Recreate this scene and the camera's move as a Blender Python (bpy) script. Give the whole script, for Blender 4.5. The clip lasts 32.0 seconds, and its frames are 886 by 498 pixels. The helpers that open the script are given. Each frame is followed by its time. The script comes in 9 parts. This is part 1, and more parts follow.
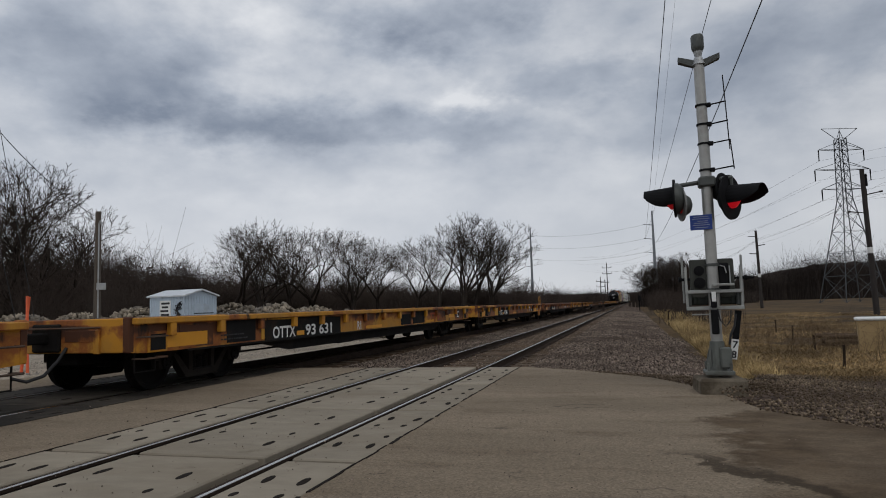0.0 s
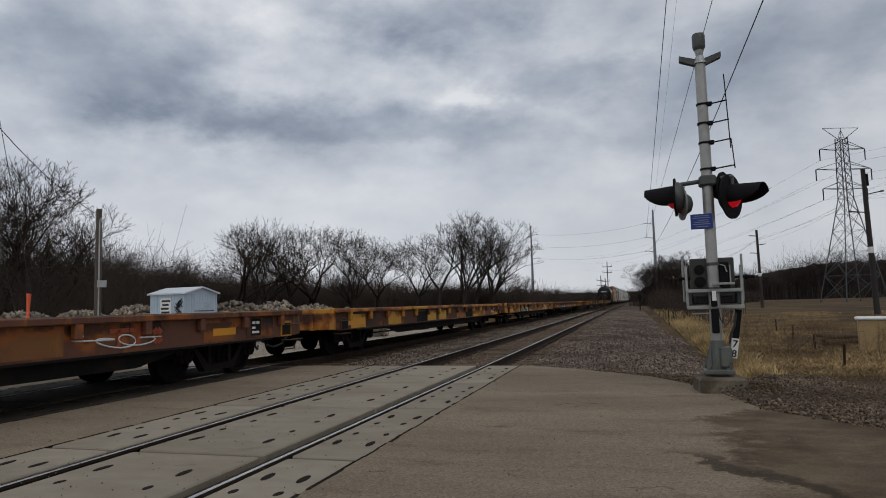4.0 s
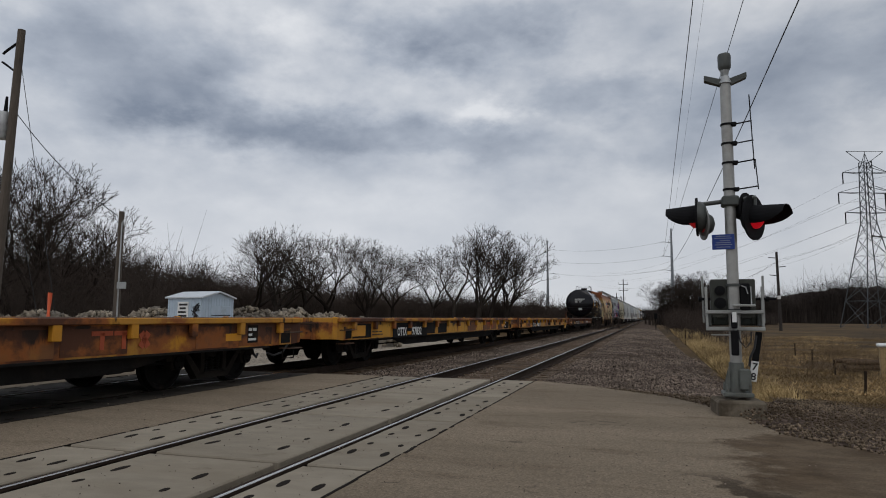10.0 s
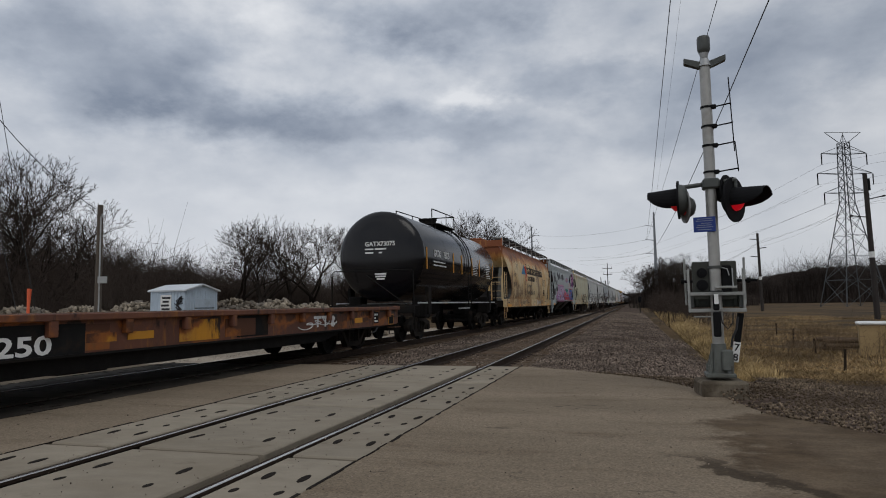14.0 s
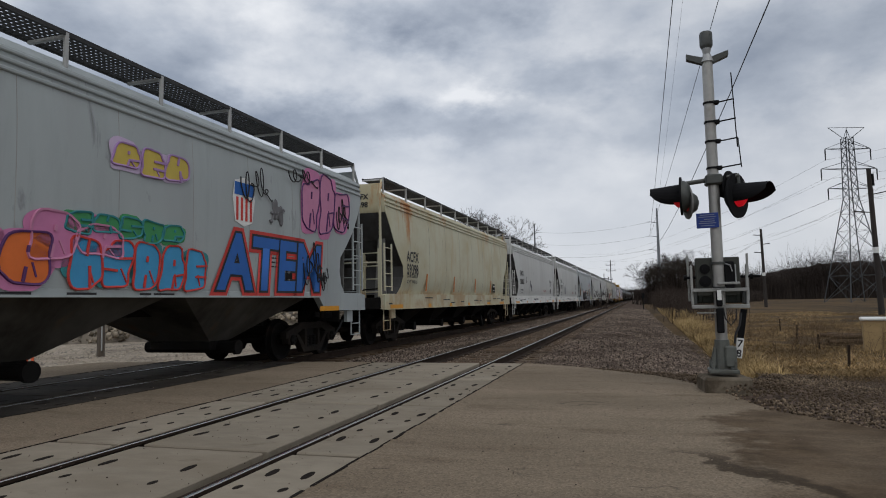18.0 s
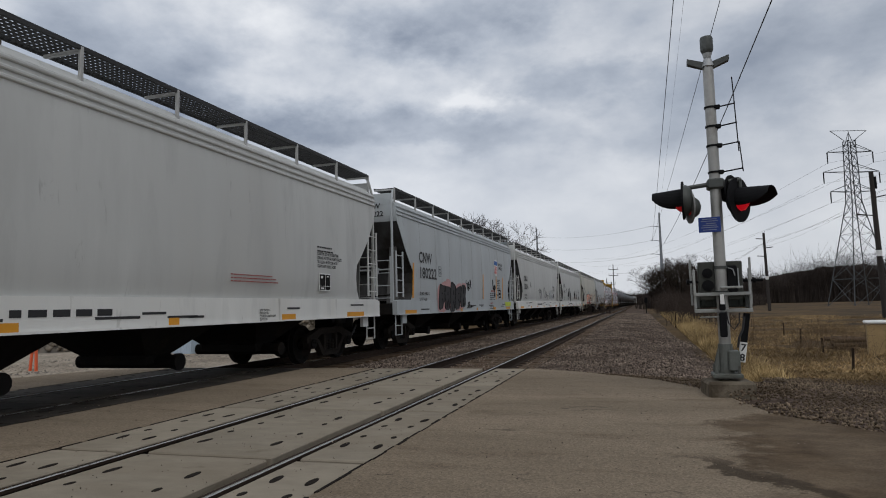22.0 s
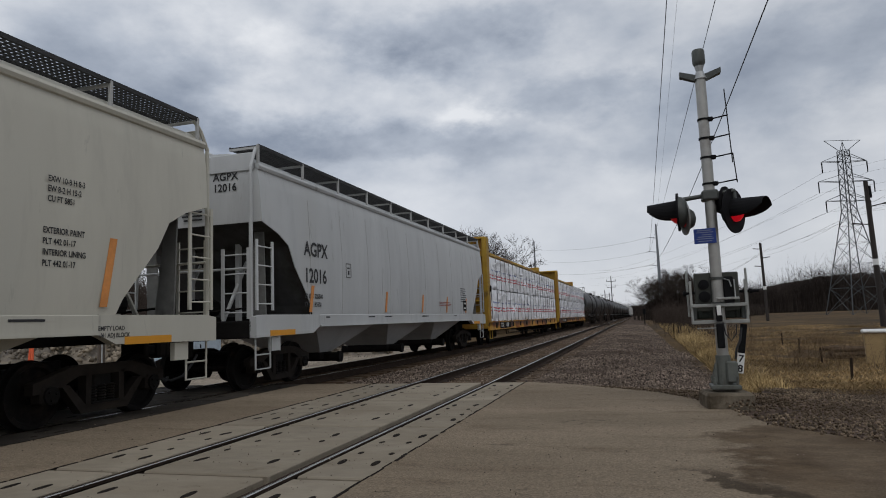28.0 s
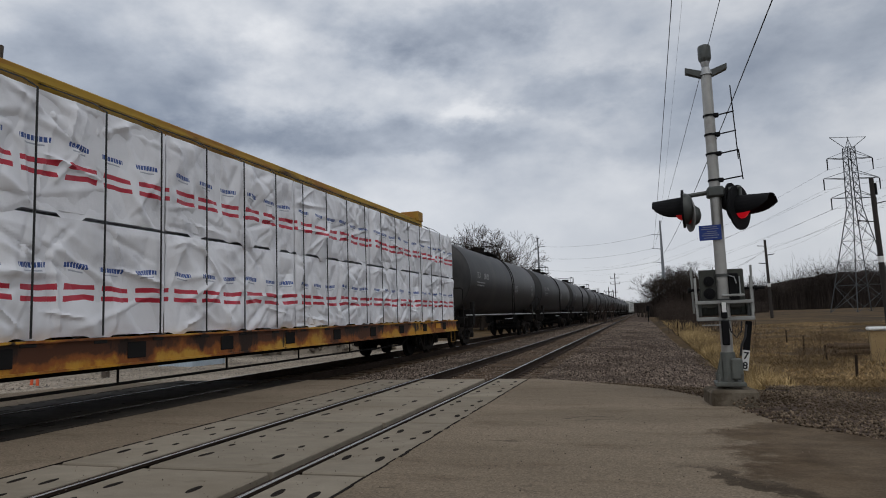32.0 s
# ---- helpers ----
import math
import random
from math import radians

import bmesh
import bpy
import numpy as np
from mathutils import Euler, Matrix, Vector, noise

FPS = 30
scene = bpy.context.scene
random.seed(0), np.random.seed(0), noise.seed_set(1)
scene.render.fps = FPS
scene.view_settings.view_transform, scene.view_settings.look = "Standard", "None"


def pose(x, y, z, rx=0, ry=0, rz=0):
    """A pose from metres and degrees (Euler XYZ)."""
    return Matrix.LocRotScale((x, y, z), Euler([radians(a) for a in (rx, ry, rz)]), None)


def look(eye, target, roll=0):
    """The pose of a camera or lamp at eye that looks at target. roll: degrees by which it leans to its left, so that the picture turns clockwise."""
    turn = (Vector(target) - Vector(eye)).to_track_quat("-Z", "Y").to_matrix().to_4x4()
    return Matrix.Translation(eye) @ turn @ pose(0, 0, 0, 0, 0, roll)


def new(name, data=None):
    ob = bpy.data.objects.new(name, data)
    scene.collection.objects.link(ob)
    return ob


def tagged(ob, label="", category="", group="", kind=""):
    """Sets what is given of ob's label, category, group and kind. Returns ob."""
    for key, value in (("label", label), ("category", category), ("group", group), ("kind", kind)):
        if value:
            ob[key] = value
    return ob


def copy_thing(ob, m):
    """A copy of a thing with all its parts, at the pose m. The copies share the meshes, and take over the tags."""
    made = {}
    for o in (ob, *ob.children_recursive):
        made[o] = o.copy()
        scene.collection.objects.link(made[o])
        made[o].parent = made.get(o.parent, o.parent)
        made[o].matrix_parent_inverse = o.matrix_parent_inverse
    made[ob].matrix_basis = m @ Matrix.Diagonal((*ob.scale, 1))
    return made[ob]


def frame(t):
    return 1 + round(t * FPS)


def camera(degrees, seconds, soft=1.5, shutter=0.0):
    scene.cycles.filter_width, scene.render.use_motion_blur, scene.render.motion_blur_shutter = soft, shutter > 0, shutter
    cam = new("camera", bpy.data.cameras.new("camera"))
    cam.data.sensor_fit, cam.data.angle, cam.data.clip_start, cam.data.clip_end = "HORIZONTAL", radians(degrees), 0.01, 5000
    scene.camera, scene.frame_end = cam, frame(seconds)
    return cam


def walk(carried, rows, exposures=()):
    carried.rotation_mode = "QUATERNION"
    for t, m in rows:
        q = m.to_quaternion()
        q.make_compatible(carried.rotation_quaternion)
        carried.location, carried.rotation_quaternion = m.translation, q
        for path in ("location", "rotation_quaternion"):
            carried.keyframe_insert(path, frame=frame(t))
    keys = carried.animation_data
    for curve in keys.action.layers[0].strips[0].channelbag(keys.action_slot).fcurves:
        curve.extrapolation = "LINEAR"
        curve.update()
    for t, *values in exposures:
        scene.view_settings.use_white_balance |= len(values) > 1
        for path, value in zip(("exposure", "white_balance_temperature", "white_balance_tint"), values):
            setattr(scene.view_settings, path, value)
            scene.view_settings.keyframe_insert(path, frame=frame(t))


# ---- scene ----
cam = camera(68.02, 32.0, 1.0)
PATH = [
    (0, pose(-0.000, 0.000, 1.154, 94.976, 1.729, 16.065)),
    (0.5, pose(0.001, -0.004, 1.154, 95.008, 1.792, 16.084)),
    (1, pose(0.003, -0.008, 1.155, 94.949, 1.626, 16.139)),
    (1.5, pose(0.001, 0.002, 1.153, 94.943, 1.569, 16.043)),
    (2, pose(0.002, 0.002, 1.155, 94.901, 1.484, 16.042)),
    (2.5, pose(0.000, 0.002, 1.154, 94.914, 1.539, 16.004)),
    (3, pose(-0.002, 0.006, 1.153, 94.873, 1.529, 16.043)),
    (3.5, pose(0.003, 0.002, 1.152, 94.823, 1.570, 16.053)),
    (5.5, pose(-0.002, -0.002, 1.152, 94.944, 1.448, 16.265)),
    (6, pose(0.000, -0.010, 1.154, 94.909, 1.555, 16.117)),
    (6.5, pose(-0.003, -0.010, 1.153, 94.945, 1.536, 15.919)),
    (7, pose(0.003, -0.003, 1.155, 94.802, 1.754, 15.888)),
    (7.5, pose(0.003, -0.008, 1.156, 94.835, 1.844, 16.016)),
    (8, pose(0.003, -0.008, 1.157, 94.861, 1.611, 15.982)),
    (8.5, pose(-0.003, -0.002, 1.158, 94.973, 1.162, 15.783)),
    (9, pose(-0.019, -0.006, 1.162, 95.792, 0.474, 16.769)),
    (9.5, pose(-0.032, 0.007, 1.155, 96.194, 0.048, 17.445)),
    (10, pose(-0.034, -0.026, 1.154, 95.911, -0.323, 17.298)),
    (10.5, pose(-0.035, -0.009, 1.152, 95.514, -0.355, 17.292)),
    (11, pose(-0.032, -0.020, 1.155, 95.489, 0.030, 17.155)),
    (11.5, pose(-0.023, -0.004, 1.159, 95.719, 1.160, 16.756)),
    (12, pose(-0.023, 0.002, 1.154, 95.779, 1.073, 16.258)),
    (12.5, pose(-0.018, -0.002, 1.153, 95.525, 0.916, 16.179)),
    (13, pose(-0.017, -0.008, 1.156, 94.977, 0.605, 16.271)),
    (13.5, pose(-0.023, -0.013, 1.155, 94.870, 0.675, 16.138)),
    (14, pose(-0.022, 0.007, 1.157, 94.829, 0.911, 16.080)),
    (14.5, pose(-0.024, -0.022, 1.152, 94.488, 0.532, 15.952)),
    (16.5, pose(-0.021, 0.012, 1.154, 93.988, 0.693, 16.339)),
    (17, pose(-0.017, 0.008, 1.154, 94.143, 0.852, 16.632)),
    (17.5, pose(-0.024, -0.002, 1.155, 94.279, 0.855, 16.472)),
    (18, pose(-0.018, 0.004, 1.156, 94.589, 1.115, 16.348)),
    (18.5, pose(-0.022, 0.011, 1.157, 94.514, 1.066, 16.462)),
    (19, pose(-0.016, -0.016, 1.156, 94.531, 1.177, 16.677)),
    (19.5, pose(-0.019, -0.003, 1.160, 94.614, 1.168, 16.749)),
    (20, pose(-0.018, -0.010, 1.159, 94.881, 1.367, 16.822)),
    (20.5, pose(-0.015, -0.011, 1.156, 95.010, 1.511, 16.660)),
    (21, pose(-0.016, -0.004, 1.158, 94.998, 1.517, 16.496)),
    (21.5, pose(-0.013, -0.011, 1.157, 94.943, 1.580, 16.471)),
    (22, pose(-0.015, -0.010, 1.158, 95.070, 1.425, 16.583)),
    (22.5, pose(-0.022, -0.001, 1.162, 95.943, 1.278, 16.855)),
    (23, pose(-0.025, -0.001, 1.164, 96.267, 2.375, 18.489)),
    (23.5, pose(-0.025, -0.021, 1.166, 96.695, 2.239, 19.005)),
    (24, pose(-0.031, -0.031, 1.169, 96.802, 2.012, 18.900)),
    (24.5, pose(-0.035, -0.032, 1.143, 97.241, 1.804, 18.543)),
    (25, pose(-0.021, -0.038, 1.166, 97.676, 1.800, 17.913)),
    (25.5, pose(-0.012, -0.047, 1.166, 97.249, 1.897, 17.609)),
    (27.5, pose(0.000, -0.018, 1.165, 96.449, 1.824, 16.783)),
    (28, pose(0.003, -0.011, 1.165, 96.256, 2.097, 16.440)),
    (28.5, pose(0.000, -0.000, 1.168, 96.330, 2.146, 16.300)),
    (29, pose(-0.003, -0.003, 1.165, 96.306, 2.150, 16.295)),
    (29.5, pose(-0.005, -0.012, 1.167, 96.325, 2.054, 16.718)),
    (30, pose(0.000, -0.000, 1.163, 96.278, 2.150, 16.973)),
    (30.5, pose(-0.005, -0.024, 1.166, 96.120, 1.989, 16.980)),
    (31, pose(-0.008, -0.006, 1.158, 96.068, 1.894, 16.766)),
    (31.5, pose(-0.007, -0.003, 1.162, 96.020, 1.863, 16.587)),
    (32, pose(-0.009, -0.007, 1.163, 95.957, 1.950, 16.736)),
]
walk(cam, PATH, [(0.0, 0.0), (14.0, 0.02), (16.5, 0.18), (19.0, 0.18), (24.0, 0.14), (28.0, 0.10), (32.0, 0.08)])

# ---- light ----
world = bpy.data.worlds.new("overcast_sky")
scene.world = world
world.use_nodes = True


def build_world():
    """Broken overcast: soft lumps of cloud, a few darker and brighter banks, paler towards the horizon."""
    nt = world.node_tree
    n, l = nt.nodes, nt.links
    n.clear()
    out, bg = n.new("ShaderNodeOutputWorld"), n.new("ShaderNodeBackground")
    tc = n.new("ShaderNodeTexCoord")
    sep = n.new("ShaderNodeSeparateXYZ")
    l.new(tc.outputs["Generated"], sep.inputs[0])

    def m(op, a, b=0.0, c=0.0):
        k = n.new("ShaderNodeMath")
        k.operation = op
        for i, v in enumerate((a, b, c)):
            if isinstance(v, (int, float)):
                k.inputs[i].default_value = v
            else:
                l.new(v, k.inputs[i])
        return k.outputs[0]

    def cloud_noise(scale, detail, rough, stretch, shift=(0, 0, 0)):
        mp, t = n.new("ShaderNodeMapping"), n.new("ShaderNodeTexNoise")
        mp.inputs["Scale"].default_value, mp.inputs["Location"].default_value = stretch, shift
        l.new(tc.outputs["Generated"], mp.inputs[0])
        t.inputs["Scale"].default_value, t.inputs["Detail"].default_value, t.inputs["Roughness"].default_value = scale, detail, rough
        l.new(mp.outputs[0], t.inputs["Vector"])
        return t

    # direction as azimuth and elevation, bent by turbulence so that the banks get ragged edges
    bend = n.new("ShaderNodeSeparateColor")
    l.new(cloud_noise(6.5, 6, 0.6, (1, 1, 1.8), (2, 5, 1)).outputs["Color"], bend.inputs[0])
    az = m("ADD", m("ARCTAN2", sep.outputs["X"], sep.outputs["Y"]), m("MULTIPLY", m("SUBTRACT", bend.outputs[0], 0.5), 0.42))
    el = m("ADD", m("ARCSINE", sep.outputs["Z"]), m("MULTIPLY", m("SUBTRACT", bend.outputs[1], 0.5), 0.13))
    total = 0.0
    for a, e, w, h, depth in CLOUD_BANKS:
        u = m("MULTIPLY", m("SUBTRACT", az, radians(a)), 1 / radians(w))
        v = m("MULTIPLY", m("SUBTRACT", el, radians(e)), 1 / radians(h))
        d = m("ADD", m("MULTIPLY", u, u), m("MULTIPLY", v, v))
        total = m("MULTIPLY_ADD", m("EXPONENT", m("MULTIPLY", d, -0.8)), depth, total)
    lumps = cloud_noise(4.2, 9, 0.54, (1, 1, 1.9), CLOUD_SHIFT).outputs["Fac"]
    wisps = cloud_noise(13, 7, 0.55, (1, 1, 1.6), (7, 3, 2)).outputs["Fac"]
    tone = m("ADD", m("MULTIPLY_ADD", lumps, 0.5, 0.31), m("ADD", total, m("MULTIPLY", m("SUBTRACT", wisps, 0.5), 0.16)))
    ramp = n.new("ShaderNodeValToRGB")
    e = ramp.color_ramp.elements
    e[0].position, e[0].color = 0.31, (0.27, 0.32, 0.415, 1)
    e[1].position, e[1].color = 0.68, (0.97, 0.995, 1.04, 1)
    mid = e.new(0.48)
    mid.color = (0.53, 0.585, 0.68, 1)
    l.new(tone, ramp.inputs[0])
    up = m("MAXIMUM", sep.outputs["Z"], 0.0)
    hz = n.new("ShaderNodeMapRange")
    hz.interpolation_type = "SMOOTHSTEP"
    hz.inputs["From Min"].default_value, hz.inputs["From Max"].default_value = 0.05, 0.30
    hz.inputs["To Min"].default_value, hz.inputs["To Max"].default_value = 0.72, 0.0
    l.new(up, hz.inputs["Value"])
    pale = n.new("ShaderNodeMixRGB")
    pale.inputs[2].default_value = (0.86, 0.885, 0.94, 1)
    l.new(hz.outputs[0], pale.inputs[0])
    l.new(ramp.outputs[0], pale.inputs[1])
    sky = n.new("ShaderNodeTexSky")
    sky.sky_type, sky.sun_disc = "NISHITA", False
    sky.sun_elevation, sky.sun_rotation = radians(SUN_UP), radians(SUN_TURN)
    dim = n.new("ShaderNodeMixRGB")
    dim.blend_type, dim.inputs[0].default_value = "MULTIPLY", 1.0
    dim.inputs[2].default_value = (0.006, 0.006, 0.006, 1)
    l.new(sky.outputs[0], dim.inputs[1])
    # thicker cloud to the east
    east = n.new("ShaderNodeMapRange")
    east.inputs["From Min"].default_value, east.inputs["From Max"].default_value = -0.3, 0.6
    east.inputs["To Min"].default_value, east.inputs["To Max"].default_value = 1.03, 0.80
    l.new(sep.outputs["X"], east.inputs["Value"])
    thick = n.new("ShaderNodeVectorMath")
    thick.operation = "SCALE"
    l.new(pale.outputs[0], thick.inputs[0])
    l.new(east.outputs[0], thick.inputs["Scale"])
    add = n.new("ShaderNodeMixRGB")
    add.blend_type, add.inputs[0].default_value = "ADD", 1.0
    l.new(thick.outputs[0], add.inputs[1])
    l.new(dim.outputs[0], add.inputs[2])
    l.new(add.outputs[0], bg.inputs["Color"])
    bg.inputs["Strength"].default_value = SKY_POWER
    l.new(bg.outputs[0], out.inputs["Surface"])


# darker and brighter banks of the cloud sheet: azimuth, elevation, half width, half height in degrees, weight
CLOUD_BANKS = [(-43.7, 18.6, 9.4, 3.0, -0.12), (-48.3, 20.7, 6.9, 3.0, -0.07), (-30.6, 15.6, 6.4, 1.8, -0.2), (-36.9, 16.2, 3.9, 2.0, -0.1),
               (-17.8, 14.9, 8.4, 1.3, -0.13), (-14.0, 23.1, 6.4, 2.4, -0.22), (-3.2, 18.3, 4.9, 2.5, -0.14), (11.4, 16.3, 7.4, 3.0, -0.14),
               (0.0, 13.1, 4.4, 1.0, -0.08), (17.0, 20.0, 5.9, 2.0, -0.08), (-19.5, 25.8, 5.9, 1.5, -0.06), (-31.0, 22.4, 4.4, 2.2, 0.07),
               (-22.7, 20.0, 4.4, 2.2, 0.04), (-13.2, 17.3, 3.5, 1.3, 0.13), (-34.2, 24.7, 3.9, 1.2, 0.06), (-1.6, 21.0, 3.0, 1.0, 0.05),
               (-6.8, 15.1, 3.0, 0.7, 0.05), (-40.8, 12.9, 7.9, 1.2, 0.05)]


CLOUD_SHIFT = (5.3, 2.9, 0.0)
SUN_UP, SUN_TURN, SKY_POWER = 42, 200, 0.72
build_world()
sun_data = bpy.data.lights.new("sun", "SUN")
sun_data.energy, sun_data.angle, sun_data.color = 0.5, radians(30), (1.0, 0.96, 0.9)
sun = new("sun", sun_data)
sun.matrix_world = look((0, 0, 60), (-25, 45, 0))


# ---- materials ----
MATS = {}


def surface(name, base, rough=0.8, metal=0.0, vary=0.25, grain=6.0, bump=0.15, stains=None, stain_scale=0.8,
            stain_at=(0.5, 0.62), random=0.0, bump_scale=None, stretch=(1, 1, 1), spec=0.4, speckle=None, island=0.0):
    """A worn surface: base colour with two scales of variation, patches of stain and fine relief."""
    if name in MATS:
        return MATS[name]
    mat = bpy.data.materials.new(name)
    mat.use_nodes = True
    nt = mat.node_tree
    n, l = nt.nodes, nt.links
    bs = n["Principled BSDF"]
    bs.inputs["Roughness"].default_value, bs.inputs["Metallic"].default_value = rough, metal
    bs.inputs["Specular IOR Level"].default_value = spec
    tc, info = n.new("ShaderNodeTexCoord"), n.new("ShaderNodeObjectInfo")
    mp = n.new("ShaderNodeMapping")
    mp.inputs["Scale"].default_value = stretch
    shift = n.new("ShaderNodeVectorMath")
    shift.operation = "SCALE"
    shift.inputs[0].default_value, = (37.0, 91.0, 53.0),
    l.new(info.outputs["Random"], shift.inputs["Scale"])
    l.new(shift.outputs[0], mp.inputs["Location"])
    l.new(tc.outputs["Object"], mp.inputs[0])

    def noise_node(scale, detail=6, rough_=0.6, dist=0.0):
        t = n.new("ShaderNodeTexNoise")
        t.inputs["Scale"].default_value, t.inputs["Detail"].default_value = scale, detail
        t.inputs["Roughness"].default_value, t.inputs["Distortion"].default_value = rough_, dist
        l.new(mp.outputs[0], t.inputs["Vector"])
        return t

    fine, coarse = noise_node(grain), noise_node(grain / 9, 4)
    both = n.new("ShaderNodeMath")
    both.operation = "ADD"
    l.new(fine.outputs["Fac"], both.inputs[0])
    l.new(coarse.outputs["Fac"], both.inputs[1])
    spread = n.new("ShaderNodeMapRange")
    spread.inputs["From Min"].default_value, spread.inputs["From Max"].default_value = 0.7, 1.3
    spread.inputs["To Min"].default_value, spread.inputs["To Max"].default_value = 1 - vary, 1 + vary
    l.new(both.outputs[0], spread.inputs["Value"])
    col = n.new("ShaderNodeVectorMath")
    col.operation = "SCALE"
    col.inputs[0].default_value = base
    l.new(spread.outputs[0], col.inputs["Scale"])
    last = col.outputs[0]
    if random:
        rr = n.new("ShaderNodeMapRange")
        rr.inputs["To Min"].default_value, rr.inputs["To Max"].default_value = 1 - random, 1 + random
        l.new(info.outputs["Random"], rr.inputs["Value"])
        tone = n.new("ShaderNodeVectorMath")
        tone.operation = "SCALE"
        l.new(last, tone.inputs[0])
        l.new(rr.outputs[0], tone.inputs["Scale"])
        last = tone.outputs[0]
    if island:
        geo, rr = n.new("ShaderNodeNewGeometry"), n.new("ShaderNodeMapRange")
        rr.inputs["To Min"].default_value, rr.inputs["To Max"].default_value = 1 - island, 1 + island
        l.new(geo.outputs["Random Per Island"], rr.inputs["Value"])
        tone = n.new("ShaderNodeVectorMath")
        tone.operation = "SCALE"
        l.new(last, tone.inputs[0])
        l.new(rr.outputs[0], tone.inputs["Scale"])
        last = tone.outputs[0]
    for k, (colour, scale, lo, hi) in enumerate(stains or ()):
        t = noise_node(scale, 8, 0.62, 0.3 * k)
        mr = n.new("ShaderNodeMapRange")
        mr.inputs["From Min"].default_value, mr.inputs["From Max"].default_value = lo, hi
        l.new(t.outputs["Fac"], mr.inputs["Value"])
        mix = n.new("ShaderNodeMixRGB")
        mix.inputs[2].default_value = (*colour, 1)
        l.new(mr.outputs[0], mix.inputs[0])
        l.new(last, mix.inputs[1])
        last = mix.outputs[0]
    if speckle:
        colour, scale, cut = speckle
        v = n.new("ShaderNodeTexVoronoi")
        v.inputs["Scale"].default_value = scale
        l.new(mp.outputs[0], v.inputs["Vector"])
        mix = n.new("ShaderNodeMixRGB")
        mix.blend_type = "MULTIPLY"
        mix.inputs[0].default_value = cut
        l.new(last, mix.inputs[1])
        bw = n.new("ShaderNodeRGBToBW")
        l.new(v.outputs["Color"], bw.inputs[0])
        cr = n.new("ShaderNodeValToRGB")
        cr.color_ramp.elements[0].color = (*colour, 1)
        cr.color_ramp.elements[1].color = (1.45, 1.4, 1.38, 1)
        l.new(bw.outputs[0], cr.inputs[0])
        l.new(cr.outputs[0], mix.inputs[2])
        last = mix.outputs[0]
    l.new(last, bs.inputs["Base Color"])
    if bump:
        bp = n.new("ShaderNodeBump")
        bp.inputs["Strength"].default_value, bp.inputs["Distance"].default_value = bump, 0.03
        if speckle:
            l.new(v.outputs["Distance"], bp.inputs["Height"])
        else:
            l.new(noise_node(bump_scale or grain * 3, 5).outputs["Fac"], bp.inputs["Height"])
        l.new(bp.outputs[0], bs.inputs["Normal"])
    MATS[name] = mat
    return mat


def glow(name, colour, power):
    mat = surface(name, colour, 0.3, 0, 0.05, 4, 0)
    bs = mat.node_tree.nodes["Principled BSDF"]
    bs.inputs["Emission Color"].default_value, bs.inputs["Emission Strength"].default_value = (*colour, 1), power
    return mat


RUST = (0.10, 0.045, 0.022)


class Net:
    """Short hand for shader nodes."""

    def __init__(self, name, rough, spec=0.4):
        self.mat = bpy.data.materials.new(name)
        self.mat.use_nodes = True
        self.n, self.l = self.mat.node_tree.nodes, self.mat.node_tree.links
        self.bs = self.n["Principled BSDF"]
        self.bs.inputs["Roughness"].default_value, self.bs.inputs["Specular IOR Level"].default_value = rough, spec
        self.tc = self.n.new("ShaderNodeTexCoord")
        self.sep = self.n.new("ShaderNodeSeparateXYZ")
        self.l.new(self.tc.outputs["Object"], self.sep.inputs[0])
        self.x, self.y, self.z = (self.sep.outputs[k] for k in "XYZ")

    def put(self, socket, v):
        if isinstance(v, (int, float)):
            socket.default_value = v
        elif isinstance(v, tuple):
            socket.default_value = (*v, 1) if len(socket.default_value) == 4 else v
        else:
            self.l.new(v, socket)

    def m(self, op, a, b=0.0):
        k = self.n.new("ShaderNodeMath")
        k.operation = op
        self.put(k.inputs[0], a)
        self.put(k.inputs[1], b)
        return k.outputs[0]

    def step(self, v, lo, hi):
        k = self.n.new("ShaderNodeMapRange")
        k.interpolation_type = "SMOOTHSTEP"
        self.put(k.inputs["Value"], v)
        k.inputs["From Min"].default_value, k.inputs["From Max"].default_value = lo, hi
        return k.outputs[0]

    def coords(self, stretch):
        mp = self.n.new("ShaderNodeMapping")
        mp.inputs["Scale"].default_value = stretch
        self.l.new(self.tc.outputs["Object"], mp.inputs[0])
        return mp.outputs[0]

    def noise(self, scale, detail=6, rough=0.6, stretch=(1, 1, 1), dist=0.0):
        t = self.n.new("ShaderNodeTexNoise")
        t.inputs["Scale"].default_value, t.inputs["Detail"].default_value = scale, detail
        t.inputs["Roughness"].default_value, t.inputs["Distortion"].default_value = rough, dist
        self.l.new(self.coords(stretch), t.inputs["Vector"])
        return t.outputs["Fac"]

    def mix(self, fac, a, b, how="MIX"):
        k = self.n.new("ShaderNodeMixRGB")
        k.blend_type = how
        self.put(k.inputs[0], fac)
        self.put(k.inputs[1], a)
        self.put(k.inputs[2], b)
        return k.outputs[0]

    def done(self, colour, height=None, strength=0.3, distance=0.02):
        self.put(self.bs.inputs["Base Color"], colour)
        if height is not None:
            bp = self.n.new("ShaderNodeBump")
            bp.inputs["Strength"].default_value, bp.inputs["Distance"].default_value = strength, distance
            self.l.new(height, bp.inputs["Height"])
            self.l.new(bp.outputs[0], self.bs.inputs["Normal"])
        return self.mat


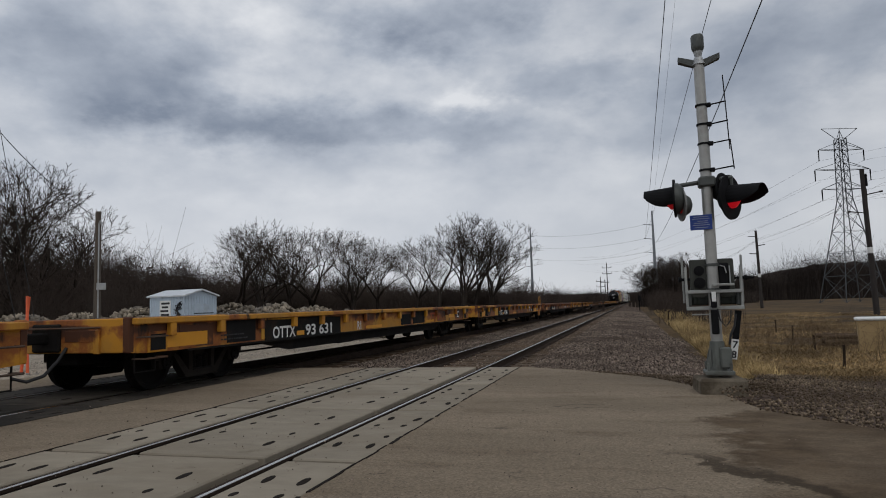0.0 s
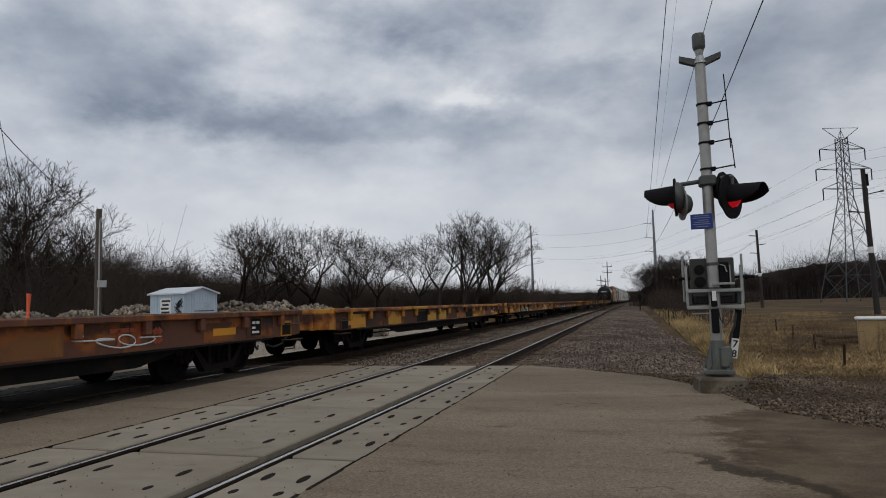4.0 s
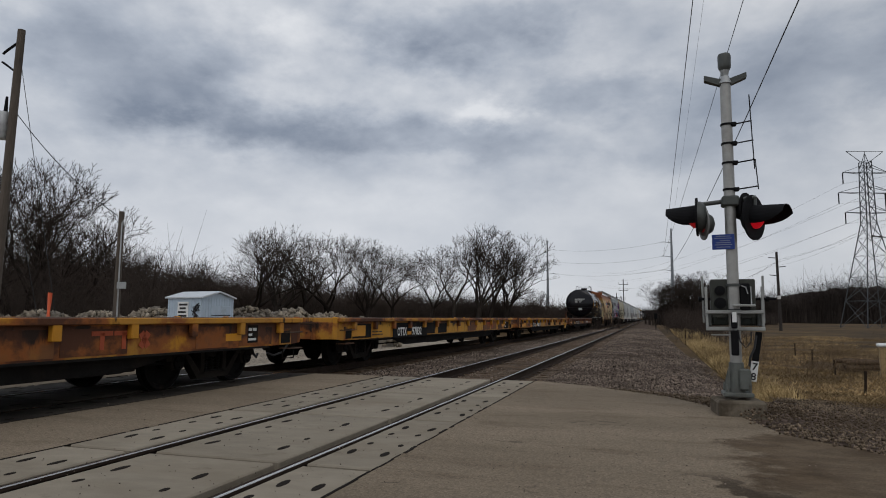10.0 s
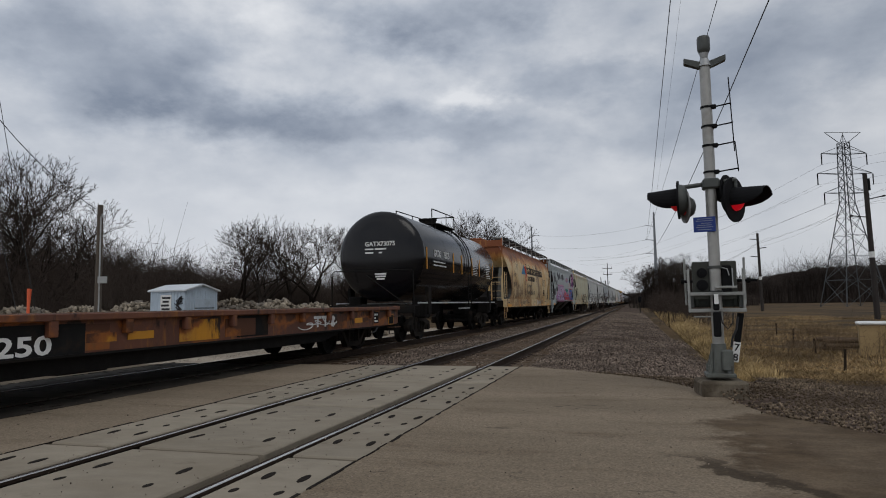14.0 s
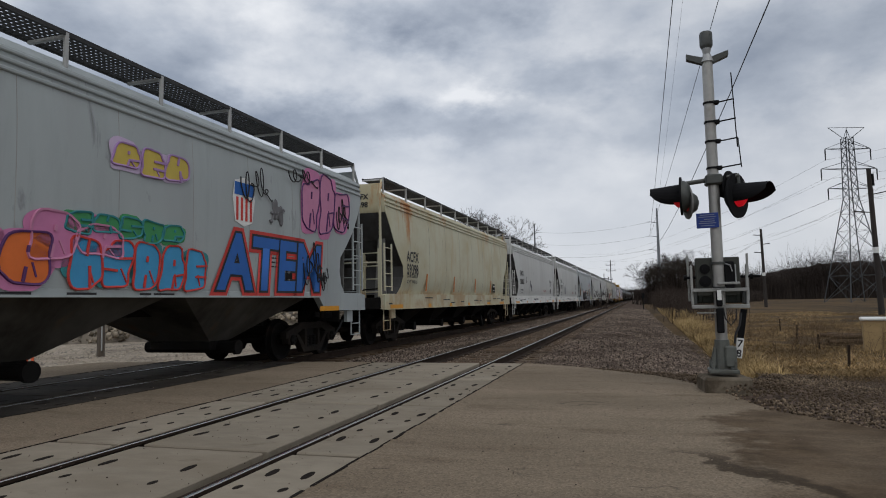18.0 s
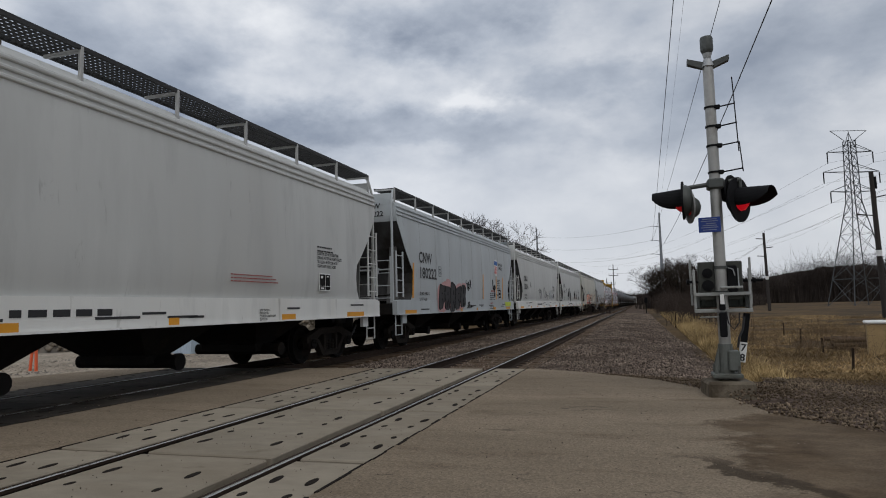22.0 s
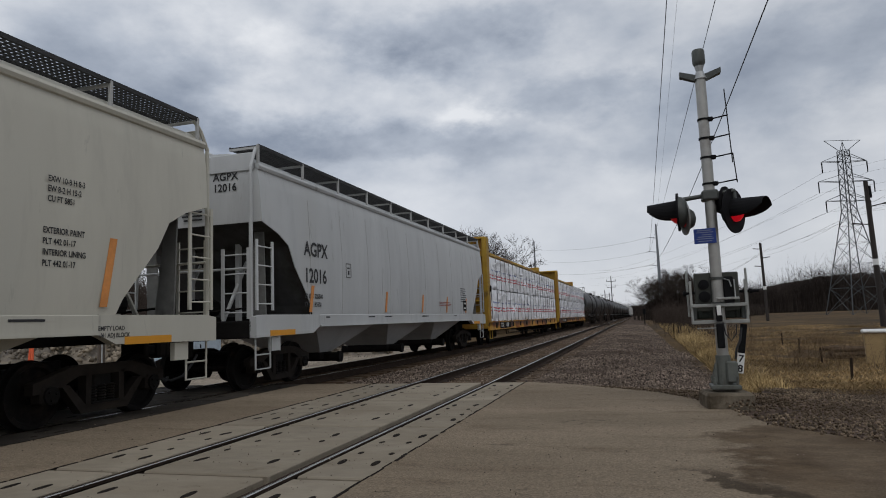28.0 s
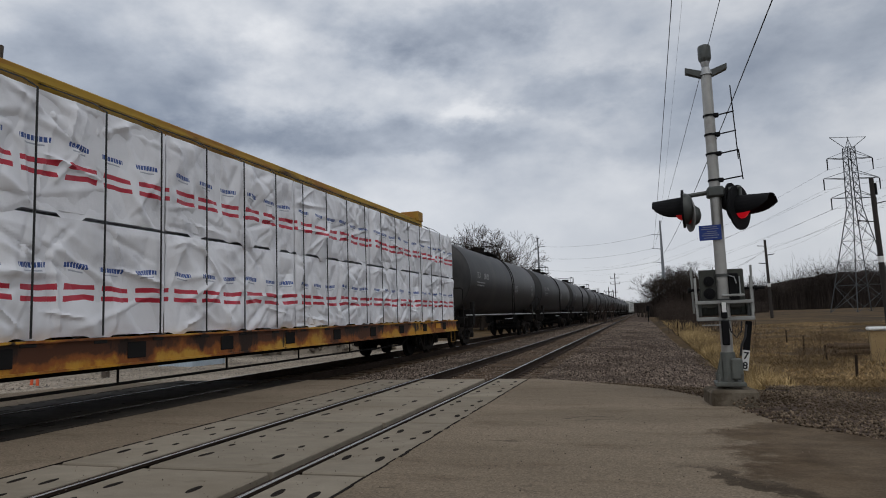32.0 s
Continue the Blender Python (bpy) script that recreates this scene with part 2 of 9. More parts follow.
def road_material():
    """Old asphalt: wheel-worn streaks across the tracks, coarse aggregate, cracks, mud where wheels leave the edge."""
    k = Net("worn_asphalt", 0.95, 0.08)
    c = k.mix(k.step(k.noise(0.55, 5, 0.6, (0.35, 1, 1)), 0.36, 0.66), (0.185, 0.148, 0.107), (0.24, 0.194, 0.142))
    c = k.mix(k.step(k.noise(2.6, 7, 0.68, (0.3, 1, 1)), 0.5, 0.76), c, (0.14, 0.106, 0.073))
    c = k.mix(k.step(k.noise(7, 8, 0.7), 0.56, 0.78), c, (0.25, 0.205, 0.15))
    v = k.n.new("ShaderNodeTexVoronoi")
    v.inputs["Scale"].default_value = 75
    k.l.new(k.tc.outputs["Object"], v.inputs["Vector"])
    c = k.mix(0.6, c, k.mix(v.outputs["Color"], (0.5, 0.5, 0.5), (1.6, 1.55, 1.5)), "MULTIPLY")
    # long thin cracks
    cr = k.n.new("ShaderNodeTexVoronoi")
    cr.feature = "DISTANCE_TO_EDGE"
    cr.inputs["Scale"].default_value = 0.62
    wob = k.n.new("ShaderNodeTexNoise")
    wob.inputs["Scale"].default_value, wob.inputs["Detail"].default_value = 1.6, 6
    k.l.new(k.tc.outputs["Object"], wob.inputs["Vector"])
    add = k.n.new("ShaderNodeVectorMath")
    add.operation = "MULTIPLY_ADD"
    k.l.new(wob.outputs["Color"], add.inputs[0])
    add.inputs[1].default_value = (0.7, 0.7, 0)
    k.l.new(k.coords((0.4, 1, 1)), add.inputs[2])
    k.l.new(add.outputs[0], cr.inputs["Vector"])
    crack = k.m("MULTIPLY", k.m("SUBTRACT", 1.0, k.step(cr.outputs["Distance"], 0.002, 0.008)), k.step(k.noise(0.9, 3), 0.55, 0.62))
    c = k.mix(k.m("MULTIPLY", crack, 0.5), c, (0.03, 0.024, 0.019))
    # dark crumbs of tar and dirt
    c = k.mix(k.m("MULTIPLY", k.step(k.noise(13, 4, 0.6), 0.69, 0.73), k.step(k.noise(0.7, 3), 0.45, 0.6)), c, (0.035, 0.028, 0.022))
    rag = k.m("MULTIPLY", k.m("SUBTRACT", k.noise(1.7, 8, 0.66), 0.5), 1.7)
    mud = k.m("MULTIPLY", k.step(k.m("ADD", k.x, rag), 0.52, 0.86), k.step(k.m("ADD", k.m("SUBTRACT", k.x, k.y), rag), -6.45, -6.1))
    earth = k.mix(k.step(k.noise(3.0, 8, 0.72, (0.75, 1, 1)), 0.40, 0.64), (0.058, 0.038, 0.022), (0.118, 0.082, 0.05))
    mud = k.m("MULTIPLY", mud, k.m("ADD", 0.72, k.m("MULTIPLY", k.step(k.noise(0.5, 4), 0.36, 0.6), 0.28)))
    c = k.mix(k.m("MULTIPLY", mud, 0.9), c, earth)
    side = k.m("ADD", k.m("ADD", k.m("MULTIPLY", k.x, 0.857), k.m("MULTIPLY", k.y, 0.516)), k.m("MULTIPLY", rag, 0.6))
    wet = k.m("MULTIPLY", k.m("MULTIPLY", k.step(side, 2.93, 2.99), k.m("SUBTRACT", 1.0, k.step(side, 3.10, 3.2))), k.m("MULTIPLY", k.m("SUBTRACT", 1.0, k.step(k.y, 5.1, 5.5)), k.step(k.y, 2.6, 3.6)))
    c = k.mix(k.m("MULTIPLY", wet, 0.8), c, (0.042, 0.031, 0.021))
    # earth carried on to the edge of the asphalt
    relief = k.m("ADD", k.m("MULTIPLY", v.outputs["Distance"], 0.5), k.m("MULTIPLY", k.noise(26, 7, 0.7), 1.0))
    relief = k.m("SUBTRACT", relief, k.m("MULTIPLY", crack, 0.9))
    return k.done(c, relief, 0.55, 0.012)


M_ROAD = road_material()
M_GROUND = surface("dry_field", (0.100, 0.066, 0.034), 1, 0, 0.3, 3.0, 0.5, [((0.05, 0.037, 0.025), 0.09, 0.44, 0.6), ((0.165, 0.11, 0.052), 0.35, 0.54, 0.7)], bump_scale=9, spec=0.08)
M_LOT = surface("pale_gravel_lot", (0.33, 0.29, 0.235), 1, 0, 0.25, 5, 0.5, [((0.20, 0.17, 0.135), 0.3, 0.5, 0.65)], speckle=((0.5, 0.48, 0.45), 12, 0.8), spec=0.08)
M_BALLAST = surface("crushed_stone", (0.118, 0.088, 0.069), 1, 0, 0.3, 2.0, 1.0, [((0.085, 0.066, 0.054), 0.35, 0.5, 0.66)], speckle=((0.2, 0.18, 0.17), 15, 0.95), spec=0.08)
M_MUDSTONE = surface("muddy_brown_gravel", (0.175, 0.132, 0.092), 0.95, 0, 0.3, 9, 0.3, [((0.105, 0.077, 0.053), 0.4, 0.46, 0.62)], island=0.7, spec=0.08)
M_STONE = surface("loose_ballast_stone", (0.20, 0.157, 0.126), 0.95, 0, 0.3, 9, 0.3, [((0.10, 0.078, 0.062), 0.4, 0.48, 0.64)], island=0.85, spec=0.08)
M_CONC = surface("crossing_concrete", (0.27, 0.233, 0.18), 0.92, 0, 0.16, 7, 0.3, [((0.225, 0.188, 0.14), 0.9, 0.48, 0.7), ((0.15, 0.122, 0.09), 2.5, 0.62, 0.76), ((0.30, 0.262, 0.205), 1.5, 0.58, 0.75)], random=0.08, stretch=(0.5, 1, 1), bump_scale=80, spec=0.08)
M_RUBBER = surface("dark_joint_rubber", (0.022, 0.018, 0.015), 0.95, 0, 0.2, 8, 0.2, spec=0.05)
M_RAILTOP = surface("polished_rail_head", (0.50, 0.485, 0.465), 0.25, 1.0, 0.2, 3, 0.03)
# far-track panels: much darker than the near ones, with random blotches
M_FARPANEL = surface("dark_far_crossing", (0.062, 0.053, 0.043), 0.85, 0, 0.3, 5, 0.3, [((0.022, 0.019, 0.016), 0.8, 0.42, 0.62), ((0.11, 0.092, 0.07), 2.2, 0.6, 0.75)], stretch=(0.5, 1, 1), spec=0.12)
M_RAIL = surface("rusty_rail", (0.036, 0.025, 0.019), 0.9, 0, 0.3, 8, 0.3, spec=0.08)
M_TIE = surface("creosoted_tie", (0.098, 0.068, 0.046), 0.95, 0, 0.35, 7, 0.5, [((0.15, 0.115, 0.085), 2.0, 0.52, 0.7)], random=0.25, spec=0.08)


def flat_paint(name, fresh, faded, rust=0.0):
    """Yellow side paint, peeling to rust and grime, worst below the deck edge; every car differs."""
    k = Net(name, 0.6, 0.25)
    info = k.n.new("ShaderNodeObjectInfo")
    luck = info.outputs["Random"]
    slide = k.m("MULTIPLY", luck, 60.0)
    pos = k.n.new("ShaderNodeCombineXYZ")
    k.put(pos.inputs[0], k.x)
    k.put(pos.inputs[1], k.m("ADD", k.y, slide))
    k.put(pos.inputs[2], k.z)

    def rough_noise(scale, stretch, detail=8, rough=0.62):
        mp, t = k.n.new("ShaderNodeMapping"), k.n.new("ShaderNodeTexNoise")
        mp.inputs["Scale"].default_value = stretch
        k.l.new(pos.outputs[0], mp.inputs[0])
        t.inputs["Scale"].default_value, t.inputs["Detail"].default_value, t.inputs["Roughness"].default_value = scale, detail, rough
        k.l.new(mp.outputs[0], t.inputs["Vector"])
        return t.outputs["Fac"]

    c = k.mix(k.step(rough_noise(1.1, (1, 1, 1)), 0.35, 0.65), fresh, faded)
    c = k.mix(k.m("MULTIPLY", k.step(rough_noise(5, (1, 1, 0.25)), 0.52, 0.7), 0.6), c, (0.33, 0.135, 0.025))
    high = k.m("MULTIPLY", k.m("SUBTRACT", k.step(k.z, 0.72, 0.98), k.step(k.z, 1.0, 1.05)), 0.11)
    bad = k.m("MULTIPLY", k.m("SUBTRACT", k.m("FRACT", k.m("MULTIPLY", luck, 7.31)), 0.5), 0.17)
    worn = k.m("ADD", k.m("ADD", rough_noise(0.75, (1, 0.75, 0.9)), high), k.m("ADD", bad, rust))
    c = k.mix(k.step(worn, 0.505, 0.575), c, (0.27, 0.088, 0.022))
    c = k.mix(k.step(worn, 0.575, 0.64), c, (0.085, 0.032, 0.015))
    c = k.mix(k.step(k.m("ADD", rough_noise(2.2, (1, 1, 0.4)), k.m("MULTIPLY", high, 0.8)), 0.60, 0.69), c, (0.028, 0.016, 0.011))
    return k.done(c, rough_noise(14, (1, 1, 1)), 0.2, 0.02)


M_YELLOW = flat_paint("weathered_yellow_paint", (0.54, 0.24, 0.02), (0.42, 0.21, 0.04), 0.045)
M_WORN = flat_paint("worn_yellow_and_black_paint", (0.55, 0.27, 0.025), (0.50, 0.29, 0.05), 0.06)
M_BROWN = flat_paint("weathered_brown_paint", (0.105, 0.044, 0.03), (0.15, 0.06, 0.035), -0.03)
M_YELLOW2 = surface("faded_yellow_paint", (0.37, 0.225, 0.022), 0.65, 0, 0.2, 3, 0.12,
                    [((0.30, 0.135, 0.02), 0.7, 0.48, 0.60), ((0.05, 0.025, 0.012), 1.1, 0.60, 0.70)], stretch=(1, 0.5, 0.6))
M_RUSTBAY = flat_paint("rusted_bay_paint", (0.13, 0.05, 0.028), (0.20, 0.085, 0.03), 0.04)
M_FRESHBAY = flat_paint("repainted_bay_yellow", (0.62, 0.30, 0.03), (0.56, 0.30, 0.045), -0.12)
M_PATCH = surface("fresh_yellow_patch", (0.66, 0.29, 0.016), 0.5, 0, 0.08, 3, 0.05)
M_BLACKPATCH = surface("black_paint_patch", (0.014, 0.0135, 0.0135), 0.85, 0, 0.3, 4, 0.05, [((0.04, 0.026, 0.017), 1.5, 0.54, 0.7)], spec=0.12)
M_DECK = surface("weathered_deck", (0.075, 0.05, 0.036), 0.9, 0, 0.35, 6, 0.4, [(RUST, 0.8, 0.5, 0.65)], random=0.15)
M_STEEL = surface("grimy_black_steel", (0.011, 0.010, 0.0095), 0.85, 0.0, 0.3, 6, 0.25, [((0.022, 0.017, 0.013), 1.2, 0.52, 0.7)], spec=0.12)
M_SEAM = surface("grimy_seam", (0.33, 0.325, 0.30), 0.8, 0, 0.25, 4, 0)
M_TRUCK = surface("dusty_truck_casting", (0.021, 0.0172, 0.0145), 0.85, 0, 0.3, 6, 0.25, [((0.028, 0.022, 0.017), 1.6, 0.5, 0.66)], spec=0.12)
M_WHEEL = surface("wheel_steel", (0.009, 0.008, 0.0075), 0.85, 0.0, 0.25, 8, 0.15, [((0.03, 0.021, 0.016), 2.0, 0.54, 0.72)], spec=0.12)
M_TREAD = surface("polished_tread", (0.4, 0.39, 0.37), 0.32, 1.0, 0.08, 6, 0.05)
M_TANK = surface("black_tank_paint", (0.006, 0.006, 0.0075), 0.16, 0, 0.2, 2, 0.02, [((0.012, 0.011, 0.011), 0.6, 0.55, 0.78)], spec=0.32)
M_TANK2 = surface("dusty_tank_paint", (0.026, 0.026, 0.027), 0.5, 0, 0.25, 2, 0.03, [((0.06, 0.056, 0.05), 0.5, 0.48, 0.75)], stretch=(1, 1, 0.4), spec=0.4)
M_WHITE = surface("white_lettering", (0.72, 0.72, 0.7), 0.6, 0, 0.1, 8, 0)
M_BLACK = surface("black_lettering", (0.02, 0.02, 0.022), 0.6, 0, 0.1, 8, 0)
M_GALV = surface("galvanised_steel", (0.40, 0.41, 0.41), 0.55, 0.5, 0.18, 7, 0.08, [((0.26, 0.25, 0.24), 1.2, 0.52, 0.7)])
M_ALU = surface("dull_aluminium", (0.36, 0.355, 0.335), 0.5, 0.6, 0.15, 9, 0.06, [((0.24, 0.22, 0.2), 1.6, 0.54, 0.7)])
M_SIGBLACK = surface("matt_black_signal_paint", (0.008, 0.008, 0.009), 0.8, 0, 0.2, 5, 0.05, spec=0.15)
M_BLUE = surface("blue_sign", (0.012, 0.04, 0.22), 0.45, 0, 0.1, 5, 0)
M_MECH = surface("grey_mechanism_housing", (0.075, 0.08, 0.075), 0.5, 0.3, 0.2, 8, 0.1)
M_RED = glow("red_signal_lens", (0.5, 0.004, 0.01), 0.16)
M_REDHOT = glow("lit_red_signal_lens", (0.65, 0.006, 0.016), 0.34)
M_WOODPOLE = surface("weathered_pole_wood", (0.10, 0.082, 0.066), 0.95, 0, 0.3, 6, 0.4, stretch=(6, 6, 0.6))
M_DARKPOLE = surface("dark_pole_wood", (0.035, 0.029, 0.026), 0.9, 0, 0.3, 6, 0.4, stretch=(6, 6, 0.6))
M_BARK = surface("bare_bark", (0.03, 0.024, 0.02), 0.95, 0, 0.3, 5, 0.4, spec=0.08)
M_TWIG = surface("bare_twigs", (0.045, 0.035, 0.029), 1, 0, 0.3, 3, 0, spec=0.08)
M_BRUSH = surface("brown_brush", (0.056, 0.043, 0.036), 1, 0, 0.35, 0.6, 0, [((0.062, 0.05, 0.042), 0.12, 0.5, 0.66)], spec=0.08)
M_THICKET = surface("pale_brown_thicket", (0.075, 0.058, 0.049), 1, 0, 0.35, 0.6, 0, [((0.05, 0.04, 0.034), 0.12, 0.5, 0.66)], spec=0.08)
M_WOODTWIG = surface("dark_bare_twigs", (0.056, 0.045, 0.039), 1, 0, 0.35, 0.6, 0, island=0.4, spec=0.08)
M_FARWOOD = surface("distant_bare_woods", (0.042, 0.034, 0.030), 1, 0, 0.35, 0.35, 0.8, [((0.030, 0.025, 0.023), 0.1, 0.45, 0.65)], bump_scale=1.2, spec=0.08)
M_GRASS = surface("dry_grass", (0.46, 0.335, 0.165), 1, 0, 0.3, 1.2, 0, [((0.14, 0.095, 0.046), 0.5, 0.48, 0.62)], island=0.35, spec=0.08)
M_TURF = surface("short_dry_turf", (0.39, 0.27, 0.135), 1, 0, 0.3, 1.2, 0, [((0.14, 0.098, 0.052), 0.35, 0.46, 0.62)], island=0.4, spec=0.08)
M_WEED = surface("dead_weeds", (0.16, 0.112, 0.068), 1, 0, 0.3, 1.2, 0, island=0.4, spec=0.08)
M_ROCK = surface("broken_limestone", (0.25, 0.215, 0.17), 0.95, 0, 0.35, 3, 0.5, [((0.16, 0.145, 0.13), 0.7, 0.48, 0.65)], random=0.35)
M_RUBBLE = surface("limestone_rubble", (0.225, 0.19, 0.145), 0.95, 0, 0.35, 3, 0.4, [((0.15, 0.13, 0.11), 0.5, 0.48, 0.62)], island=0.6, spec=0.1)
M_SHED = surface("pale_blue_sheet_metal", (0.44, 0.52, 0.60), 0.55, 0.1, 0.1, 3, 0.05, [((0.30, 0.33, 0.36), 1.1, 0.6, 0.75)])
M_SHEDROOF = surface("white_sheet_roof", (0.58, 0.61, 0.64), 0.5, 0.1, 0.1, 3, 0.05)
M_ORANGE = surface("orange_marker", (0.75, 0.13, 0.05), 0.6, 0, 0.1, 4, 0)
M_TAN = surface("tan_box_paint", (0.36, 0.25, 0.12), 0.75, 0, 0.15, 4, 0.1)
M_CABLE = surface("black_cable", (0.02, 0.02, 0.021), 0.7, 0, 0.1, 4, 0)
M_LATTICE = surface("grey_lattice_steel", (0.085, 0.09, 0.095), 0.6, 0.5, 0.15, 2, 0)
M_MONO = surface("grey_steel_pole", (0.22, 0.235, 0.25), 0.6, 0.3, 0.1, 2, 0)
M_BRACKET = surface("pale_bracket_paint", (0.42, 0.42, 0.41), 0.6, 0.2, 0.15, 5, 0.05)
# slope sheets: shade under the hopper ends put into the base colour
M_SLOPESHADE = surface("shade_dark_slope_sheet", (0.085, 0.085, 0.085), 0.9, 0, 0.25, 3, 0.1, [((0.04, 0.036, 0.032), 0.8, 0.46, 0.62)], stretch=(1, 1, 0.4), spec=0.15)
# bay colour well below the body grey, with darker and brown blotches
M_BAY = surface("dark_blotched_bay", (0.085, 0.08, 0.07), 0.85, 0, 0.25, 3, 0.1, [((0.035, 0.031, 0.026), 0.7, 0.45, 0.62), ((0.10, 0.07, 0.045), 1.6, 0.58, 0.72)], stretch=(1, 1, 0.35), spec=0.15)
M_ENDWEB = surface("blotchy_grey_paint", (0.19, 0.19, 0.18), 0.8, 0, 0.25, 4, 0.1, [((0.09, 0.088, 0.082), 1.2, 0.48, 0.66)])
M_GRATING = surface("dark_walkway_grating", (0.05, 0.05, 0.05), 0.7, 0.5, 0.2, 5, 0.1)


def car_paint(name, base, rust=0.0, dirt=(0.25, 0.24, 0.21), streak=0.62):
    marks = [(dirt, 0.55, 0.5, 0.5 + streak * 0.5), (tuple(c * 0.82 for c in base), 1.6, 0.55, 0.72)]
    if rust:
        marks += [((0.34, 0.16, 0.055), 0.75, 0.62 - rust, 0.74 - rust * 0.7), ((0.15, 0.06, 0.03), 1.9, 0.66 - rust * 0.5, 0.74 - rust * 0.4)]
    marks.append((tuple(c * 0.62 for c in dirt), 4.5, 0.63, 0.78))
    return surface(name, base, 0.55, 0, 0.10, 2.2, 0.05, marks, stretch=(1, 1.1, 0.22), bump_scale=2)


def rusty_paint(name, base, stained, top, streak):
    """Pale hopper paint with rust spreading from the roof edge and running down in streaks."""
    k = Net(name, 0.6, 0.3)
    c = k.mix(k.step(k.noise(0.8, 6, 0.6), 0.38, 0.66), base, stained)
    c = k.mix(k.m("MULTIPLY", k.step(k.noise(1.6, 8, 0.65, (1, 1, 0.16)), 0.5, 0.72), 0.7), c, tuple(a * b for a, b in zip(stained, (0.95, 0.78, 0.6))))
    edge = k.m("MULTIPLY", k.step(k.z, 3.0, 4.1), top)
    spread = k.m("ADD", k.m("MULTIPLY", k.m("ADD", k.noise(0.42, 8, 0.62, (1, 1, 0.5)), k.noise(3.5, 6, 0.7, (1, 1, 0.15))), 0.5), edge)
    c = k.mix(k.m("MULTIPLY", k.step(spread, 0.60, 0.70), 0.92), c, (0.44, 0.185, 0.05))
    c = k.mix(k.step(spread, 0.70, 0.82), c, (0.23, 0.075, 0.03))
    runs = k.m("ADD", k.noise(7, 7, 0.7, (1, 1, 0.12)), k.m("MULTIPLY", k.step(k.noise(0.5, 3), 0.4, 0.62), streak))
    c = k.mix(k.m("MULTIPLY", k.step(runs, 0.64, 0.74), 0.85), c, (0.13, 0.052, 0.022))
    foot = k.m("MULTIPLY", k.m("SUBTRACT", 1.0, k.step(k.z, 1.38, 1.62)), k.step(k.noise(1.2, 6, 0.6), 0.42, 0.6))
    c = k.mix(k.m("MULTIPLY", foot, 0.55), c, (0.36, 0.18, 0.06))
    return k.done(c, k.noise(2.0, 5), 0.06, 0.03)


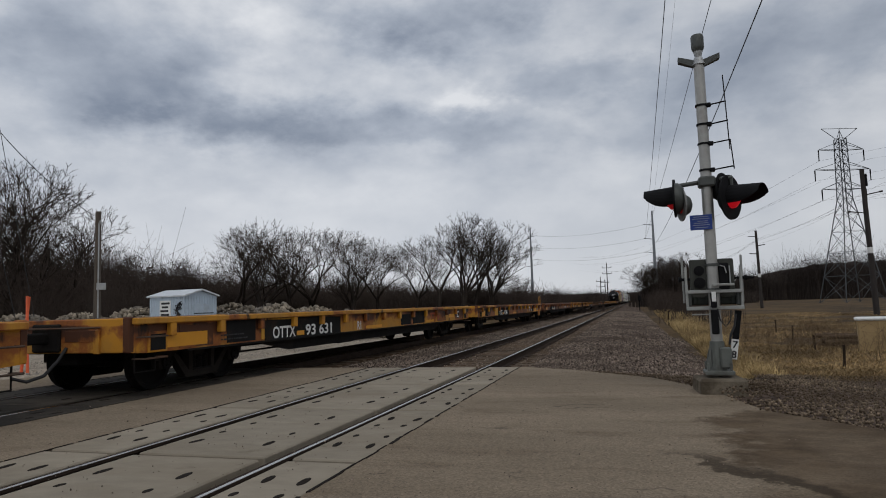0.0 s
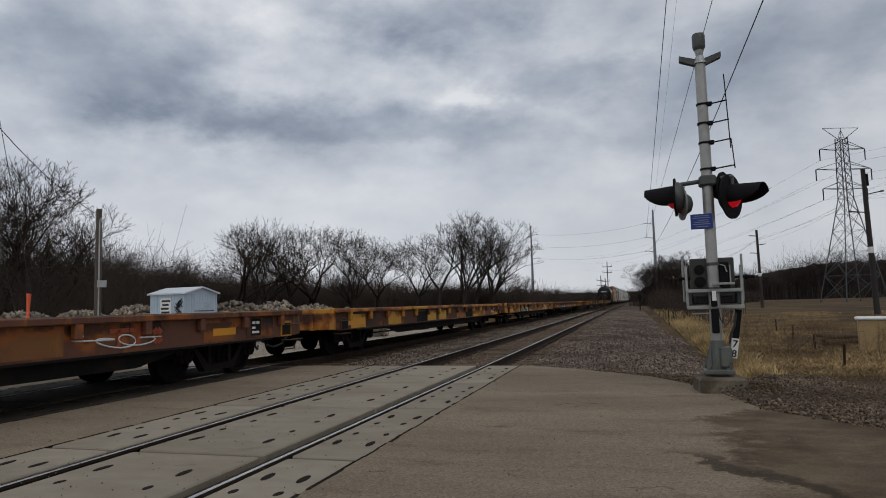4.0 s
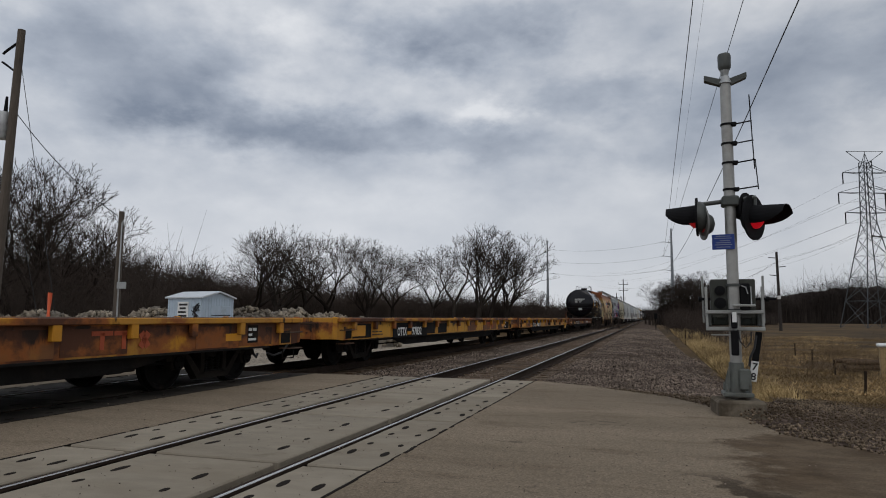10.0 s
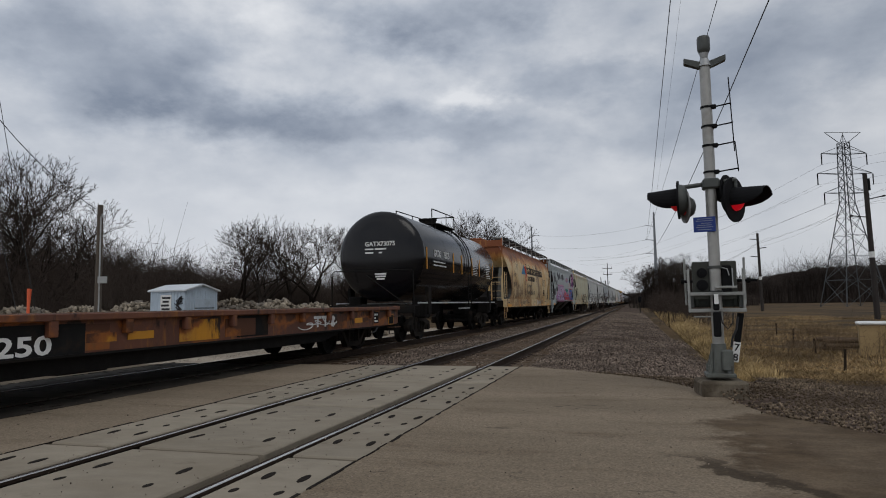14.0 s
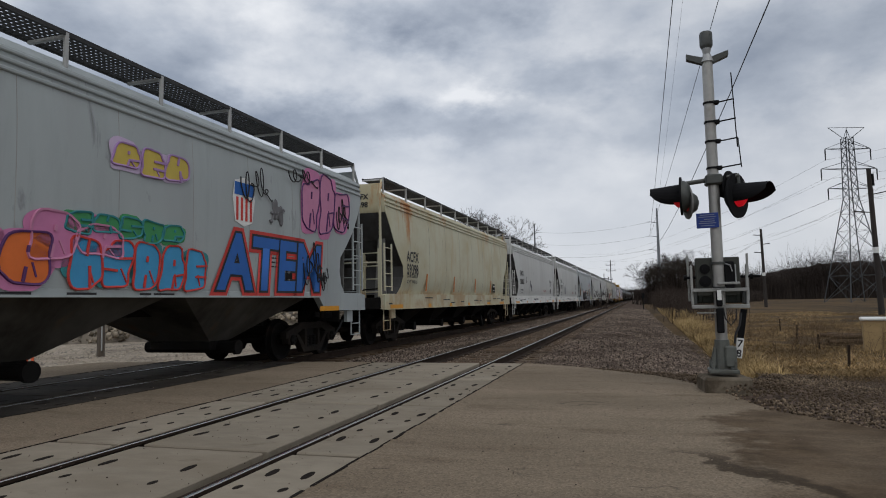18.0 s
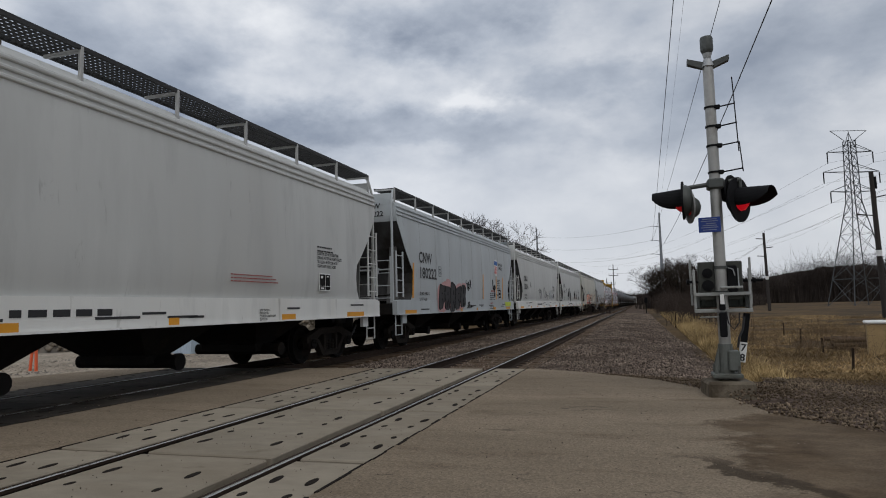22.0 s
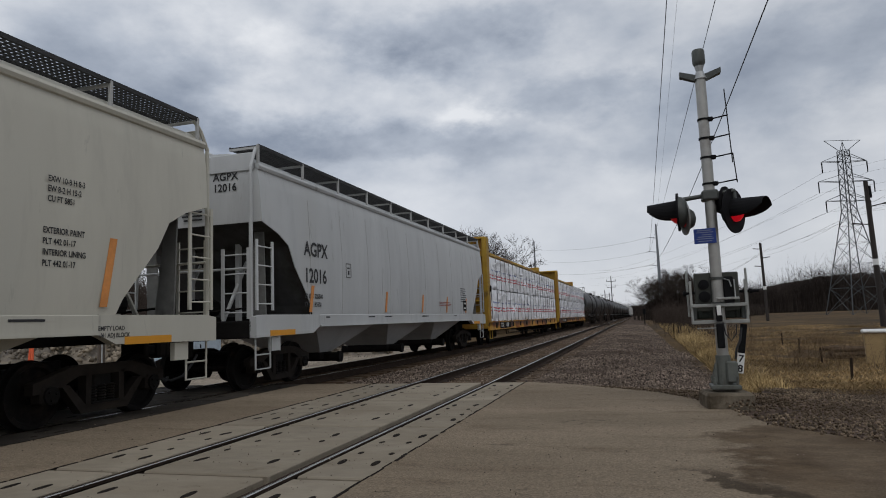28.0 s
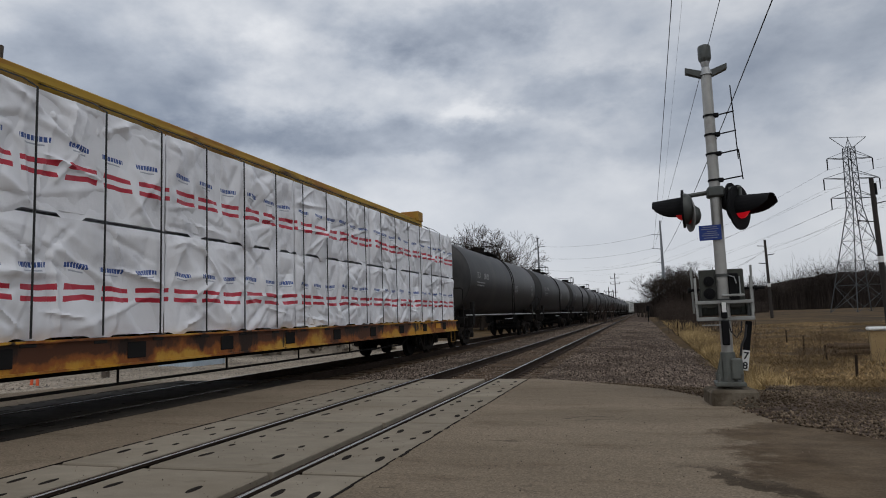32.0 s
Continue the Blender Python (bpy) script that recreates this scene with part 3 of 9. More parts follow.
# ---- mesh building ----
class Shape:
    """Collects corners and faces for one mesh."""

    def __init__(self):
        self.v, self.f = [], []

    def add(self, verts, faces):
        k = len(self.v)
        self.v.extend(verts)
        self.f.extend([tuple(i + k for i in f) for f in faces])
        return self

    def box(self, c, s, bevel=0.0, m=None):
        x, y, z = (a / 2 for a in s)
        if bevel <= 0:
            vs = [Vector((i * x, j * y, k * z)) for i in (-1, 1) for j in (-1, 1) for k in (-1, 1)]
            fs = [(0, 1, 3, 2), (4, 6, 7, 5), (0, 4, 5, 1), (2, 3, 7, 6), (0, 2, 6, 4), (1, 5, 7, 3)]
        else:
            b = min(bevel, x * 0.9, y * 0.9, z * 0.9)
            vs, ix = [], {}
            for i in (-1, 1):
                for j in (-1, 1):
                    for k in (-1, 1):
                        for a in range(3):
                            p = [i * (x - b), j * (y - b), k * (z - b)]
                            p[a] = (i * x, j * y, k * z)[a]
                            ix[i, j, k, a] = len(vs)
                            vs.append(Vector(p))
            fs = []
            r = ((-1, -1), (1, -1), (1, 1), (-1, 1))
            for a in range(3):
                for s_ in (-1, 1):
                    q = []
                    for u, w in r:
                        key = [0, 0, 0]
                        key[a], key[(a + 1) % 3], key[(a + 2) % 3] = s_, u, w
                        q.append(ix[(*key, a)])
                    fs.append(tuple(q if s_ > 0 else q[::-1]))
            for a in range(3):
                b1, b2 = (a + 1) % 3, (a + 2) % 3
                for u in (-1, 1):
                    for w in (-1, 1):
                        lo, hi = [0] * 3, [0] * 3
                        lo[a], lo[b1], lo[b2] = -1, u, w
                        hi[a], hi[b1], hi[b2] = 1, u, w
                        q = [ix[(*lo, b1)], ix[(*hi, b1)], ix[(*hi, b2)], ix[(*lo, b2)]]
                        fs.append(tuple(q if u * w < 0 else q[::-1]))
            for i in (-1, 1):
                for j in (-1, 1):
                    for k in (-1, 1):
                        q = [ix[i, j, k, a] for a in range(3)]
                        fs.append(tuple(q if i * j * k > 0 else q[::-1]))
        if m is not None:
            vs = [m @ v for v in vs]
        return self.add([tuple(v + Vector(c)) for v in vs], fs)

    def tube(self, p, q, r, r2=None, n=6, caps=True):
        p, q = Vector(p), Vector(q)
        r2 = r if r2 is None else r2
        d = (q - p)
        if d.length < 1e-6:
            return self
        d.normalize()
        u = d.orthogonal().normalized()
        w = d.cross(u)
        vs = []
        for o, rad in ((p, r), (q, r2)):
            for i in range(n):
                a = 2 * math.pi * i / n
                vs.append(tuple(o + (u * math.cos(a) + w * math.sin(a)) * rad))
        fs = [(i, (i + 1) % n, n + (i + 1) % n, n + i) for i in range(n)]
        if caps:
            fs += [tuple(range(n))[::-1], tuple(range(n, 2 * n))]
        return self.add(vs, fs)

    def path(self, pts, r, n=5):
        """A bent round bar through the points, one closed skin."""
        pts = [Vector(p) for p in pts]
        pts = [p for i, p in enumerate(pts) if i == 0 or (p - pts[i - 1]).length > 1e-5]
        if len(pts) < 2:
            return self
        rings, u = [], None
        for i, p in enumerate(pts):
            d = (pts[min(i + 1, len(pts) - 1)] - pts[max(i - 1, 0)])
            d = d.normalized() if d.length > 1e-6 else (p - pts[i - 1]).normalized()
            u = d.orthogonal() if u is None else u - d * u.dot(d)
            u = u.normalized() if u.length > 1e-4 else d.orthogonal().normalized()
            w = d.cross(u)
            rings.append([tuple(p + (u * math.cos(2 * math.pi * k / n) + w * math.sin(2 * math.pi * k / n)) * r) for k in range(n)])
        return self.loft(rings)

    def loft(self, rings, caps=True):
        n = len(rings[0])
        vs = [tuple(p) for ring in rings for p in ring]
        fs = []
        for k in range(len(rings) - 1):
            for i in range(n):
                j = (i + 1) % n
                fs.append((k * n + i, k * n + j, (k + 1) * n + j, (k + 1) * n + i))
        if caps:
            fs += [tuple(range(n))[::-1], tuple(range((len(rings) - 1) * n, len(rings) * n))]
        return self.add(vs, fs)

    def prism(self, outline, axis, a, b):
        """An outline in the two other axes, drawn out along axis from a to b."""
        def at(p, t):
            o = list(p)
            o.insert(axis, t)
            return tuple(o)
        return self.loft([[at(p, a) for p in outline], [at(p, b) for p in outline]])

    def mesh(self, name, mat, smooth=False):
        me = bpy.data.meshes.new(name)
        me.from_pydata(self.v, [], self.f)
        bm = bmesh.new()
        bm.from_mesh(me)
        bmesh.ops.recalc_face_normals(bm, faces=bm.faces)
        bm.to_mesh(me)
        bm.free()
        if smooth:
            me.polygons.foreach_set("use_smooth", [True] * len(me.polygons))
            me.set_sharp_from_angle(angle=radians(40))
        me.materials.append(mat)
        return me


def part(name, shape, mat, parent, label="", smooth=False, at=None):
    me = shape if isinstance(shape, bpy.types.Mesh) else shape.mesh(name, mat, smooth)
    ob = new(name, me)
    ob.parent = parent
    if at is not None:
        ob.matrix_basis = at
    if label:
        tagged(ob, label)
    return ob


def thing(name, label, category, group="", kind="", at=None):
    ob = new(name)
    ob.empty_display_size = 0.2
    tagged(ob, label, category, group, kind)
    if at is not None:
        ob.matrix_basis = at
    return ob


def solid(name, shape, mat, label, category, group="", kind="", smooth=False, at=None):
    ob = new(name, shape if isinstance(shape, bpy.types.Mesh) else shape.mesh(name, mat, smooth))
    tagged(ob, label, category, group, kind)
    if at is not None:
        ob.matrix_basis = at
    return ob


def raw_mesh(name, verts, faces, mat):
    """A large mesh straight from arrays of corners and triangles or quads."""
    me = bpy.data.meshes.new(name)
    verts, faces = np.asarray(verts, np.float32), np.asarray(faces, np.int32)
    me.vertices.add(len(verts))
    me.vertices.foreach_set("co", verts.ravel())
    k = faces.shape[1]
    me.loops.add(faces.size)
    me.loops.foreach_set("vertex_index", faces.ravel())
    me.polygons.add(len(faces))
    me.polygons.foreach_set("loop_start", np.arange(0, faces.size, k, dtype=np.int32))
    me.update(calc_edges=True)
    me.validate()
    me.materials.append(mat)
    return me


WORDS = {}


def word(text, height, mat, squeeze=1.0, bold=0.032):
    """The mesh of a word, flat in x and z, its foot at z 0, starting at x 0."""
    key = (text, height, mat.name, squeeze, bold)
    if key not in WORDS:
        cu = bpy.data.curves.new("word", "FONT")
        cu.body, cu.size, cu.offset = text, height * 1.38, bold * height
        cu.resolution_u = 3
        ob = new("word", cu)
        dg = bpy.context.evaluated_depsgraph_get()
        me = bpy.data.meshes.new_from_object(ob.evaluated_get(dg))
        bpy.data.objects.remove(ob)
        me.transform(Matrix(((squeeze, 0, 0, 0), (0, 0, 1, 0), (0, 1, 0, 0), (0, 0, 0, 1))))
        me.materials.clear()
        me.materials.append(mat)
        WORDS[key] = me
    return WORDS[key]


# ---- ground, road and tracks ----
NEAR, FAR = -3.48, -8.05          # centre lines of the two tracks
PANEL_ENDS = (12.15, 9.5, 7.1, 4.7, 2.3, -0.1, -2.5, -4.9)


FAR_SLANT = 0.0127                # the far track closes in on the near one down the line


def far_x(y):
    return FAR + FAR_SLANT * (y - 15.0)


def on_far_track(y):
    return pose(far_x(y), y, 0, 0, 0, -math.degrees(math.atan(FAR_SLANT)))


def ease(a, b, t):
    t = min(max((t - a) / (b - a), 0.0), 1.0)
    return t * t * (3 - 2 * t)


ROAD_EDGE = [(-1.95, 12.15), (-1.1, 11.6), (-0.3, 10.9), (0.2, 10.42), (0.55, 9.8), (0.82, 9.19), (1.05, 8.3), (1.24, 7.41), (1.61, 6.95), (1.99, 6.44), (3.2, 5.4), (5.0, 4.2), (8.0, 3.0), (14.0, 2.0)]


def edge_distance(x, y):
    """Distance from the road's ragged edge, positive off the road."""
    best, sign = 1e9, 1
    for (xa, ya), (xb, yb) in zip(ROAD_EDGE, ROAD_EDGE[1:]):
        ux, uy = xb - xa, yb - ya
        t = min(max(((x - xa) * ux + (y - ya) * uy) / (ux * ux + uy * uy), 0.0), 1.0)
        dx, dy = x - xa - ux * t, y - ya - uy * t
        d = dx * dx + dy * dy
        if d < best:
            best, sign = d, (1 if dx * -uy + dy * ux > 0 else -1)
    return sign * math.sqrt(best)


def bank_height(x, y):
    """The gravel bank falling from the road edge to the field and meeting the ballast."""
    d = max(edge_distance(x, y), 0.0)
    z = -0.025 - 0.42 * ease(0.0, 5.5, d)
    if x < 2.2:
        z += (ballast_height(x) - z) * ease(10.8, 13.2, y)
    return z + noise.noise(Vector((x * 0.8, y * 0.8, 2.0))) * 0.03 * ease(0.2, 1.0, d)


def ground_height(x, y):
    wob = noise.noise(Vector((x * 0.21, y * 0.21, 3.0))) * 0.10 + noise.noise(Vector((x * 0.9, y * 0.9, 8.0))) * 0.03
    if x < -10.0:
        return -0.32 - 0.22 * ease(-10.0, -12.5, x) + wob * 0.5 * ease(-11, -14, x) + 0.5 * ease(-30, -80, x)
    if x < -1.95 or y < 2:
        return -0.75 if y > 11 else -0.34
    if y < 16.5 and x < 14:
        d = edge_distance(x, y)
        if d < 0.3 and y < 12.15:
            return -0.34
        low = bank_height(x, y) - 0.05 + 0.04 * ease(13.8, 15.0, y)
        return -0.8 if x < 1.4 and y > 12.2 else low
    if x < 1.4:
        return -0.8
    return -0.47 + wob * 0.8 + 0.2 * ease(25, 60, y)


def build_ground():
    xs = [-3000, -1200, -500, -250, -140, -90, -60] + list(np.arange(-45, -14, 3.0)) + list(np.arange(-14, 12, 0.5)) + list(np.arange(12, 42, 2.5)) + [50, 70, 100, 150, 250, 500, 1200, 3000]
    ys = [-3000, -1000, -450, -200, -80, -40, -20, -10] + list(np.arange(-6, 30, 0.6)) + list(np.arange(30, 70, 2.0)) + [75, 85, 100, 120, 150, 190, 250, 350, 500, 800, 1400, 3000]
    vs = [(float(x), float(y), ground_height(float(x), float(y)) if abs(x) < 400 and abs(y) < 800 else -0.3) for y in ys for x in xs]
    w = len(xs)
    fs = [(j * w + i, j * w + i + 1, (j + 1) * w + i + 1, (j + 1) * w + i) for j in range(len(ys) - 1) for i in range(w - 1)]
    me = raw_mesh("ground", vs, fs, M_GROUND)
    me.polygons.foreach_set("use_smooth", [True] * len(me.polygons))
    tagged(new("ground", me), "dry brown winter field reaching the wooded horizon", "ground", kind="structure")
    # the pale gravel lot beyond the tracks
    vs, fs = [], []
    xs, ys = np.arange(-46, -10.9, 1.5), np.arange(-40, 46, 1.5)
    for y in ys:
        for x in xs:
            vs.append((float(x), float(y), ground_height(float(x), float(y)) + 0.03))
    w = len(xs)
    for j in range(len(ys) - 1):
        for i in range(w - 1):
            fs.append((j * w + i, j * w + i + 1, (j + 1) * w + i + 1, (j + 1) * w + i))
    me = raw_mesh("gravel_lot", vs, fs, M_LOT)
    me.polygons.foreach_set("use_smooth", [True] * len(me.polygons))
    tagged(new("gravel_lot", me), "pale crushed gravel lot beside the railway", "gravel lot", kind="structure")


def build_road():
    s = Shape()
    near = [(NEAR + 1.43, 12.1), (-1.95, 12.1)] + ROAD_EDGE[1:] + [(14.0, -60.0), (NEAR + 1.43, -60.0)]
    s.prism(near, 2, -0.33, 0.0)
    tagged(part("road", s, M_ROAD, None), "worn grey asphalt road approaching the level crossing", "road", kind="structure")
    s = Shape()
    s.prism([(NEAR - 1.535, 12.1), (far_x(12.1) + 1.54, 12.1), (far_x(-60) + 1.54, -60), (NEAR - 1.535, -60)], 2, -0.33, 0.0)
    tagged(part("road_between_tracks", s, M_ROAD, None), "worn asphalt strip between the two tracks", "road", kind="structure")
    s = Shape()
    s.prism([(far_x(12) - 1.54, 12.0), (far_x(-60) - 1.54, -60), (-13.5, -60), (-13.0, 4), (-12.2, 9), (-11.2, 11.7)], 2, -0.33, -0.01)
    tagged(part("road_beyond_tracks", s, M_ROAD, None), "worn asphalt road leaving the crossing for the gravel lot", "road", kind="structure")
    # gravel bank between the road and the field
    xs, ys = np.arange(-2.2, 13.1, 0.25), np.arange(2.5, 15.6, 0.25)
    ix, vs, fs = {}, [], []
    for j, y in enumerate(ys):
        for i, x in enumerate(xs):
            x, y = float(x), float(y)
            limit = 12.4 if x < 1.3 else 14.2 + 0.9 * noise.noise(Vector((x * 0.7, 0, 5.0)))
            if edge_distance(x, y) > -0.35 and y < limit:
                ix[i, j] = len(vs)
                vs.append((x, y, bank_height(x, y)))
    for i, j in ix:
        q = [(i, j), (i + 1, j), (i + 1, j + 1), (i, j + 1)]
        if all(k in ix for k in q):
            fs.append(tuple(ix[k] for k in q))
    tagged(new("gravel_bank", raw_mesh("gravel_bank", vs, fs, M_BALLAST)), "brown and pinkish crushed stone bank at the road edge", "gravel bank", kind="structure")


def ballast_height(x):
    pts = ((-11.4, -0.62), (-10.3, -0.27), (-9.7, -0.20), (-9.4, -0.235), (-6.7, -0.235), (-6.4, -0.20), (-5.77, -0.26), (-5.1, -0.19), (-4.85, -0.20), (-2.1, -0.20), (-1.8, -0.19), (-0.7, -0.22), (2.2, -0.54))
    for (a, za), (b, zb) in zip(pts, pts[1:]):
        if a <= x <= b:
            return za + (zb - za) * (x - a) / (b - a)
    return -0.6


def build_ballast():
    xs = np.arange(-11.4, 2.0, 0.3)
    for name, ys in (("ballast_bed", list(np.arange(12.16, 40, 0.6)) + [40, 45, 50, 60, 75, 100, 140, 200, 300, 450, 800]), ("ballast_bed_behind", [-460, -200, -100, -60.1])):
        vs = []
        for y in ys:
            for x in xs:
                z = ballast_height(float(x)) + noise.noise(Vector((x * 1.3, y * 1.3, 0))) * 0.05
                vs.append((float(x), float(y), z))
        w = len(xs)
        fs = [(j * w + i, j * w + i + 1, (j + 1) * w + i + 1, (j + 1) * w + i) for j in range(len(ys) - 1) for i in range(w - 1)]
        me = raw_mesh(name, vs, fs, M_BALLAST)
        tagged(new(name, me), "dark grey crushed stone ballast under the tracks", "ballast", kind="structure")


ROCK_V = np.array([(1, 0, 0), (-1, 0, 0), (0, 1, 0), (0, -1, 0), (0, 0, 1), (0, 0, -1)], float)
ROCK_F = np.array([(0, 2, 4), (2, 1, 4), (1, 3, 4), (3, 0, 4), (2, 0, 5), (1, 2, 5), (3, 1, 5), (0, 3, 5)])


def scatter_stones(name, places, sizes, mat, label, seed=1):
    """Many small angular stones in one mesh."""
    rng = np.random.default_rng(seed)
    n = len(places)
    a = rng.normal(size=(n, 4))
    a /= np.linalg.norm(a, axis=1)[:, None]
    w, x, y, z = a.T
    rot = np.stack([1 - 2 * (y * y + z * z), 2 * (x * y - z * w), 2 * (x * z + y * w), 2 * (x * y + z * w), 1 - 2 * (x * x + z * z), 2 * (y * z - x * w), 2 * (x * z - y * w), 2 * (y * z + x * w), 1 - 2 * (x * x + y * y)], 1).reshape(n, 3, 3)
    shape = ROCK_V[None] * rng.uniform(0.55, 1.25, (n, 6, 1)) + rng.normal(0, 0.16, (n, 6, 3))
    v = np.einsum("nij,nkj->nki", rot, shape) * np.asarray(sizes)[:, None, None] + np.asarray(places)[:, None, :]
    f = ROCK_F[None] + (np.arange(n) * 6)[:, None, None]
    me = raw_mesh(name, v.reshape(-1, 3), f.reshape(-1, 3), mat)
    return tagged(new(name, me), label, "stones", kind="stuff")


def build_stones():
    rng = np.random.default_rng(5)
    pts, sizes = [], []
    n = 80000
    x = rng.uniform(-6.6, 1.9, n * 2)
    y = 12.2 + rng.uniform(0, 1, n * 2) ** 2.1 * 75
    on_tie = (np.abs(x - NEAR) < 1.3) & ((y - 12.45 + 0.12) % 0.51 < 0.24) & (rng.uniform(0, 1, n * 2) < 0.8)
    x, y = x[~on_tie][:n], y[~on_tie][:n]
    z = np.array([ballast_height(a) for a in x])
    sizes = rng.uniform(0.012, 0.030, len(x)) * (1 - 0.25 * (np.abs(x - NEAR) < 1.3)) * np.interp(y, [12, 30, 90], [1, 1.2, 2.2])
    scatter_stones("ballast_stones", np.stack([x, y, z + rng.uniform(0, 0.03, len(x))], 1), sizes, M_STONE, "loose brown-grey and pinkish crushed stones on the ballast", 6)
    # gravel over the bank and round the signal foundation
    x, y = rng.uniform(-2.0, 9.0, 90000), rng.uniform(4.0, 14.4, 90000)
    d = np.array([edge_distance(a, b) for a, b in zip(x, y)])
    keep = (d > rng.uniform(-0.12, 0.03, len(x))) & ((x > 1.3) | (y < 12.4)) & (rng.uniform(0, 1, len(x)) < np.interp(x, [0, 3, 9], [1, 0.9, 0.35]))
    x, y, d = x[keep][:30000], y[keep][:30000], d[keep][:30000]
    z = np.array([bank_height(a, b) for a, b in zip(x, y)])
    near = np.hypot(x - 0.98, y - 8.85) < 0.75
    z = np.where(near, np.maximum(z, 0.02 + rng.uniform(-0.03, 0.05, len(x))), z) + np.where(d < 0.25, 0.02, 0.0)
    scatter_stones("shoulder_gravel", np.stack([x, y, z + rng.uniform(-0.01, 0.03, len(x))], 1), rng.uniform(0.008, 0.023, len(x)) * np.interp(x, [1.5, 4], [1, 0.75]), M_MUDSTONE, "loose brown-grey and pinkish crushed stones spilling from the road edge", 7)
    n = 1500
    x, y = rng.uniform(-7, 1.2, n), rng.uniform(2.5, 11.2, n)
    keep = np.array([edge_distance(a, b) for a, b in zip(x, y)]) < 0
    x, y = np.where(keep, x, -4.0), y
    scatter_stones("road_grit", np.stack([x, y, np.full(n, 0.004)], 1), rng.uniform(0.003, 0.007, n), M_STONE, "scattered grit on the asphalt", 8)
    n = 9000
    x, y = rng.uniform(-22, -10.3, n), rng.uniform(2, 34, n)
    z = np.array([ground_height(a, b) for a, b in zip(x, y)]) + 0.03
    scatter_stones("lot_gravel", np.stack([x, y, z], 1), rng.uniform(0.015, 0.05, n), M_ROCK, "pale loose gravel on the lot", 9)


def rail_outline(c, inner):
    return [(c - 0.07, -0.17), (c + 0.07, -0.17), (c + 0.07, -0.155), (c + 0.011, -0.14), (c + 0.011, -0.045), (c + 0.036, -0.03), (c + 0.036, -0.006),
            (c - 0.036, -0.006), (c - 0.036, -0.03), (c - 0.011, -0.045), (c - 0.011, -0.14), (c - 0.07, -0.155)]


def build_tracks():
    for title, c in (("near_track", NEAR), ("far_track", FAR)):
        track = thing(title, "pair of steel rails on timber ties, polished running surface", "railway track", kind="structure",
                      at=pose(c, 0, 0) if c == NEAR else on_far_track(0))
        home, c = c, 0.0
        for side in (-1, 1):
            x = c + side * 0.755
            s = Shape()
            s.loft([[(p, y, q) for p, q in rail_outline(x, -side)] for y in (-470.0, -60.0, 12.2, 60.0, 800.0)])
            r = part("rail", s, M_RAIL, track)
            s = Shape()
            s.loft([[(x + 0.006, y, -0.007), (x + 0.010, y, 0.0), (x + 0.028, y, -0.001), (x + 0.033, y, -0.007)] for y in (-470.0, -60.0, 12.2, 60.0, 800.0)])
            part("rail_head", s, M_RAILTOP, r, "polished steel running surface")
        tie = Shape().box((0, 0, 0), (2.6, 0.23, 0.17), 0.012).mesh("tie", M_TIE)
        rng = random.Random(3)
        for i in range(110 if home == NEAR else 60):
            part("tie", tie, M_TIE, track, at=pose(c + rng.uniform(-0.03, 0.03), 12.45 + i * 0.51, -0.255 + rng.uniform(-0.006, 0.006), 0, 0, rng.uniform(-1.2, 1.2)))
        s = Shape()
        for i in range(500):
            s.box((c, 12.45 + 110 * 0.51 + i * 0.51 if home == NEAR else 12.45 + (60 + i) * 0.51, -0.255), (2.6, 0.23, 0.17))
        tagged(part("far_ties", s, M_TIE, track), "timber ties running into the distance", kind="stuff")
        if home == NEAR:
            plate = Shape().box((0, 0, 0), (0.36, 0.19, 0.02), 0.004).mesh("tie_plate", M_RAIL)
            for i in range(40):
                for side in (-1, 1):
                    part("tie_plate", plate, M_RAIL, track, at=pose(c + side * 0.755, 12.45 + i * 0.51, -0.163))


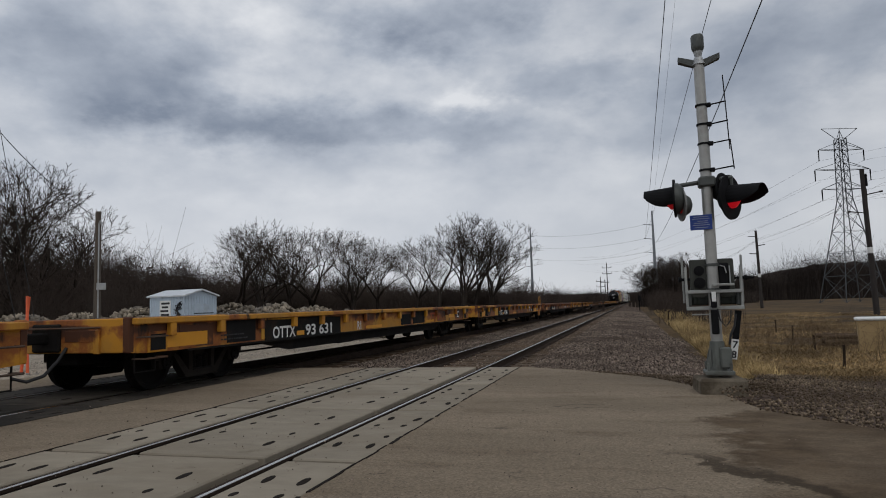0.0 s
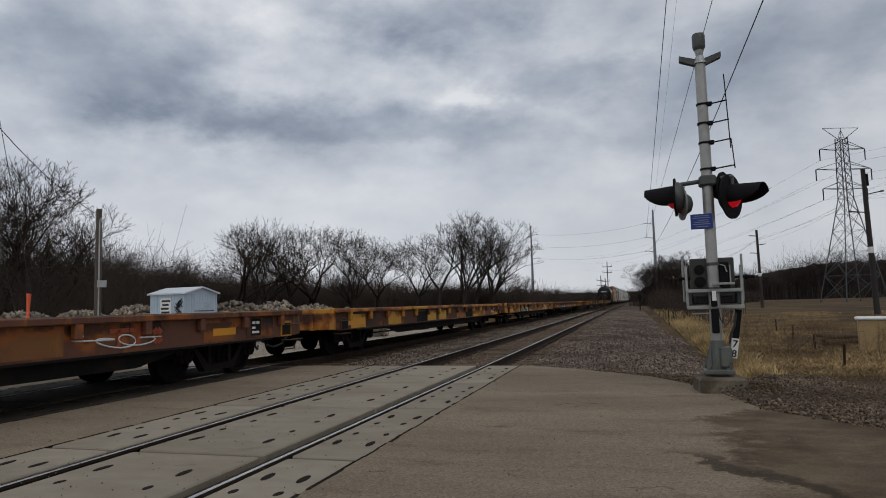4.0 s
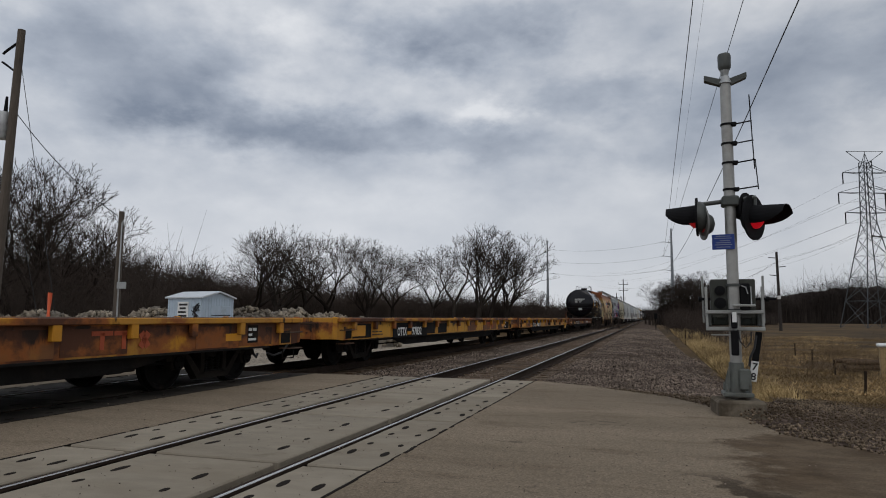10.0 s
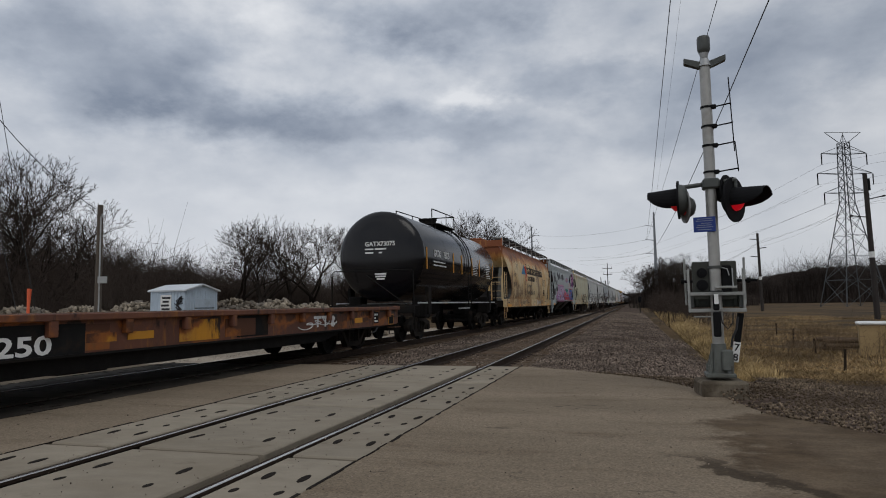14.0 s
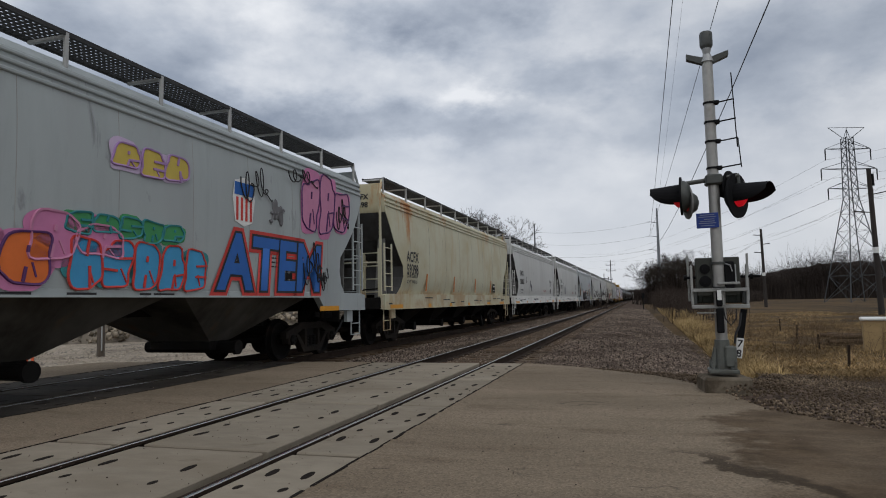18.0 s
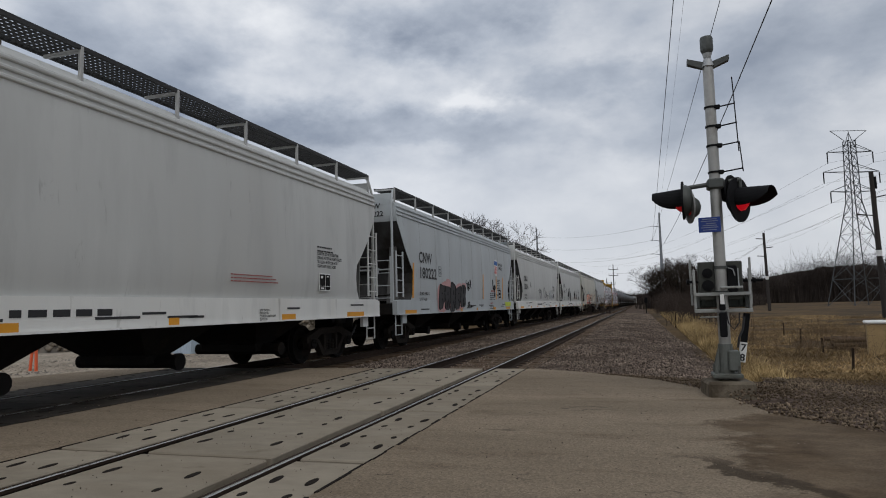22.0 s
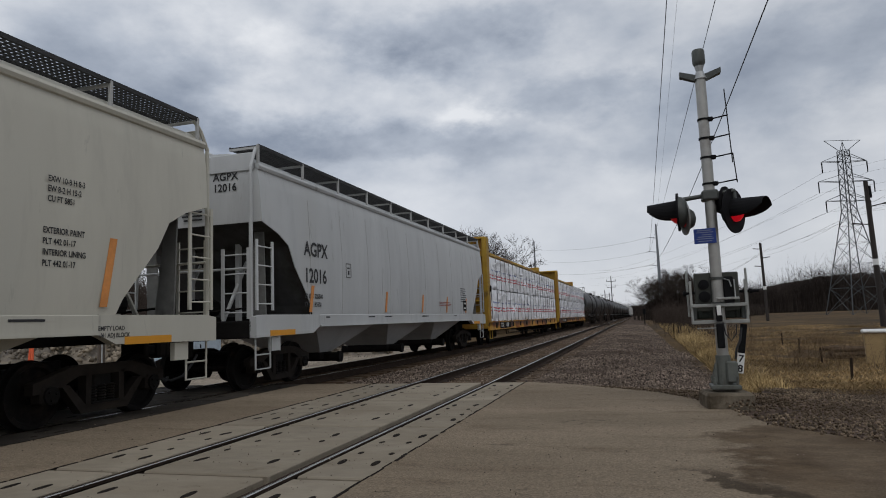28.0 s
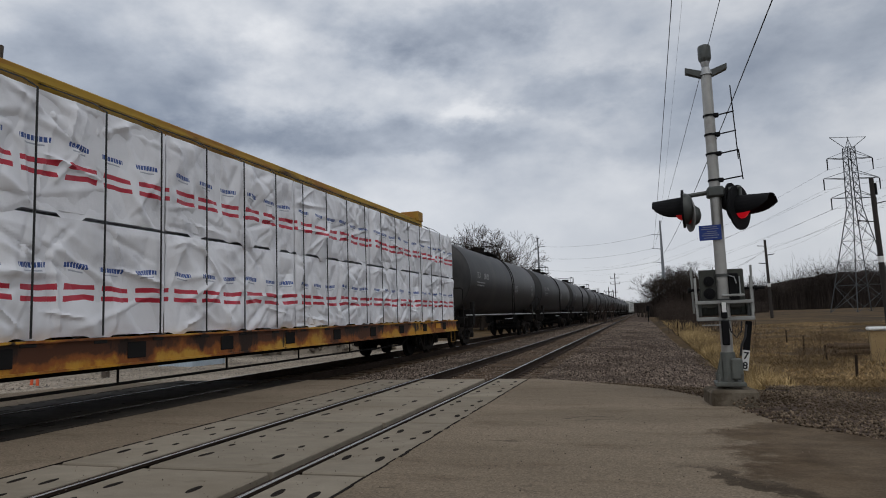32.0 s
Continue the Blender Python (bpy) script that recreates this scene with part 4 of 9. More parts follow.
def build_crossing():
    """Precast concrete crossing panels, each with its own edges and bolt pockets."""
    slot = Shape()
    n = 8
    n = 10
    ring = [(0.10 * math.cos(2 * math.pi * i / n), 0.032 * math.sin(2 * math.pi * i / n)) for i in range(n)]
    slot.prism(ring, 2, -0.02, 0.003)
    slot_me = slot.mesh("bolt_pocket", M_RUBBER)
    small = Shape()
    small.prism([(a * 0.5, b * 0.8) for a, b in ring], 2, -0.02, 0.003)
    small_me = small.mesh("bolt_pocket", M_RUBBER)
    rng = random.Random(11)
    for title, c in (("near_crossing", NEAR), ("far_crossing", FAR)):
        cross = thing(title, "precast concrete level crossing panels with dark bolt pockets", "level crossing", kind="structure",
                      at=pose(c, 0, 0) if c == NEAR else on_far_track(0))
        home, c = c, 0.0
        filler = Shape()
        for side in (-1, 1):
            for a, b in ((0.60, 0.715), (0.79, 0.845)):
                filler.box((c + side * (a + b) / 2, (12.15 - 60) / 2, -0.13), (b - a, 72.1, 0.10))
        part("joint_filler", filler, M_RUBBER, cross, "dark rubber flangeway filler")
        base = Shape().box((c, (12.1 - 60) / 2, -0.26), (3.0, 72.0, 0.16))
        part("sub_base", base, M_RUBBER, cross, "dark crossing bed")
        ends = list(PANEL_ENDS)
        for a, b in zip(ends, ends[1:]):
            length, mid = a - b - (0.065 if home == NEAR else 0.04), (a + b) / 2
            for x0, x1, kind in ((-0.598, 0.598, "gauge_panel"), (0.845, 1.425 if home == NEAR else 1.53, "field_panel"), (-1.53, -0.845, "field_panel")):
                s = Shape().box((0, 0, 0), (x1 - x0, length, 0.17), 0.012)
                p = part(kind, s, M_CONC if home == NEAR else M_FARPANEL, cross, at=pose(c + (x0 + x1) / 2 , mid, -0.086 + rng.uniform(-0.003, 0.001)))
                if home == FAR and b < 4:
                    continue
                cols = (-0.40, 0.32) if kind == "gauge_panel" else (-0.15, 0.15)
                for k, cx in enumerate(cols):
                    for row, off in enumerate((-0.66, -0.26, 0.27, 0.65)):
                        if home == NEAR or rng.random() < 0.5:
                            part("bolt_pocket", slot_me if row in (0, 3) else small_me, M_RUBBER, p, at=pose(cx + rng.uniform(-.025, .025), off * length / 2.4 + rng.uniform(-.03, .03), 0.085, 0, 0, 90 + rng.uniform(-9, 9)))
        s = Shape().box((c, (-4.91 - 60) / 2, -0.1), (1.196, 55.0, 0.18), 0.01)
        part("gauge_panel", s, M_CONC if home == NEAR else M_FARPANEL, cross)
        # ragged open seams between the outer panels and the asphalt
        s = Shape()
        for x in ((-1.535, 1.43) if home == NEAR else (-1.535, 1.535)):
            y = -5.0
            while y < 12.1:
                step = rng.uniform(0.08, 0.3)
                s.box((x + rng.uniform(-0.008, 0.008), y + step / 2, -0.002), (rng.uniform(0.008, 0.03), step, 0.012))
                y += step + (0.0 if rng.random() < 0.75 else rng.uniform(0.02, 0.15))
        tagged(part("seam_gap", s, M_RUBBER, cross), "dark ragged seam along the panels", kind="stuff")


build_ground()
build_road()
build_ballast()
build_tracks()


# ---- railway signal ----
def disc(shape, c, r, half, axis, n=20, m=None):
    ring = []
    for k in (-half, half):
        row = []
        for i in range(n):
            a = 2 * math.pi * i / n
            p = Vector((r * math.cos(a), k, r * math.sin(a)))
            if axis == 0:
                p = Vector((p.y, p.x, p.z))
            elif axis == 2:
                p = Vector((p.x, p.z, p.y))
            if m is not None:
                p = m @ p
            row.append(tuple(p + Vector(c)))
        ring.append(row)
    return shape.loft(ring)


def flasher(parent, name, at, lens, reach=0.37, plate=0.29):
    """One signal lamp, lens towards local -y, with its round backing and long hood."""
    s = Shape()
    disc(s, (0, 0, 0), plate, 0.012, 1, 28)
    body = part(name, s, M_SIGBLACK, parent, "matt black round background with hooded red lens", at=at)
    s = Shape()
    s.loft([[(r * math.cos(2 * math.pi * i / 16), y, r * math.sin(2 * math.pi * i / 16)) for i in range(16)] for r, y in ((0.2, 0.01), (0.195, 0.05), (0.15, 0.1), (0.06, 0.13))])
    part("lamp_housing", s, M_SIGBLACK if lens is M_REDHOT else M_MECH, body, "", True)
    s = Shape()
    n, rows, tr = 15, [], 0.155
    for skin in (1.0, 0.955):
        for j in range(8):
            f = j / 7
            low = -0.085 + 0.13 * f ** 3
            a0 = math.asin(max(-0.97, min(0.93, low / tr)))
            rows.append([(tr * skin * math.cos(a0 + (math.pi - 2 * a0) * i / (n - 1)), -0.01 - reach * f, -0.02 * f + tr * (1 - 0.08 * f) * skin * math.sin(a0 + (math.pi - 2 * a0) * i / (n - 1))) for i in range(n)])
    fs = []
    for base in (0, 8):
        for q in range(7):
            for i in range(n - 1):
                a, b = (base + q) * n + i, (base + q + 1) * n + i
                fs.append((a, a + 1, b + 1, b))
    for q in range(7):
        for i in (0, n - 1):
            fs.append((q * n + i, (q + 1) * n + i, (q + 9) * n + i, (q + 8) * n + i))
    for i in range(n - 1):
        fs.append((7 * n + i, 7 * n + i + 1, 15 * n + i + 1, 15 * n + i))
    s.add([p for r in rows for p in r], fs)
    part("hood", s, M_SIGBLACK, body, "long black visor")
    s = Shape()
    s.loft([[(r * math.cos(2 * math.pi * i / 20), y, r * math.sin(2 * math.pi * i / 20)) for i in range(20)] for r, y in ((0.145, -0.013), (0.14, -0.05), (0.10, -0.09), (0.03, -0.105))])
    part("lens", s, lens, body, "glowing red lens", True)
    return body


def build_signal():
    x, y = 0.98, 8.85
    sig = thing("crossing_signal", "aluminium crossing signal mast with hooded red flashers, bell and gate mechanism", "crossing signal", at=pose(x, y, 0))
    s = Shape().box((0, 0, 0.01), (0.54, 0.54, 0.34), 0.03)
    part("foundation", s, surface("old_foundation_concrete", (0.155, 0.13, 0.098), 0.95, 0, 0.25, 8, 0.5, [((0.08, 0.064, 0.046), 3.0, 0.48, 0.64)], spec=0.08), sig, "chipped grey concrete foundation block", at=pose(0.0, 0.0, 0.0, 0, 0, 6))
    s = Shape()
    s.tube((0, 0, 0.25), (0, 0, 4.15), 0.07, 0.065, 20)
    part("mast", s, M_ALU, sig, "dull aluminium mast", True)
    s = Shape()
    s.tube((0, 0, 0.22), (0, 0, 0.62), 0.10, 0.085, 16)
    s.box((0, 0, 0.24), (0.34, 0.34, 0.05), 0.01)
    for sx in (-1, 1):
        for sy in (-1, 1):
            s.tube((sx * 0.13, sy * 0.13, 0.25), (sx * 0.13, sy * 0.13, 0.36), 0.016)
            s.prism([(sx * 0.085, 0.30), (sx * 0.15, 0.30), (sx * 0.085, 0.56)], 1, sy * 0.06 - 0.008, sy * 0.06 + 0.008)
    casting = surface("grey_green_casting", (0.125, 0.133, 0.12), 0.6, 0.2, 0.25, 8, 0.1, [((0.075, 0.07, 0.058), 3.0, 0.5, 0.68)])
    part("mast_base", s, casting, sig, "grey cast mast base with bolts")
    part("junction_box", Shape().box((0.085, -0.06, 0.42), (0.13, 0.14, 0.25), 0.015), casting, sig, "grey junction box")
    # bell and wings at the top
    s = Shape()
    s.tube((0, 0, 4.15), (0, 0, 4.25), 0.085, 0.05, 16)
    s.tube((0, 0, 4.25), (0, 0, 4.33), 0.04, 0.06, 12)
    part("mast_cap", s, M_GALV, sig, "", True)
    s = Shape()
    s.loft([[(r * math.cos(2 * math.pi * i / 18), r * math.sin(2 * math.pi * i / 18), z) for i in range(18)] for r, z in ((0.05, 4.31), (0.075, 4.36), (0.08, 4.38), (0.08, 4.52), (0.07, 4.545), (0.03, 4.55))])
    part("bell", s, M_MECH, sig, "grey cylindrical warning bell", True)
    for side in (-1, 1):
        s = Shape()
        s.loft([[(side * 0.05, -0.035, 4.12), (side * 0.05, 0.035, 4.12), (side * 0.05, 0.035, 4.21), (side * 0.05, -0.035, 4.21)],
                [(side * 0.25, -0.05, 4.205), (side * 0.25, 0.05, 4.205), (side * 0.25, 0.05, 4.27), (side * 0.25, -0.05, 4.27)]])
        part("loudspeaker_wing", s, M_MECH, sig, "flared grey metal horn")
    # ladder-like antenna arms on the mast
    s = Shape()
    for z, reach in ((3.62, 0.29), (3.37, 0.30), (3.12, 0.31), (2.78, 0.33)):
        s.path([(0.05, -0.02, z - 0.015), (reach, -0.02, z + 0.02)], 0.009, 6)
        s.box((0.075, -0.02, z - 0.01), (0.07, 0.07, 0.05), 0.008)
        s.tube((0, 0, z - 0.02), (0, 0, z + 0.005), 0.077, None, 14)
    s.path([(0.27, -0.02, 3.98), (0.30, -0.02, 3.02)], 0.007, 6)
    s.path([(0.31, -0.02, 3.14), (0.335, -0.02, 2.76)], 0.007, 6)
    part("antenna_bracket", s, M_SIGBLACK, sig, "thin black rod antenna on stand-off arms")
    # flashers on a cross arm
    s = Shape()
    s.path([(-0.36, 0.0, 2.56), (-0.33, 0.0, 2.60), (0.30, 0.0, 2.66)], 0.028, 10)
    s.box((0, 0, 2.62), (0.2, 0.2, 0.13), 0.02)
    s.tube((-0.36, 0, 2.6), (-0.36, 0, 2.42), 0.022, None, 8)
    s.tube((0.29, 0, 2.66), (0.29, 0, 2.5), 0.022, None, 8)
    part("cross_arm", s, M_MECH, sig, "grey pipe cross arm")
    flasher(sig, "flasher", pose(-0.39, 0.0, 2.44, 0, 2, -97), M_RED, 0.36, 0.245)
    flasher(sig, "flasher", pose(0.27, 0.02, 2.41, 0, 0, 57), M_REDHOT, 0.40, 0.285)
    # the lamps' second heads on the same arm
    s = Shape()
    disc(s, (0, 0, 0), 0.205, 0.01, 1, 28)
    rear = part("rear_background", s, surface("worn_grey_plate", (0.16, 0.16, 0.155), 0.6, 0, 0.25, 8, 0.05), sig, "round grey background plate seen from its edge", at=pose(-0.31, 0.03, 2.35, 0, 4, -78))
    s = Shape()
    s.loft([[(r * math.cos(2 * math.pi * i / 18), y, r * math.sin(2 * math.pi * i / 18)) for i in range(18)] for r, y in ((0.13, 0.01), (0.128, 0.06), (0.10, 0.10), (0.04, 0.125))])
    part("lamp_housing", s, M_MECH, rear, "dark olive lamp housing", True)
    s = Shape()
    s.loft([[(r * math.cos(2 * math.pi * i / 18), y, r * math.sin(2 * math.pi * i / 18)) for i in range(18)] for r, y in ((0.10, -0.013), (0.09, -0.04), (0.03, -0.06))])
    part("lens", s, M_RED, rear, "glowing red lens", True)
    s = Shape()
    disc(s, (0, 0, 0), 0.21, 0.012, 1, 24)
    rear = part("rear_background", s, M_SIGBLACK, sig, "round black background plate of the second lamp", at=pose(0.20, 0.09, 2.53, 0, 0, 62))
    s = Shape()
    s.loft([[(r * math.cos(2 * math.pi * i / 18), y, r * math.sin(2 * math.pi * i / 18)) for i in range(18)] for r, y in ((0.15, 0.01), (0.145, 0.06), (0.11, 0.12), (0.04, 0.15))])
    part("lamp_housing", s, M_SIGBLACK, rear, "", True)
    # notice
    sign = part("notice_sign", Shape().box((-0.09, -0.085, 2.105), (0.26, 0.008, 0.19), 0.003), M_BLUE, sig, "small blue notice with white lines", at=pose(0, 0, 0, 0, 0, -8))
    s = Shape()
    for k, (w, z) in enumerate(((0.17, 2.175), (0.2, 2.15), (0.12, 2.12), (0.17, 2.095), (0.2, 2.07), (0.16, 2.04))):
        s.box((-0.09 + (0.02 if k == 2 else 0), -0.091, z), (w, 0.003, 0.008))
    tagged(part("notice_writing", s, surface("faded_sign_white", (0.26, 0.29, 0.36), 0.6), sign), "plain white bars of writing", kind="stuff")
    # gate mechanism, its counterweight frame and the lowered arm
    olive = surface("olive_mechanism_casting", (0.05, 0.052, 0.045), 0.55, 0.2, 0.25, 8, 0.12, [((0.085, 0.082, 0.07), 2.2, 0.52, 0.7)], spec=0.25)
    pale = surface("weathered_bracket_aluminium", (0.33, 0.335, 0.32), 0.6, 0.35, 0.2, 9, 0.08, [((0.17, 0.165, 0.15), 3.0, 0.52, 0.68)])
    mech = part("gate_mechanism", Shape().box((-0.005, 0.16, 1.40), (0.50, 0.24, 0.47), 0.06), olive, sig, "dark olive gate mechanism housing")
    part("housing_rim", Shape().box((-0.005, 0.035, 1.40), (0.52, 0.03, 0.49), 0.05), olive, mech, "cast rim of the cover")
    for dz, r in ((0.10, 0.062), (-0.055, 0.07)):
        s = Shape()
        disc(s, (-0.155, 0.012, 1.40 + dz), r, 0.02, 1, 18)
        disc(s, (-0.155, -0.012, 1.40 + dz), r * 0.45, 0.012, 1, 12)
        part("cover_plate", s, M_SIGBLACK, mech, "round black cover plate")
    part("side_hatch", Shape().box((0.13, 0.012, 1.42), (0.12, 0.03, 0.34), 0.02), M_SIGBLACK, mech, "tall black hatch")
    s = Shape()
    s.path([(0.09, 0.0, 1.56), (0.14, -0.03, 1.54), (0.16, -0.03, 1.46)], 0.008, 5)
    s.path([(0.20, 0.0, 1.55), (0.20, -0.02, 1.30)], 0.008, 5)
    part("conduit", s, M_GALV, mech, "thin conduit")
    s = Shape()
    s.tube((-0.39, 0.14, 1.40), (0.50, 0.14, 1.40), 0.018, None, 10)
    for x in (-0.38, 0.40):
        s.tube((x - 0.018, 0.14, 1.40), (x + 0.018, 0.14, 1.40), 0.034, None, 10)
    part("main_shaft", s, M_SIGBLACK, mech, "dark shaft ends")
    for z in (1.24, 1.55):
        part("mast_clamp", Shape().tube((0, 0, z), (0, 0, z + 0.035), 0.082, None, 14), M_MECH, sig, "dark clamp band round the mast")
    for side in (-1, 1):
        part("support_arm", Shape().box((side * 0.31, -0.03, 1.28), (0.03, 0.045, 0.54), 0.006), pale, sig, "pale aluminium gate support arm", at=pose(0, 0, 0, 0, side * 0.4, 0))
        part("support_arm", Shape().box((-0.325 if side < 0 else 0.365, 0.26, 1.40), (0.026, 0.035, 0.60), 0.006), pale, sig, "pale aluminium gate support arm", at=pose(0, 0, 0, 0, side * 0.4, 0))
    for z, w, t in ((1.235, 0.645, 0.042), (1.03, 0.665, 0.046)):
        part("cross_bar", Shape().box((0, -0.075, z), (w, 0.035, t), 0.006), pale, sig, "pale aluminium cross bar")
    part("cross_bar", Shape().box((0.10, -0.11, 1.315), (0.26, 0.05, 0.03), 0.006), pale, sig, "short pale bracket on the mast")
    part("cross_bar", Shape().box((-0.17, -0.12, 0.955), (0.22, 0.03, 0.016), 0.003), pale, sig, "thin pale strap")
    s = Shape()
    s.box((-0.005, 0.12, 1.13), (0.56, 0.16, 0.12), 0.015)
    for x in (-0.22, -0.08, 0.07, 0.22):
        s.box((x, 0.03, 1.13), (0.05, 0.03, 0.10), 0.008)
    part("counterweight", s, surface("green_black_iron", (0.018, 0.022, 0.017), 0.7, 0.2, 0.3, 8, 0.2), sig, "dark cast counterweight")
    for side in (-1, 1):
        part("spacer", Shape().box((side * 0.285, 0.05, 1.16), (0.05, 0.12, 0.2), 0.01), M_MECH, sig, "grey spacer plate")
    s = Shape()
    s.box((-0.02, -0.14, 1.13), (0.07, 0.07, 0.19), 0.012)
    s.box((-0.02, -0.14, 0.86), (0.085, 0.06, 0.30), 0.012)
    part("lamp_junction", s, M_SIGBLACK, sig, "small black cable box")
    part("label_plate", Shape().box((-0.02, -0.18, 1.17), (0.05, 0.006, 0.12), 0.002), M_WHITE, sig, "small white plate")
    arm = part("lowered_arm_end", Shape().box((0.0, 0.0, 0.22), (0.075, 0.045, 0.56), 0.006), M_SIGBLACK, sig, "black and white striped gate arm end", at=pose(0.19, -0.02, 0.50, 0, 9, 0))
    part("white_stripe", Shape().box((0.0, 0.0, 0.02), (0.08, 0.05, 0.25), 0.006), M_WHITE, arm, "white reflective stripe")
    for text, z in (("7", 0.035), ("8", -0.085)):
        part("arm_digit", word(text, 0.088, M_BLACK), M_BLACK, arm, "black stencilled digit", at=pose(-0.032, -0.029, z))
    s = Shape()
    s.path([(0.02, -0.12, 1.02), (0.04, -0.13, 0.88), (0.10, -0.14, 0.80), (0.16, -0.13, 0.88), (0.17, -0.12, 1.0)], 0.008, 6)
    part("cable", s, M_CABLE, sig, "looping black cable")
    s = Shape()
    s.path([(0.23, -0.06, 0.95), (0.2, -0.10, 0.8), (0.15, -0.12, 0.7), (0.13, -0.12, 0.58)], 0.014, 6)
    part("cable", s, M_CABLE, sig, "looping black cable")


build_signal()


# ---- the train ----
SPEED, WHEEL = 13.45, 0.419
CARS, SPINNERS = [], []


def wheelset_mesh():
    s = Shape()
    s.tube((-1.05, 0, 0), (1.05, 0, 0), 0.075, None, 10)
    n = 28
    for side in (-1, 1):
        prof = ((0.69, 0.10), (0.72, 0.12), (0.735, 0.33), (0.69, 0.36), (0.69, 0.445), (0.72, 0.445), (0.735, 0.42), (0.83, 0.415), (0.83, 0.36), (0.775, 0.33), (0.765, 0.12), (0.84, 0.10))
        rings = [[(side * x, r * math.cos(2 * math.pi * i / n), r * math.sin(2 * math.pi * i / n)) for i in range(n)] for x, r in prof]
        s.loft(rings)
        s.tube((side * 0.98, 0, 0), (side * 1.13, 0, 0), 0.115, 0.11, 12)
        for k in range(3):
            a = 2 * math.pi * k / 3
            s.tube((side * 1.12, 0.06 * math.cos(a), 0.06 * math.sin(a)), (side * 1.15, 0.06 * math.cos(a), 0.06 * math.sin(a)), 0.02, None, 6)
    return s.mesh("wheelset", M_WHEEL, True)


def tread_mesh():
    s = Shape()
    n = 28
    for side in (-1, 1):
        s.loft([[(side * x, r * math.cos(2 * math.pi * i / n), r * math.sin(2 * math.pi * i / n)) for i in range(n)] for x, r in ((0.742, 0.4185), (0.742, 0.4205), (0.826, 0.4175), (0.826, 0.4155))], caps=False)
    return s.mesh("tread", M_TREAD, True)


def sideframe_shape(side):
    """A cast side frame: arched top member, sloping lower member, pedestals over the bearings and a spring window."""
    s = Shape()
    x0, x1 = side * 0.94, side * 1.08
    def slab(pts):
        s.prism([(y, z) for y, z in pts], 0, min(x0, x1), max(x0, x1))
    slab([(-1.13, 0.44), (-1.13, 0.58), (-0.5, 0.76), (0.5, 0.76), (1.13, 0.58), (1.13, 0.44), (0.72, 0.50), (0.45, 0.62), (-0.45, 0.62), (-0.72, 0.50)])
    slab([(-0.72, 0.52), (-0.60, 0.52), (-0.32, 0.23), (0.32, 0.23), (0.60, 0.52), (0.72, 0.52), (0.40, 0.13), (-0.40, 0.13)])
    for k in (-1, 1):
        slab([(k * 0.24, 0.2), (k * 0.33, 0.2), (k * 0.33, 0.66), (k * 0.24, 0.66)])
        s.box((side * 1.0, k * 0.89, 0.43), (0.2, 0.27, 0.24), 0.03)
    return s


def springs_shape(side):
    s = Shape()
    s.box((side * 1.0, 0, 0.245), (0.2, 0.48, 0.02))
    for y in (-0.16, 0.0, 0.16):
        s.loft([[(side * 1.0 + r * math.cos(2 * math.pi * i / 9), y + r * math.sin(2 * math.pi * i / 9), 0.25 + 0.0175 * k) for i in range(9)] for k, r in enumerate([0.072, 0.05] * 7)])
    return s


WHEELSET_ME, TREAD_ME = wheelset_mesh(), tread_mesh()
SIDEFRAME_ME = {k: sideframe_shape(k).mesh("side_frame", M_TRUCK) for k in (-1, 1)}
SPRING_ME = {k: springs_shape(k).mesh("spring_nest", M_STEEL) for k in (-1, 1)}
BOLSTER_ME = Shape().box((0, 0, 0.56), (2.05, 0.36, 0.26), 0.04).tube((0, 0, 0.66), (0, 0, 0.8), 0.2, None, 12).box((0, -0.5, 0.42), (1.7, 0.1, 0.14), 0.02).box((0, 0.5, 0.42), (1.7, 0.1, 0.14), 0.02).mesh("truck", M_STEEL)


def truck(car, y):
    t = part("truck", BOLSTER_ME, M_STEEL, car, "grimy black cast steel truck", at=pose(0, y, 0))
    for side in (-1, 1):
        part("side_frame", SIDEFRAME_ME[side], M_STEEL, t)
        part("spring_nest", SPRING_ME[side], M_STEEL, t)
    for k in (-1, 1):
        w = part("wheelset", WHEELSET_ME, M_WHEEL, t, "steel wheelset with worn bright treads", at=pose(0, k * 0.89, WHEEL))
        SPINNERS.append((w, k))
    return t


def coupler(car, y, out):
    """Knuckle coupler with its striker and air hose; out is the way it points along the car."""
    s = Shape()
    s.box((0, y + out * 0.3, 0.86), (0.14, 0.66, 0.16), 0.02)
    s.box((0.03, y + out * 0.66, 0.86), (0.26, 0.2, 0.3), 0.04)
    s.box((-0.1, y + out * 0.78, 0.86), (0.1, 0.16, 0.28), 0.03)
    s.box((0, y, 0.86), (0.5, 0.1, 0.4), 0.02)
    c = part("coupler", s, M_STEEL, car, "rusty dark knuckle coupler")
    s = Shape()
    s.path([(0.35, y, 0.72), (0.33, y + out * 0.12, 0.55), (0.28, y + out * 0.3, 0.36), (0.2, y + out * 0.5, 0.30), (0.12, y + out * 0.66, 0.36)], 0.024, 6)
    part("air_hose", s, M_CABLE, c, "sagging black air hose")


